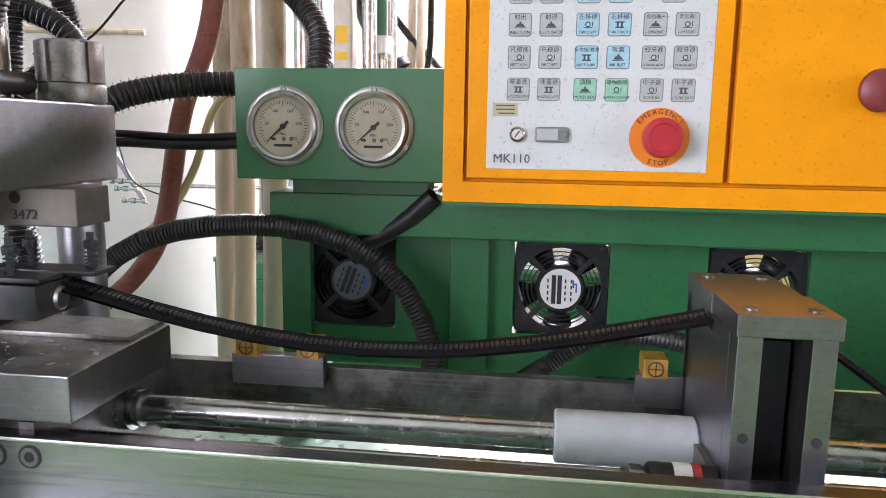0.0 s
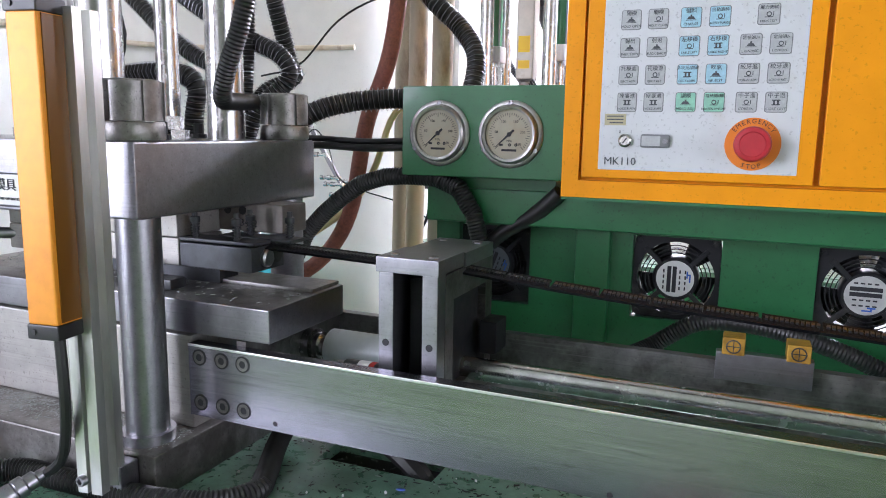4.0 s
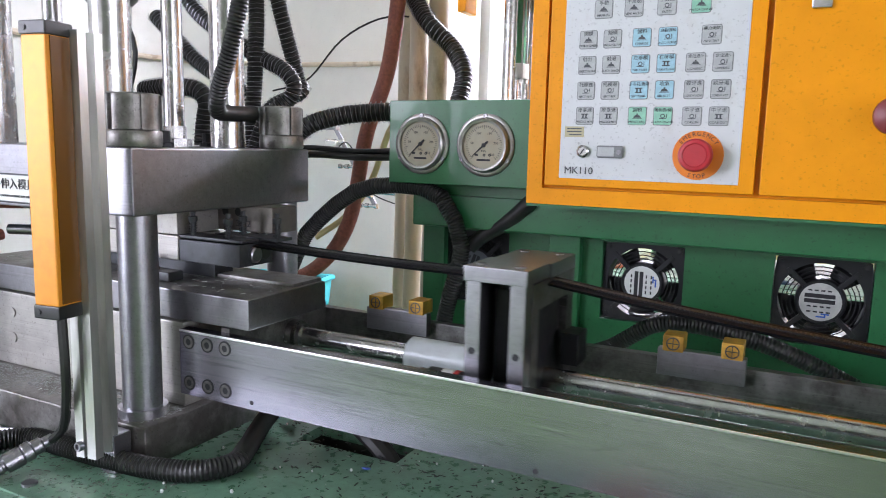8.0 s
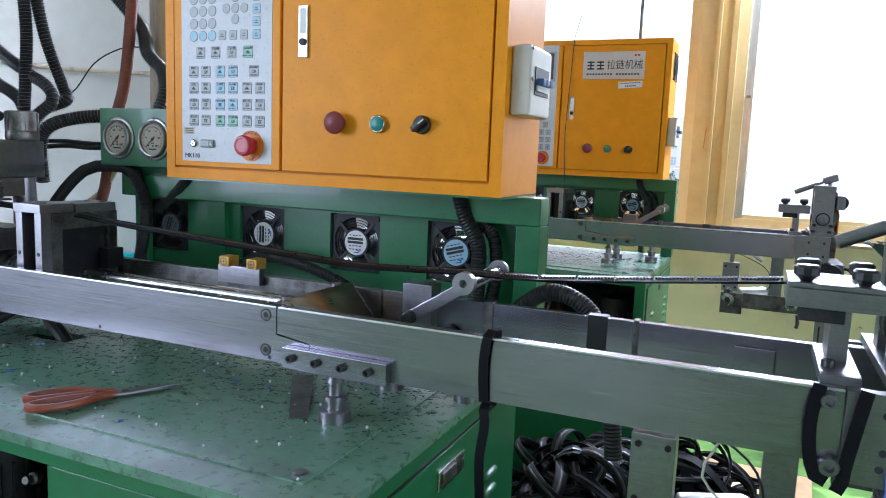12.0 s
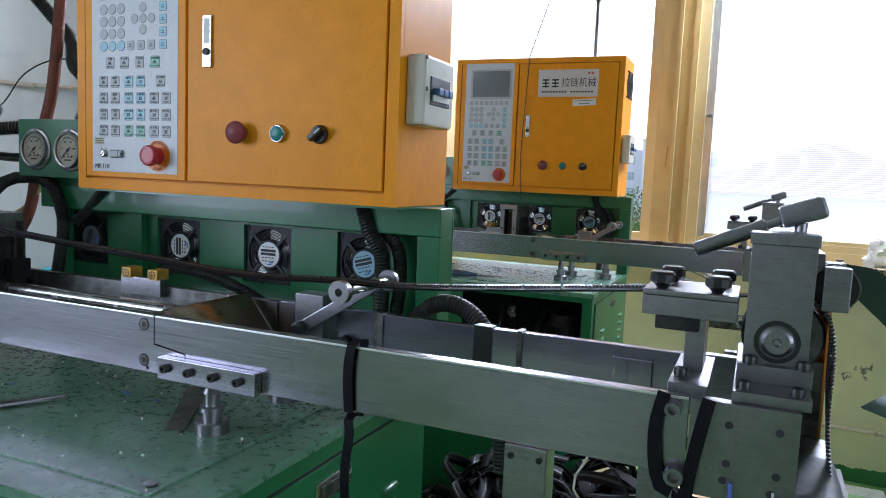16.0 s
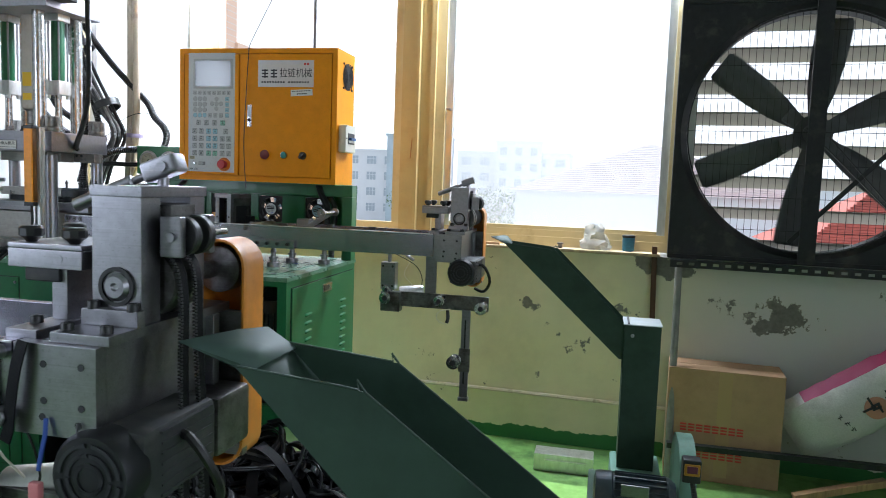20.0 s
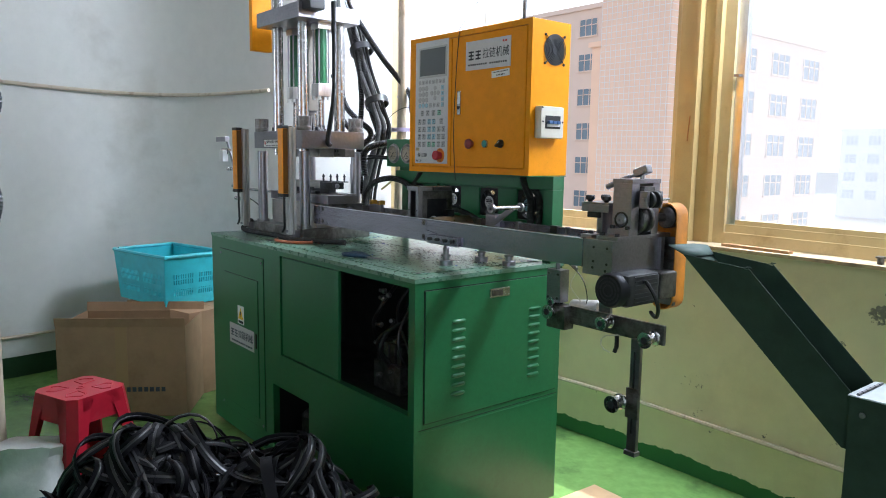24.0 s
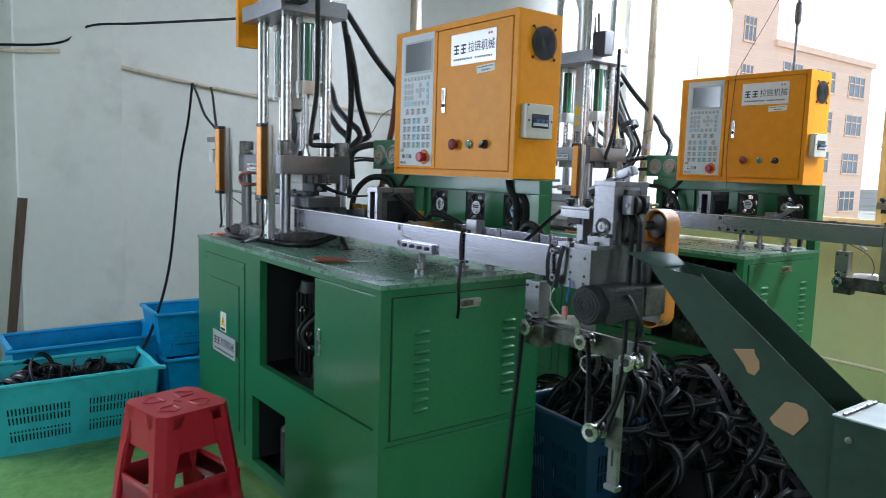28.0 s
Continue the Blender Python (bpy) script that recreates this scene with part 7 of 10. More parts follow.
    part("wheel_axle", cyl((1.305, 0.598, 1.287), (1.305, 0.715, 1.287), 0.004, n=10), CHROME, root)
    # the cam lever on top
    t = about(1.275, 0.63, 1.385, 0, 22, 0)
    part("lever_grip", cyl((1.150, 0.612, 1.318), (1.228, 0.622, 1.352), 0.009, n=16, bevel=0.002), STEEL, root)
    part("lever_stem", cyl((1.228, 0.622, 1.352), (1.252, 0.625, 1.363), 0.005, n=12), STEEL, root)
    bm = box(1.240, 1.291, 0.615, 0.645, 1.357, 1.383, bevel=0.005, turn=about(1.265, 0.63, 1.37, 0, -20, 0))
    lathe(bm, (1.272, 0.615, 1.372), (0, -1, 0), [(0.007, 0), (0.007, 0.002)], n=14)
    part("cam_block", bm, STEEL, root)
    part("cam_post", cyl((1.265, 0.63, 1.345), (1.265, 0.63, 1.362), 0.007, n=12), STEEL, root)
    # the tape clamp in front of the wheels
    bm = box(1.10, 1.205, 0.555, 0.66, 1.243, 1.266, bevel=0.001)
    lathe(bm, (1.172, 0.555, 1.255), (0, -1, 0), [(0.0065, 0), (0.0065, 0.0006)], n=14)
    c = part("clamp_body", bm, STEEL, root)
    part("clamp_lid", box(1.10, 1.205, 0.555, 0.66, 1.2665, 1.273, bevel=0.001), STEEL, c)
    for x, y in ((1.12, 0.572), (1.182, 0.572), (1.125, 0.64), (1.185, 0.64)):
        bm = lathe(bmesh.new(), (x, y, 1.273), (0, 0, 1), [(0.006, 0), (0.009, 0.004), (0.0145, 0.008), (0.0145, 0.017), (0.012, 0.020), (0.005, 0.0205)], n=10)
        part("star_knob", bm, BLACK, c)
    part("clamp_sensor", box(1.115, 1.165, 0.565, 0.585, 1.225, 1.242, bevel=0.002), IRON, c)
    part("clamp_post", box(1.150, 1.172, 0.57, 0.64, 1.178, 1.243, bevel=0.001), STEEL, root)
    part("clamp_foot", box(1.14, 1.182, 0.508, 0.66, 1.165, 1.178, bevel=0.001), STEEL, root)
    bm = bolt(bmesh.new(), (1.15, 0.545, 1.178), (0, 0, 1), 0.0075, 0.009)
    part("cap_screw", bm, BLACK, root)
    # belt guard, motor and its plate
    bm = bmesh.new()
    outer, inner = stadium(1.277, 1.105, 0.08, 0.335), stadium(1.277, 1.105, 0.073, 0.328)
    loops = [[bm.verts.new((px, y, pz)) for px, pz in o_] for o_, y in ((outer, 0.745), (outer, 0.805), (inner, 0.8), (inner, 0.745))]
    for k in range(4):
        a_, b_ = loops[k], loops[(k + 1) % 4]
        if k == 2:
            bm.faces.new(a_)
        for i in range(len(a_)):
            bm.faces.new((a_[i], a_[(i + 1) % len(a_)], b_[(i + 1) % len(a_)], b_[i]))
    bm.faces.new(loops[1])
    bmesh.ops.recalc_face_normals(bm, faces=bm.faces)
    part("belt_pulley", lathe(bmesh.new(), (1.265, 0.762, 1.226), (0, 1, 0), [(0.03, 0), (0.034, 0.002), (0.034, 0.03), (0.028, 0.032)], n=26), STEEL_DARK, root)
    part("belt_guard", bm, mat("guard_orange", (0.6, 0.22, 0.02), 0.42, 0, 0.1, 20, (0.3, 0.12, 0.02), 0.6, 8.0), root, "rounded orange belt guard")
    bm = holed(bmesh.new(), "y", 0.75, 0.764, (1.19, 1.315, 0.955, 1.168), [])
    part("motor_plate", bm, STEEL_DARK, root)
    bm = box(1.226, 1.33, 0.50, 0.66, 0.976, 1.076, bevel=0.018)
    m = part("motor", bm, mat("motor_grey", (0.05, 0.052, 0.055), 0.5, 0.4, 0.2, 40, (0.12, 0.11, 0.1), 0.6, 12.0), root, "dark grey gear motor with a slotted fan cover")
    for k in range(7):
        z = 0.989 + 0.0125 * k
        part("fin", box(1.2245, 1.3315, 0.53, 0.64, z, z + 0.003), bpy.data.materials["motor_grey"], m)
    bm = lathe(bmesh.new(), (1.278, 0.50, 1.026), (0, -1, 0), [(0.052, -0.01), (0.052, 0.018), (0.047, 0.026), (0.0, 0.027)], n=28)
    part("fan_cover", bm, IRON, m)
    bm = bmesh.new()
    for r, n_ in ((0.038, 4), (0.027, 4), (0.016, 4)):
        for k in range(n_):
            for i in range(7):
                a = math.radians(90 * k + 12 + 11 * i)
                bx(bm, 1.278 + r - 0.0022, 1.278 + r + 0.0022, 0.4718, 0.473, 1.026 - 0.004, 1.026 + 0.004, turn=about(1.278, 0, 1.026, 0, -math.degrees(a), 0))
    part("vent_pattern", bm, INK, m)
    part("gear_case", box(1.228, 1.328, 0.66, 0.749, 0.985, 1.068, bevel=0.008), STEEL_DARK, root)
    # the hanging arm with its guide rollers
    part("hanger_plate", box(1.095, 1.14, 0.668, 0.682, 0.885, 1.10, bevel=0.001), STEEL, root)
    part("guide_arm", box(0.965, 1.365, 0.635, 0.647, 0.855, 0.915, bevel=0.001), STEEL_DARK, root)
    part("arm_block", box(0.925, 1.005, 0.605, 0.652, 0.835, 0.915, bevel=0.002), STEEL_DARK, root)
    part("hanger_block", box(0.925, 0.985, 0.60, 0.645, 0.925, 1.035, bevel=0.002), STEEL, root)
    for x, z in ((0.935, 1.02), (0.975, 1.02), (0.935, 0.94), (0.975, 0.94)):
        part("cap_screw", bolt(bmesh.new(), (x, 0.60, z), (0, -1, 0), 0.0045, 0.004), BLACK, root)
    part("hanger_rod", cyl((0.955, 0.62, 1.03), (0.955, 0.62, 1.085), 0.008, n=12), STEEL, root)
    part("slide_bar", box(1.262, 1.296, 0.62, 0.634, 0.50, 0.86, bevel=0.001), STEEL, root)
    part("slide_slot", box(1.275, 1.281, 0.6185, 0.62, 0.56, 0.82), INK, root)
    part("slide_shoe", box(1.256, 1.302, 0.612, 0.622, 0.61, 0.705, bevel=0.002), STEEL_DARK, root)
    part("bar_end", box(1.258, 1.30, 0.612, 0.64, 0.49, 0.505, bevel=0.002), STEEL, root)
    for x, z, y0, r in ((0.952, 0.893, 0.575, 0.021), (1.175, 0.895, 0.575, 0.019), (1.345, 0.878, 0.565, 0.021), (1.245, 0.658, 0.555, 0.023), (0.952, 0.925, 0.59, 0.014)):
        bm = lathe(bmesh.new(), (x, y0, z), (0, 1, 0), [(r * 0.6, 0), (r * 1.15, 0.001), (r * 1.15, 0.006), (r, 0.008), (r * 0.85, 0.02), (r * 0.85, 0.03), (r, 0.042), (r * 1.1, 0.044), (r * 1.1, 0.05), (r * 0.4, 0.051), (r * 0.4, 0.07)], n=26)
        g = part("guide_roller", bm, CHROME, root)
        part("roller_screw", lathe(bmesh.new(), (x, y0, z), (0, -1, 0), [(r * 0.5, 0), (r * 0.5, 0.003), (r * 0.3, 0.002)], n=12), INK, g)
    bm = lathe(bmesh.new(), (0.99, 0.66, 0.905), (0.9, 0.2, 0.1), [(0.024, 0), (0.027, 0.004), (0.027, 0.09), (0.022, 0.1)], n=20)
    part("small_motor", bm, ALU, root)
    part("sensor_stalk", hose([(1.20, 0.63, 0.86), (1.205, 0.625, 0.82), (1.20, 0.62, 0.80)], 0.007, n=8), BLACK, root)
    part("sensor_cable", hose([(1.215, 0.62, 0.86), (1.17, 0.60, 0.85), (1.165, 0.60, 0.815), (1.195, 0.61, 0.80)], 0.0025, n=6), BEIGE, root)
    part("motor_cable", hose([(1.30, 0.60, 1.04), (1.35, 0.56, 1.05), (1.375, 0.58, 0.99), (1.345, 0.62, 0.94), (1.29, 0.66, 0.95)], 0.006, n=8), HOSE, root)
    for k, pts in enumerate(([(1.0, 0.64, 1.075), (1.04, 0.62, 1.045), (1.02, 0.61, 0.99), (1.06, 0.62, 0.94)], [(0.95, 0.63, 1.08), (1.07, 0.6, 1.03), (1.10, 0.6, 0.97), (1.08, 0.62, 0.93)], [(1.03, 0.6, 1.07), (1.075, 0.585, 1.045)])):
        part("thin_wire", hose(pts, 0.0018 if k < 2 else 0.006, n=6), BEIGE if k == 0 else BLACK if k == 1 else STEEL, root)
    return root


TAKE1 = take_up()
shifted(TAKE1)


STRAND_TEETH = mat("grey_zip_teeth", (0.035, 0.035, 0.038), 0.35, 0, 0.2, 200)


def zip_strap(name, runs, label, w=0.026, flat=(0, 1, 0), teeth=False):
    bm = bmesh.new()
    for r in runs:
        ribbon(bm, r, w, 0.0022, flat, step=0.015)
    root = single(name, bm, TAPE, runs[0][0], label, "zip tape")
    if teeth:
        # the moulded teeth along the tape's edge
        bm = bmesh.new()
        side = Vector(flat) * (w / 2 + 0.001)
        for r in runs:
            for p in glide(r, 0.0045):
                q = p - side
                bx(bm, q.x - 0.0022, q.x + 0.0022, q.y - 0.0024, q.y + 0.0024, q.z - 0.0013, q.z + 0.0013)
        tagged(part("zip_teeth", bm, STRAND_TEETH, root, "row of grey plastic teeth"), kind="stuff")
    return root


# finished tape over the wheels and down through the guide rollers
zip_strap("hanging_zip_tape", [[(1.10, 0.607, 1.2645), (1.2, 0.607, 1.268), (1.25, 0.608, 1.274), (1.292, 0.609, 1.262), (1.308, 0.609, 1.22), (1.31, 0.607, 1.12), (1.325, 0.585, 1.0), (1.335, 0.57, 0.88), (1.31, 0.575, 0.76), (1.265, 0.575, 0.683), (1.245, 0.575, 0.634)],
                               [(1.245, 0.575, 0.634), (1.222, 0.575, 0.668), (1.215, 0.58, 0.76), (1.20, 0.588, 0.87), (1.175, 0.59, 0.916), (1.06, 0.592, 0.915), (0.96, 0.592, 0.917), (0.932, 0.592, 0.89), (0.925, 0.59, 0.80), (0.915, 0.58, 0.6), (0.90, 0.57, 0.35), (0.875, 0.56, 0.02)]], "black zip tape running down over the guide rollers", 0.016, teeth=True)
zip_strap("hanging_zip_tape", [[(1.285, 0.641, 1.272), (1.306, 0.641, 1.24), (1.31, 0.641, 1.15), (1.325, 0.63, 1.0), (1.33, 0.622, 0.9), (1.318, 0.60, 0.80), (1.268, 0.598, 0.655)]], "second black zip tape strand beside the wheel", 0.016, teeth=True)
# straps knotted round the rail
zip_strap("tied_strap", [[(0.745, 0.486, 1.08), (0.743, 0.484, 1.13), (0.747, 0.486, 1.171), (0.75, 0.50, 1.176), (0.752, 0.511, 1.168), (0.75, 0.511, 1.08), (0.748, 0.50, 1.074), (0.745, 0.486, 1.076), (0.75, 0.481, 1.05), (0.745, 0.480, 1.0), (0.748, 0.481, 0.93), (0.743, 0.48, 0.885)]], "black strap knotted round the rail, its end hanging", 0.013, (1, 0, 0))
zip_strap("tied_strap", [[(1.14, 0.484, 1.172), (1.133, 0.479, 1.13), (1.138, 0.478, 1.08), (1.15, 0.477, 1.063), (1.165, 0.479, 1.075)], [(1.186, 0.484, 1.171), (1.18, 0.479, 1.14), (1.172, 0.478, 1.09), (1.168, 0.478, 1.058), (1.155, 0.478, 1.052)]], "black strap looped on the rail's end bolts", 0.014, (1, 0, 0.1))
for at_, r_, h_ in (((1.15, 0.49, 1.155), 0.009, 0.014), ((1.156, 0.49, 1.082), 0.011, 0.016)):
    single("strap_bolt", bolt(bmesh.new(), at_, (0, -1, 0), r_, h_), STEEL, at_, "steel cap screw holding the strap on the rail", "bolt")
bm = tube(bmesh.new(), [(1.213, 0.486, 1.084), (1.214, 0.482, 1.06), (1.21, 0.48, 1.04), (1.205, 0.48, 1.012)], 0.0025, n=6)
single("blue_cord", bm, BLUE_BIT, (1.213, 0.486, 1.06), "blue cord knotted through the end plate", "cord")
bm = box(1.197, 1.212, 0.474, 0.484, 0.982, 1.012, bevel=0.003)
single("pink_tag", bm, mat("pink_tag", (0.6, 0.2, 0.22), 0.4), (1.205, 0.48, 0.982), "small pink slider tag on a cord", "tag")


bm = tube(bmesh.new(), [(1.254, 0.486, 1.082), (1.256, 0.481, 1.05), (1.262, 0.478, 1.02), (1.258, 0.476, 0.985)], 0.0014, n=6)
single("knotted_string", bm, STEEL, (1.254, 0.484, 1.06), "thin grey string knotted through the end plate", "string")
bm = prism(bmesh.new(), stadium(1.257, 0.962, 0.014, 0.04), "y", 0.473, 0.476)
single("slider_pull", bm, CHROME, (1.257, 0.475, 0.945), "silver zip slider pull hanging on a cord", "slider pull")


# ---- the chutes ----
# paler copy of the chute green: the lip's window sheen put into colour
LIT_LIP_SHEET = mat("lit_lip_sheet", (0.06, 0.10, 0.085), 0.55, 0.0, 0.15, 20, spec=0.35)
BRIGHT_LID = mat("bright_lid", (0.46, 0.51, 0.52), 0.34, 0.4, 0.1, 20)
SWITCH_AMBER = mat("switch_amber", (0.4, 0.2, 0.02), 0.4)
SWITCH_VIOLET = mat("switch_violet", (0.1, 0.02, 0.05), 0.3)


def chute(side, tip):
    root = thing("tape_chute", (1.95, 0.63, 0), "dark green sheet-metal chute on a motor stand", "chute", "chutes")
    y0, y1 = 0.568, 0.702
    (xa, za), (xb, zb), (xe, zl) = side[0], side[1], side[-1]
    for y, lab in ((y0, 1), (y1, 0)):
        part("side_sheet", prism(bmesh.new(), side, "y", y - 0.001, y + 0.001), GREEN_DARK, root)
        bm = hose([(xa, y, za + 0.001), (xb - 0.001, y, zb + 0.001), (xb + 0.004, y, zb - 0.003), (1.885, y, 0.906)], 0.0016, n=6, step=0.03)
        part("rolled_edge", bm, GREEN_DARK, root)
    bm = bmesh.new()
    rows = [[bm.verts.new(p) for p in r] for r in (((tip, y0 + 0.004, za + 0.021), (tip + 0.036, 0.645, za + 0.024), (tip + 0.049, y1 - 0.004, za + 0.018)), ((xa, y0, za), (xa, 0.64, za), (xa, y1, za)), ((xe, y0, zl + 0.002), (xe, 0.64, zl + 0.002), (xe, y1, zl + 0.002)))]
    for a, b in zip(rows, rows[1:]):
        for i in range(2):
            bm.faces.new((a[i], a[i + 1], b[i + 1], b[i]))
    o = part("slide_sheet", bm, GREEN_DARK, root, smooth=4)
    o.modifiers.new("thick", "SOLIDIFY").thickness = 0.0015
    bm = bmesh.new()
    v = [bm.verts.new(p) for p in ((tip - 0.002, y0 + 0.003, za + 0.0225), (tip + 0.036, 0.645, za + 0.0255), (tip + 0.049, y1 - 0.003, za + 0.0195), (xa + 0.015, y1, za - 0.006), (xa + 0.015, y0, za - 0.006))]
    bm.faces.new(v)
    o = part("lip", bm, LIT_LIP_SHEET, root, "bent lip with its sheen in a paler green", smooth=4)
    o.modifiers.new("thick", "SOLIDIFY").thickness = 0.001
    for b_ in ((1.885, 2.02, 0.555, 0.557, 0.33, 0.905), (1.885, 2.02, 0.713, 0.715, 0.33, 0.905), (2.018, 2.02, 0.557, 0.713, 0.33, 0.905), (1.885, 1.887, 0.557, 0.713, 0.33, 0.70)):
        part("shaft_sheet", box(*b_), GREEN_DARK, root)
    part("lid", box(1.88, 2.024, 0.552, 0.718, 0.905, 0.909, bevel=0.001), BRIGHT_LID, root, "bright sheet lid with a hinge")
    bm = bmesh.new()
    for k in range(6):
        cy(bm, (1.90, 0.56 + 0.025 * k, 0.911), (1.90, 0.58 + 0.025 * k, 0.911), 0.004, n=8)
    part("hinge", bm, STEEL, root)
    bm = lathe(bmesh.new(), (1.915, 0.555, 0.865), (0, -1, 0), [(0.007, 0), (0.007, 0.003), (0.004, 0.004)], n=14)
    part("lid_screw", bm, STEEL, root)
    part("gear_housing", box(1.86, 2.05, 0.52, 0.74, 0.24, 0.345, bevel=0.01), MOTOR_GREEN, root)
    part("stand_plate", box(1.78, 2.2, 0.16, 0.78, 0.20, 0.24, bevel=0.004), GREEN_DARK, root)
    for x in (1.8, 2.18):
        for y in (0.19, 0.75):
            part("stand_leg", box(x - 0.02, x + 0.02, y - 0.02, y + 0.02, 0.0, 0.2), GREEN_DARK, root)
    bm = lathe(bmesh.new(), (1.80, 0.24, 0.37), (1, 0, 0), [(0.05, 0), (0.075, 0.006), (0.078, 0.02), (0.078, 0.06), (0.07, 0.065), (0.07, 0.24), (0.078, 0.245), (0.06, 0.27), (0.02, 0.275)], n=28)
    m = part("motor", bm, MOTOR, root, "dark blue-green finned electric motor")
    for k in range(20):
        part("fin", box(1.87, 2.04, 0.238, 0.242, 0.37 + 0.068, 0.37 + 0.08, turn=about(0, 0.24, 0.37, 18 * k, 0, 0)), MOTOR, m)
    part("terminal_plate", box(1.89, 1.98, 0.16, 0.168, 0.40, 0.44, bevel=0.002), STEEL, m)
    part("motor_foot", box(1.83, 2.06, 0.18, 0.30, 0.24, 0.3, bevel=0.004), MOTOR, m)
    bm = prism(bmesh.new(), stadium(0.42, 0.39, 0.34, 0.30), "x", 2.085, 2.14)
    part("belt_guard", bm, MOTOR_GREEN, root, "pale green rounded belt guard")
    s = part("switch_box", box(2.085, 2.145, 0.20, 0.25, 0.455, 0.535, bevel=0.006), BLACK, root)
    part("switch_plate", box(2.09, 2.14, 0.195, 0.20, 0.482, 0.522, bevel=0.003), SWITCH_AMBER, s)
    part("switch_rocker", box(2.098, 2.132, 0.191, 0.196, 0.492, 0.516, bevel=0.002), SWITCH_VIOLET, s)
    part("motor_cable", hose([(2.12, 0.22, 0.46), (2.13, 0.19, 0.38), (2.12, 0.17, 0.26), (2.2, 0.16, 0.2), (2.25, 0.2, 0.03)], 0.008, n=8, ridge=0.0015, pitch=0.008), HOSE, root)
    return root


CHUTE1 = chute([(1.41, 1.148), (1.566, 1.134), (1.885, 0.905), (1.885, 0.70), (1.87, 0.70)], 1.336)
CHUTE1.location = Vector((1.95, 0.63, 0)) + Vector((0.0, -0.015, -0.003))
CHUTE2 = chute([(1.41, 1.19), (1.606, 1.172), (1.885, 0.905), (1.885, 0.768), (1.87, 0.768)], 1.356)
CHUTE2.location = Vector((1.95, 0.63, 0)) + Vector((0.03, 2.045, -0.054))
# torn brown paper stuck on the nearer chute
for pts in ([(1.652, 0.986), (1.672, 0.99), (1.70, 0.996), (1.703, 0.985), (1.714, 0.972), (1.716, 0.955), (1.706, 0.938), (1.69, 0.941), (1.68, 0.958), (1.666, 0.972)], [(1.748, 0.854), (1.763, 0.876), (1.778, 0.899), (1.80, 0.902), (1.824, 0.895), (1.83, 0.873), (1.816, 0.852), (1.802, 0.833), (1.78, 0.837), (1.758, 0.843)]):
    bm = prism(bmesh.new(), pts, "y", 0.5495, 0.5515)
    single("torn_paper", bm, CARDBOARD, (pts[0][0], 0.551, pts[0][1]), "torn brown paper stuck on the green chute", "paper")


# ---- hoses, pipes and cables of the machines ----
def hose_thing(name, pts, r, material, label, ridge=0.0, pitch=0.009, wound=False, n=9):
    bm = hose(pts, r, n=n, ridge=ridge, pitch=pitch, step=0.02)
    o = single(name, bm, material, pts[0], label, "hose")
    if wound:
        c = part("wire_winding", coil(bmesh.new(), pts, r * 1.28, 0.00055, 0.0088), STEEL, o)
        c.matrix_parent_inverse = Matrix()
    return o


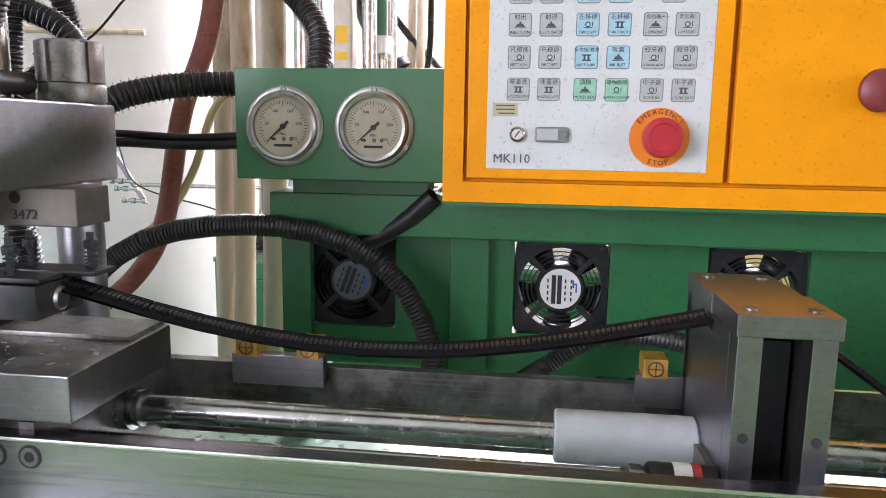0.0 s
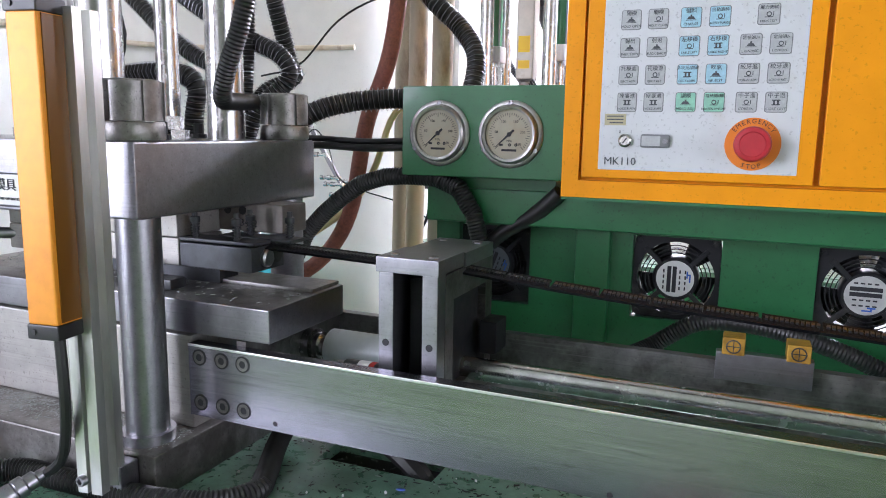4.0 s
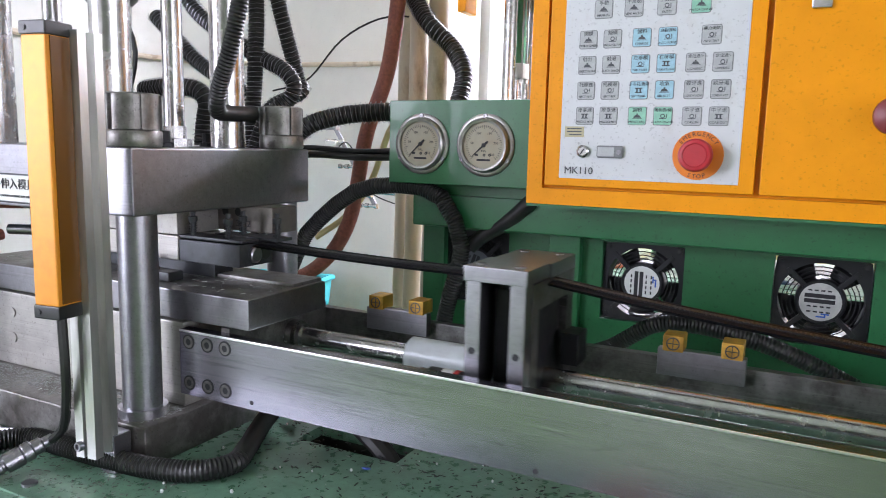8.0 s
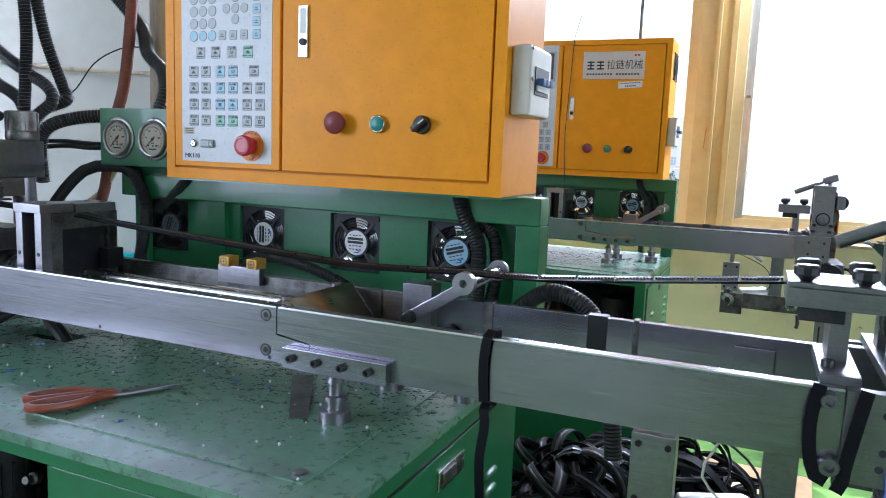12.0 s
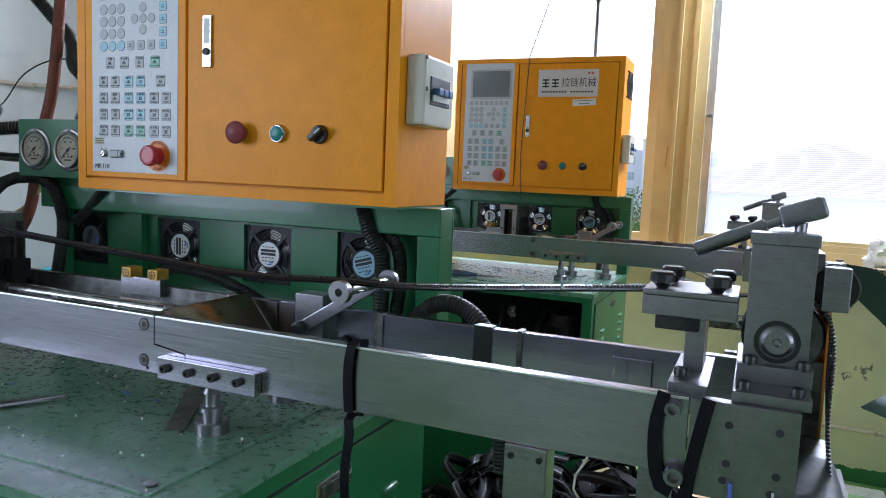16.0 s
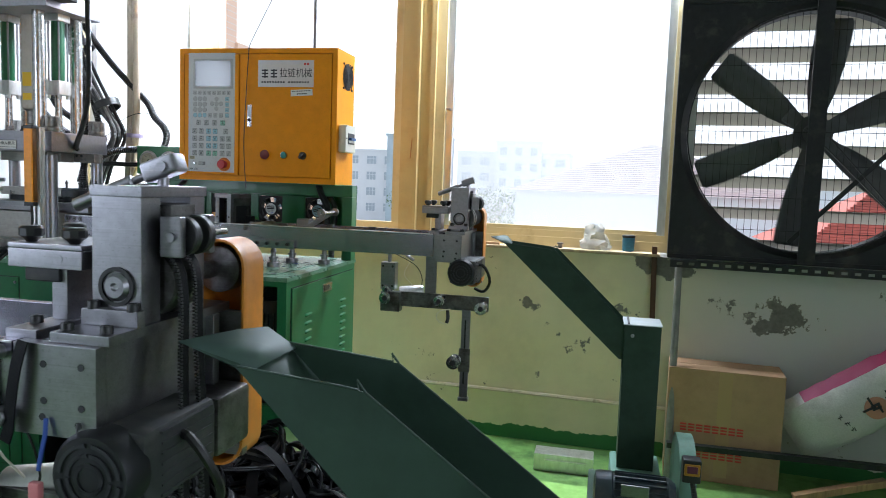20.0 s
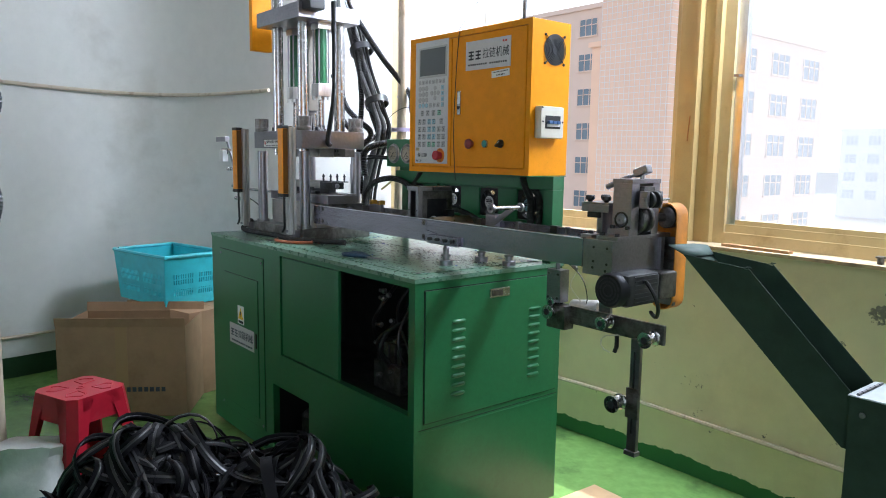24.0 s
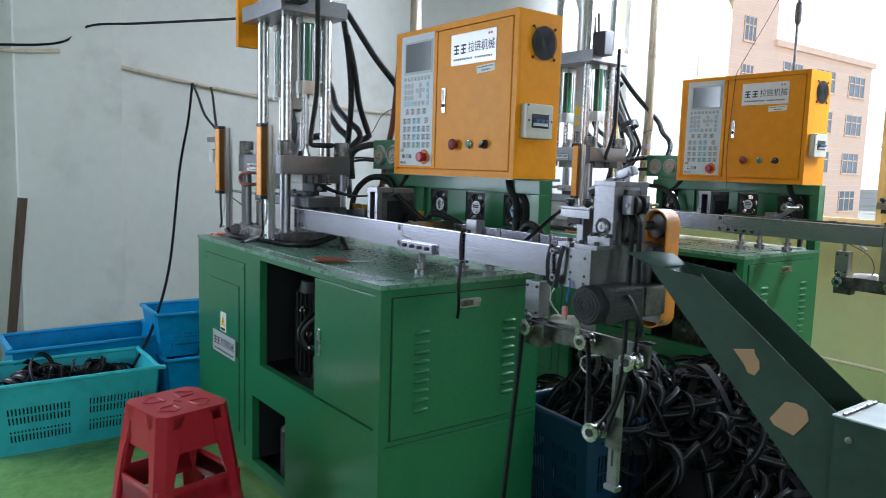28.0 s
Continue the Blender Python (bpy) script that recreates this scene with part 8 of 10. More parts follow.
HOSES = [
    ("signal_hose", [(-0.40, 0.56, 2.1), (-0.395, 0.56, 1.85), (-0.40, 0.56, 1.68), (-0.425, 0.555, 1.55), (-0.455, 0.56, 1.485), (-0.475, 0.575, 1.455), (-0.50, 0.62, 1.452), (-0.536, 0.715, 1.455)], 0.0105, HOSE, "thin black corrugated hose curving down to the platen", 0.0016, False),
    ("gauge_hose", [(-0.356, 0.895, 1.468), (-0.411, 0.885, 1.467), (-0.47, 0.86, 1.46), (-0.52, 0.83, 1.44), (-0.56, 0.83, 1.40), (-0.58, 0.85, 1.30)], 0.0145, HOSE, "black hose wound with wire behind the press", 0.0015, True),
    ("spring_hose", [(-0.765, 0.9, 2.14), (-0.70, 0.95, 2.02), (-0.623, 1.0, 1.894), (-0.536, 1.05, 1.781), (-0.45, 1.05, 1.70), (-0.379, 1.0, 1.63), (-0.332, 1.0, 1.587), (-0.293, 0.97, 1.537), (-0.289, 0.94, 1.478)], 0.0145, HOSE, "black wire-wound hose slung from the press top to the gauge box", 0.0015, True),
    ("air_line", [(-0.36, 0.88, 1.393), (-0.45, 0.885, 1.390), (-0.56, 0.89, 1.392), (-0.63, 0.84, 1.38)], 0.006, HOSE, "pair of thin black lines to the gauge box", 0, False),
    ("air_line", [(-0.36, 0.885, 1.404), (-0.45, 0.89, 1.40), (-0.56, 0.89, 1.404), (-0.63, 0.84, 1.398)], 0.005, HOSE, "pair of thin black lines to the gauge box", 0, False),
    ("braided_hose", [(-0.43, 1.02, 1.95), (-0.455, 1.0, 1.59), (-0.51, 1.0, 1.43), (-0.545, 1.0, 1.27), (-0.60, 0.99, 1.18), (-0.68, 0.97, 1.13), (-0.75, 0.93, 1.12)], 0.0145, RUBBER, "brown braided rubber hose hanging behind the press", 0, False),
    ("yellow_line", [(-0.36, 0.935, 1.46), (-0.42, 1.0, 1.47), (-0.47, 1.02, 1.44), (-0.50, 1.01, 1.35), (-0.545, 1.0, 1.28), (-0.62, 0.97, 1.22)], 0.006, mat("yellow_pvc", (0.6, 0.5, 0.25), 0.4), "thin yellow air line behind the press", 0, False),
    ("corrugated_hose", [(-0.02, 0.80, 1.12), (0.017, 0.85, 1.131), (0.07, 0.85, 1.168), (0.115, 0.85, 1.176), (0.17, 0.85, 1.172), (0.25, 0.86, 1.150), (0.33, 0.87, 1.115)], 0.011, HOSE, "black corrugated hose lying along the fan board", 0.002, False),
    ("corrugated_hose", [(0.54, 0.86, 1.34), (0.555, 0.865, 1.29), (0.58, 0.87, 1.24), (0.582, 0.87, 1.17), (0.575, 0.88, 1.11)], 0.014, HOSE, "black corrugated hose dropping past a fan", 0.002, False),
    ("corrugated_hose", [(0.53, 0.88, 1.34), (0.57, 0.89, 1.29), (0.605, 0.89, 1.25), (0.61, 0.89, 1.18), (0.60, 0.89, 1.11)], 0.012, HOSE, "black corrugated hose dropping past a fan", 0.002, False),
    ("corrugated_hose", [(-0.12, 0.86, 1.335), (-0.16, 0.87, 1.30), (-0.21, 0.88, 1.27), (-0.24, 0.87, 1.24)], 0.012, HOSE, "black flat hose under the control box", 0, False),
    ("bent_hose", [(0.655, 0.79, 1.07), (0.68, 0.785, 1.13), (0.71, 0.781, 1.16), (0.735, 0.775, 1.179), (0.761, 0.767, 1.186), (0.79, 0.762, 1.182), (0.821, 0.759, 1.163), (0.85, 0.755, 1.12), (0.865, 0.75, 1.05), (0.88, 0.74, 0.93)], 0.0135, HOSE, "black corrugated hose looping over the cabinet's end", 0.0025, False),
    ("rising_hose", [(-0.775, 0.9, 2.08), (-0.72, 0.9, 1.9), (-0.69, 0.9, 1.7), (-0.68, 0.885, 1.545), (-0.685, 0.88, 1.40), (-0.687, 0.9, 1.2)], 0.0135, HOSE, "black wire-wound hose dropping behind the press", 0.0015, True),
    ("rising_hose", [(-0.74, 0.9, 2.01), (-0.70, 0.92, 1.85), (-0.661, 0.93, 1.669), (-0.655, 0.975, 1.543), (-0.645, 0.975, 1.51), (-0.68, 0.93, 1.477), (-0.68, 0.88, 1.40), (-0.68, 0.87, 1.25)], 0.0135, HOSE, "black wire-wound hose looping behind the press", 0.0015, True),
    ("rising_hose", [(-0.95, 0.88, 1.84), (-0.902, 0.9, 1.763), (-0.839, 0.9, 1.661), (-0.702, 0.9, 1.579), (-0.62, 0.9, 1.54), (-0.605, 0.9, 1.50), (-0.66, 0.88, 1.44), (-0.70, 0.87, 1.3)], 0.0135, HOSE, "black wire-wound hose crossing behind the press", 0.0015, True),
    ("rising_hose", [(-0.95, 0.9, 1.66), (-0.866, 0.9, 1.587), (-0.81, 0.9, 1.549), (-0.72, 0.9, 1.50), (-0.69, 0.89, 1.40), (-0.70, 0.89, 1.25)], 0.0135, HOSE, "black wire-wound hose crossing behind the press", 0.0015, True),
    ("rising_hose", [(-0.83, 0.76, 1.50), (-0.76, 0.75, 1.503), (-0.694, 0.75, 1.499), (-0.669, 0.75, 1.478), (-0.675, 0.75, 1.44), (-0.68, 0.75, 1.402)], 0.0135, HOSE, "black wire-wound hose bending down to the platen", 0.0015, True),
    ("thin_cable", [(-0.735, 1.0, 1.516), (-0.65, 1.0, 1.535), (-0.57, 1.0, 1.607), (-0.505, 1.02, 1.645), (-0.45, 1.04, 1.653), (-0.43, 1.05, 1.64)], 0.0018, HOSE, "thin dark cable slung behind the press", 0, False),
    ("valve_pipe", [(-0.79, 0.50, 1.314), (-0.82, 0.455, 1.316), (-0.86, 0.422, 1.315), (-0.888, 0.416, 1.311), (-0.912, 0.416, 1.302), (-0.925, 0.416, 1.285), (-0.912, 0.416, 1.268), (-0.888, 0.417, 1.259), (-0.862, 0.42, 1.256), (-0.845, 0.45, 1.258), (-0.84, 0.50, 1.264)], 0.0085, RUBBER, "brown rubber hose looped at the mould's side", 0, False),
]
for nm, pts, r, m, lab, rg, wound in HOSES:
    o = hose_thing(nm, pts, r, m, lab, min(rg, r * 0.12), r * 0.45, wound, 12)
    if nm not in ("bent_hose", "braided_hose", "valve_pipe"):
        copy_thing(o, Matrix.Translation(Vector(pts[0]) + OFF))
rnd = random.Random(44)
SPINE = ((-0.92, 0.90, 2.42), (-0.90, 0.91, 2.25), (-0.79, 0.915, 2.07), (-0.70, 0.915, 1.86), (-0.585, 0.92, 1.66), (-0.525, 0.92, 1.53), (-0.60, 0.915, 1.36), (-0.645, 0.91, 1.2), (-0.66, 0.90, 1.02))
for k in range(7):
    dx, dy, r = rnd.uniform(-0.045, 0.04), rnd.uniform(-0.02, 0.05), rnd.choice((0.008, 0.011, 0.0125))
    run = [Vector((x + dx * (0.4 + 0.9 * rnd.random()), y + dy, z + rnd.uniform(-0.02, 0.02))) for x, y, z in SPINE]
    for o_ in (OFF,):
        hose_thing("bundled_hose", [p + o_ for p in run], r, HOSE if k % 3 else GREY_HOSE, "wire-wound hose in the bundle behind the press", 0.0013, 0.006)
for x, z in ((-0.745, 1.97), (-0.60, 1.69)):
    bm = ring(bmesh.new(), Vector((x, 0.93, z)) + OFF, (0.45, 0, -0.9), 0.062, 0.056, 0.035, n=20)
    single("binding_tape", bm, BLACK, Vector((x, 0.93, z)) + OFF, "black tape binding the hoses", "tape")
# the heavy hose from the fan board's back to the floor, on each machine's end
for o_ in (Vector(), OFF):
    for run in (((0.53, 0.985, 1.605), (0.55, 1.02, 1.60), (0.55, 1.052, 1.565), (0.55, 1.064, 1.518), (0.55, 1.045, 1.475), (0.54, 0.985, 1.44)), ((0.54, 0.985, 1.37), (0.55, 1.03, 1.34), (0.55, 1.053, 1.283), (0.55, 1.035, 1.20), (0.55, 1.015, 1.10), (0.55, 1.01, 0.99), (0.55, 1.0, 0.9))):
        hose_thing("end_hose", [Vector(p) + o_ for p in run], 0.0135, HOSE, "fat black corrugated hose down the machine's back", 0.002)
# cream water pipes behind the press and at the window
for x, y, r in ((-0.52, 1.16, 0.021), (-0.475, 1.12, 0.018), (-0.40, 1.06, 0.019)):
    single("water_pipe", hose([(x - 0.02, y, 0.02), (x, y, 1.0), (x + 0.01, y, 1.6), (x + 0.02, y, 3.08)], r, n=12, step=0.15), PIPE, (x, y, 0), "cream plastic water pipe rising behind the press", "pipe")
for x, y, r in ((-0.537, 3.04, 0.020), (-0.497, 3.026, 0.018)):
    single("water_pipe", hose([(x - 0.05, y - 0.02, 0.02), (x - 0.01, y, 1.3), (x + 0.01, y, 1.8), (x, y, 3.08)], r, n=12, step=0.15), PIPE, (x, y, 0), "cream plastic water pipe beside the window", "pipe")
bm = ring(bmesh.new(), (-0.517, 3.033, 1.53), (0, 0, 1), 0.052, 0.045, 0.02, n=20)
single("pipe_tie", bm, mat("lilac_tie", (0.35, 0.3, 0.45), 0.5), (-0.517, 3.033, 1.53), "lilac tie binding two pipes", "tie")


# the nozzle rig beyond the press: a small chrome manifold on a stand
def air_rig(ox, oy):
    root = thing("air_nozzle_rig", (-1.05 + ox, 0.58 + oy, 1.2), "chrome air-nozzle rig on a slanting slotted bar", "nozzle rig", "nozzle rigs")
    y = 0.58 + oy

    def bar_x(z):
        return -1.72 + ox + (1.49 - z) * 0.64

    bm = bmesh.new()
    prism(bm, [(bar_x(1.49) - 0.012, 1.49), (bar_x(1.49) + 0.012, 1.49), (bar_x(1.13) + 0.012, 1.13), (bar_x(1.13) - 0.012, 1.13)], "y", y + 0.006, y + 0.014)
    part("slotted_bar", bm, STEEL, root)
    part("top_clamp", box(-1.84 + ox, -1.70 + ox, y - 0.01, y + 0.02, 1.475, 1.505, bevel=0.003), STEEL, root)
    part("solenoid", box(-1.745 + ox, -1.69 + ox, y - 0.03, y + 0.005, 1.355, 1.425, bevel=0.003), WHITE_LABEL, root)
    for z in (1.424, 1.312, 1.213, 1.185, 1.14):
        x = bar_x(z) - 0.085
        bm = lathe(bmesh.new(), (x, y, z), (1, 0, 0), [(0.006, 0), (0.011, 0.003), (0.011, 0.018), (0.006, 0.02), (0.006, 0.035), (0.011, 0.037), (0.011, 0.055), (0.007, 0.057), (0.007, 0.085), (0.012, 0.087), (0.012, 0.1)], n=12)
        part("air_nozzle", bm, CHROME, root)
    part("support_rod", cyl((bar_x(1.2), y + 0.01, 1.2), (-0.98 + ox, y + 0.01, 1.2), 0.008, n=12), CHROME, root)
    part("air_cable", hose([(-1.69 + ox, y, 1.40), (-1.64 + ox, y - 0.01, 1.42), (-1.58 + ox, y - 0.01, 1.35), (-1.5 + ox, y - 0.02, 1.2), (-1.2 + ox, y - 0.03, 1.12), (-1.04 + ox, y - 0.1, 1.06)], 0.003, n=6), HOSE, root)
    return root


air_rig(0, 0)
air_rig(OFF.x, OFF.y)
# corrugated cable loop and its plug on the near table
hose_thing("cable_loop", [(-1.022, 0.40, 1.12), (-1.022, 0.40, 1.06), (-0.99, 0.375, 1.03), (-0.90, 0.352, 1.018), (-0.80, 0.337, 1.0145), (-0.70, 0.342, 1.0145), (-0.65, 0.396, 1.0145), (-0.58, 0.402, 1.0145), (-0.51, 0.405, 1.0145), (-0.44, 0.412, 1.0145), (-0.385, 0.432, 1.0145), (-0.36, 0.47, 1.0145), (-0.374, 0.51, 1.0145), (-0.40, 0.56, 1.0145), (-0.42, 0.61, 1.02), (-0.43, 0.68, 1.04)], 0.0122, HOSE, "black corrugated cable conduit looped on the green table", 0.0016, 0.005, n=14)
bm = lathe(bmesh.new(), (-0.592, 0.318, 1.014), (0.02, 0.058, 0.022), [(0.006, -0.012), (0.0095, -0.010), (0.0095, 0.006), (0.0085, 0.007), (0.0085, 0.009), (0.0125, 0.011), (0.0125, 0.03), (0.011, 0.0315), (0.0125, 0.033), (0.0125, 0.042), (0.010, 0.044), (0.010, 0.054), (0.007, 0.056), (0.0065, 0.068)], n=20)
single("cable_plug", bm, STEEL, (-0.592, 0.318, 1.0), "knurled steel cable plug lying on the table", "plug")
hose_thing("plug_cable", [(-0.594, 0.31, 1.011), (-0.605, 0.298, 1.007), (-0.623, 0.303, 1.006), (-0.65, 0.32, 1.006), (-0.672, 0.338, 1.006), (-0.668, 0.356, 1.012)], 0.0052, HOSE, "black plug cable curling on the table")
# hex keys and a red-handled tool left beside the press
for pts, r in (([(-0.894, 0.383, 1.003), (-0.82, 0.392, 1.003), (-0.738, 0.401, 1.003)], 0.0028), ([(-0.775, 0.40, 1.003), (-0.76, 0.414, 1.003), (-0.752, 0.4165, 1.003), (-0.69, 0.408, 1.003)], 0.0028), ([(-0.79, 0.33, 1.002), (-0.70, 0.318, 1.002), (-0.682, 0.316, 1.002), (-0.666, 0.334, 1.002)], 0.002), ([(-0.96, 0.415, 1.003), (-0.88, 0.414, 1.003), (-0.81, 0.408, 1.003)], 0.003), ([(-0.87, 0.40, 1.0025), (-0.80, 0.405, 1.0025), (-0.79, 0.395, 1.0025)], 0.0024)):
    single("hex_key", hose(pts, r, n=6, step=0.012), BEZEL, pts[0], "bent steel hex key lying on the green table", "hex key", "hex keys")
root_ = thing("hand_tool", (-0.90, 0.40, 1.0), "small red-handled hand tool lying on the table", "hand tool")
part("handle", hose([(-0.93, 0.385, 1.006), (-0.905, 0.405, 1.006), (-0.875, 0.405, 1.006), (-0.85, 0.394, 1.006)], 0.005, n=8, step=0.012), RED_PLASTIC, root_)
part("shank", cyl((-0.93, 0.385, 1.006), (-0.985, 0.36, 1.006), 0.003, n=8), STEEL_DARK, root_)
hose_thing("under_rail_hose", [(-0.40, 0.70, 1.03), (-0.33, 0.66, 1.03), (-0.27, 0.63, 1.02), (-0.22, 0.62, 0.99), (-0.20, 0.63, 0.93)], 0.014, HOSE, "black hose dropping through the table slot", 0, 0.008)
for o_ in (OFF,):
    hose_thing("cable_loop", [Vector(p) + o_ for p in ((-1.0, 0.42, 1.06), (-0.98, 0.36, 1.02), (-0.8, 0.35, 1.016), (-0.62, 0.37, 1.016), (-0.45, 0.36, 1.014), (-0.35, 0.42, 1.014), (-0.2, 0.5, 1.014))], 0.011, HOSE, "black corrugated cable conduit lying on the far table", 0.0018, 0.009)
    hose_thing("copper_air_hose", [Vector(p) + o_ for p in ((-0.55, 0.34, 1.008), (-0.48, 0.30, 1.008), (-0.38, 0.33, 1.008), (-0.33, 0.40, 1.008), (-0.42, 0.42, 1.01), (-0.5, 0.38, 1.01), (-0.3, 0.44, 1.008))], 0.007, COPPER, "coiled copper-coloured air hose on the far table")


# ---- small things on the tables ----
def scissors(at, rz, closed=True, handle=ORANGE_GRIP):
    x, y, z = at
    root = thing("scissors", at, "worn scissors with brown vinyl-coated loop handles" if handle is ORANGE_GRIP else "scissors with dark blue handles and red bands", "scissors")
    t = Matrix.Translation((x, y, z)) @ pose(0, 0, 0, 0, 0, rz)
    for s in (1, -1):
        pts = [Vector((0.0, s * 0.004, 0.008)), Vector((-0.025, s * 0.012, 0.009)), Vector((-0.06, s * 0.034, 0.010)), Vector((-0.105, s * 0.036, 0.010)), Vector((-0.125, s * 0.022, 0.010)), Vector((-0.11, s * 0.009, 0.010)), Vector((-0.07, s * 0.007, 0.010)), Vector((-0.03, s * 0.005, 0.009))]
        part("handle_loop", hose([t @ p for p in pts], 0.0065, n=10, step=0.008), handle, root)
        bm = bmesh.new()
        prism(bm, [(-0.012, -0.012 * s), (0.02, -0.013 * s), (0.10, -0.001 * s), (0.095, 0.003 * s), (0.02, 0.008 * s), (-0.012, 0.008 * s)], "z", 0.006 + 0.0015 * s, 0.008 + 0.0015 * s)
        bmesh.ops.transform(bm, matrix=t, verts=bm.verts)
        part("blade", bm, STEEL, root)
    part("pivot_screw", lathe(bmesh.new(), t @ Vector((0.014, -0.001, 0.009)), (0, 0, 1), [(0.005, 0), (0.005, 0.0025), (0.003, 0.003)], n=12), STEEL_DARK, root)
    return root


scissors((0.142, 0.42, 1.0), 57)
s2 = scissors((0.20 + OFF.x, 0.36 + OFF.y, 1.0), 10, handle=DARK_BLUE)
bm = prism(bmesh.new(), [(0.435, 0.48), (0.461, 0.492), (0.351, 0.671), (0.314, 0.656)], "z", 1.0005, 1.0025)
single("steel_shim", bm, STEEL_DARK, (0.44, 0.48, 1.0), "bare steel strip lying under the rail foot", "strip")
bm = tube(bmesh.new(), [(-0.97, 0.33, 1.006), (-0.80, 0.37, 1.008), (-0.66, 0.40, 1.02)], 0.004, n=6)
single("hex_key", bm, STEEL, (-0.85, 0.36, 1.0), "long bent hex key on the table", "hex key")
bm = tube(bmesh.new(), [(-0.86, 0.385, 1.012), (-0.83, 0.40, 1.04), (-0.80, 0.41, 1.05), (-0.76, 0.385, 1.012)], 0.003, n=6)
single("hex_key", bm, STEEL, (-0.82, 0.39, 1.0), "small bent hex key leaning on the base plate", "hex key")
bm = tube(bmesh.new(), [(-1.0, 0.30, 1.008), (-0.95, 0.32, 1.012), (-0.90, 0.36, 1.008)], 0.005, n=6)
single("red_grip_pliers", bm, mat("red_grip", (0.5, 0.03, 0.03), 0.4), (-0.95, 0.32, 1.0), "red-gripped pliers lying on the table", "pliers")


def litter(name, n, area, z, shape, material, label, seed, size):
    """Scraps strewn over a table, past counting."""
    rnd = random.Random(seed)
    verts, faces = [], []
    for k in range(n):
        x = area[0] + (area[1] - area[0]) * rnd.random()
        y = area[2] + (area[3] - area[2]) * rnd.random() ** (0.7 if shape != "flake" else 0.45)
        a, s = rnd.uniform(0, 6.28), size * rnd.uniform(0.5, 1.3)
        c, d = math.cos(a), math.sin(a)
        L_, W_ = (s, s) if shape == "ball" else (s * rnd.uniform(1, 3.5), s * 0.7)
        i = len(verts)
        for h, q in ((0.0, 0.75), (0.5, 1.0), (1.0, 0.6)):
            for e in range(6):
                u, v = L_ * q * math.cos(e * 1.047) * (0.5), W_ * q * math.sin(e * 1.047) * 0.5
                verts.append((x + u * c - v * d, y + u * d + v * c, z + h * s * (0.9 if shape == "ball" else 0.25)))
        for r in (0, 6):
            for e in range(6):
                faces.append((i + r + e, i + r + (e + 1) % 6, i + r + 6 + (e + 1) % 6, i + r + 6 + e))
        faces.append(tuple(i + 12 + e for e in range(6)))
    me = bpy.data.meshes.new(name)
    me.from_pydata(verts, [], faces)
    me.materials.append(material)
    for p in me.polygons:
        p.use_smooth = True
    return tagged(new(name, me), label, "litter", kind="stuff")


for k, o_ in enumerate((Vector(), OFF)):
    A = (-1.0 + o_.x, 0.6 + o_.x, 0.27 + o_.y, 0.9 + o_.y)
    litter("plastic_pellets", 190, A, 1.0, "ball", PELLET, "white plastic pellets strewn on the table", 11 + k, 0.0036)
    litter("blue_offcuts", 40, A, 1.0, "flake", BLUE_BIT, "small blue plastic offcuts on the table", 21 + k, 0.007)
    litter("black_grit", 1500, (-0.55 + o_.x, 0.62 + o_.x, 0.40 + o_.y, 0.72 + o_.y), 1.0, "flake", VOID, "black moulding grit under the rail", 31 + k, 0.0032)
    litter("pale_crumbs", 500, A, 1.0, "flake", mat("pale_crumb", (0.35, 0.37, 0.36), 0.6), "pale crumbs of plastic on the table", 41 + k, 0.0022)
    litter("mould_crumbs", 700, (-0.94 + o_.x, -0.37 + o_.x, 0.51 + o_.y, 0.66 + o_.y), 1.216, "flake", bpy.data.materials["pale_crumb"], "plastic crumbs on the mould table", 51 + k, 0.0028)
    litter("base_dust", 2200, (-1.02 + o_.x, -0.47 + o_.x, 0.43 + o_.y, 0.50 + o_.y), 1.055, "flake", bpy.data.materials["pale_crumb"], "grey-blue plastic dust and crumbs on the press base", 61 + k, 0.0021)


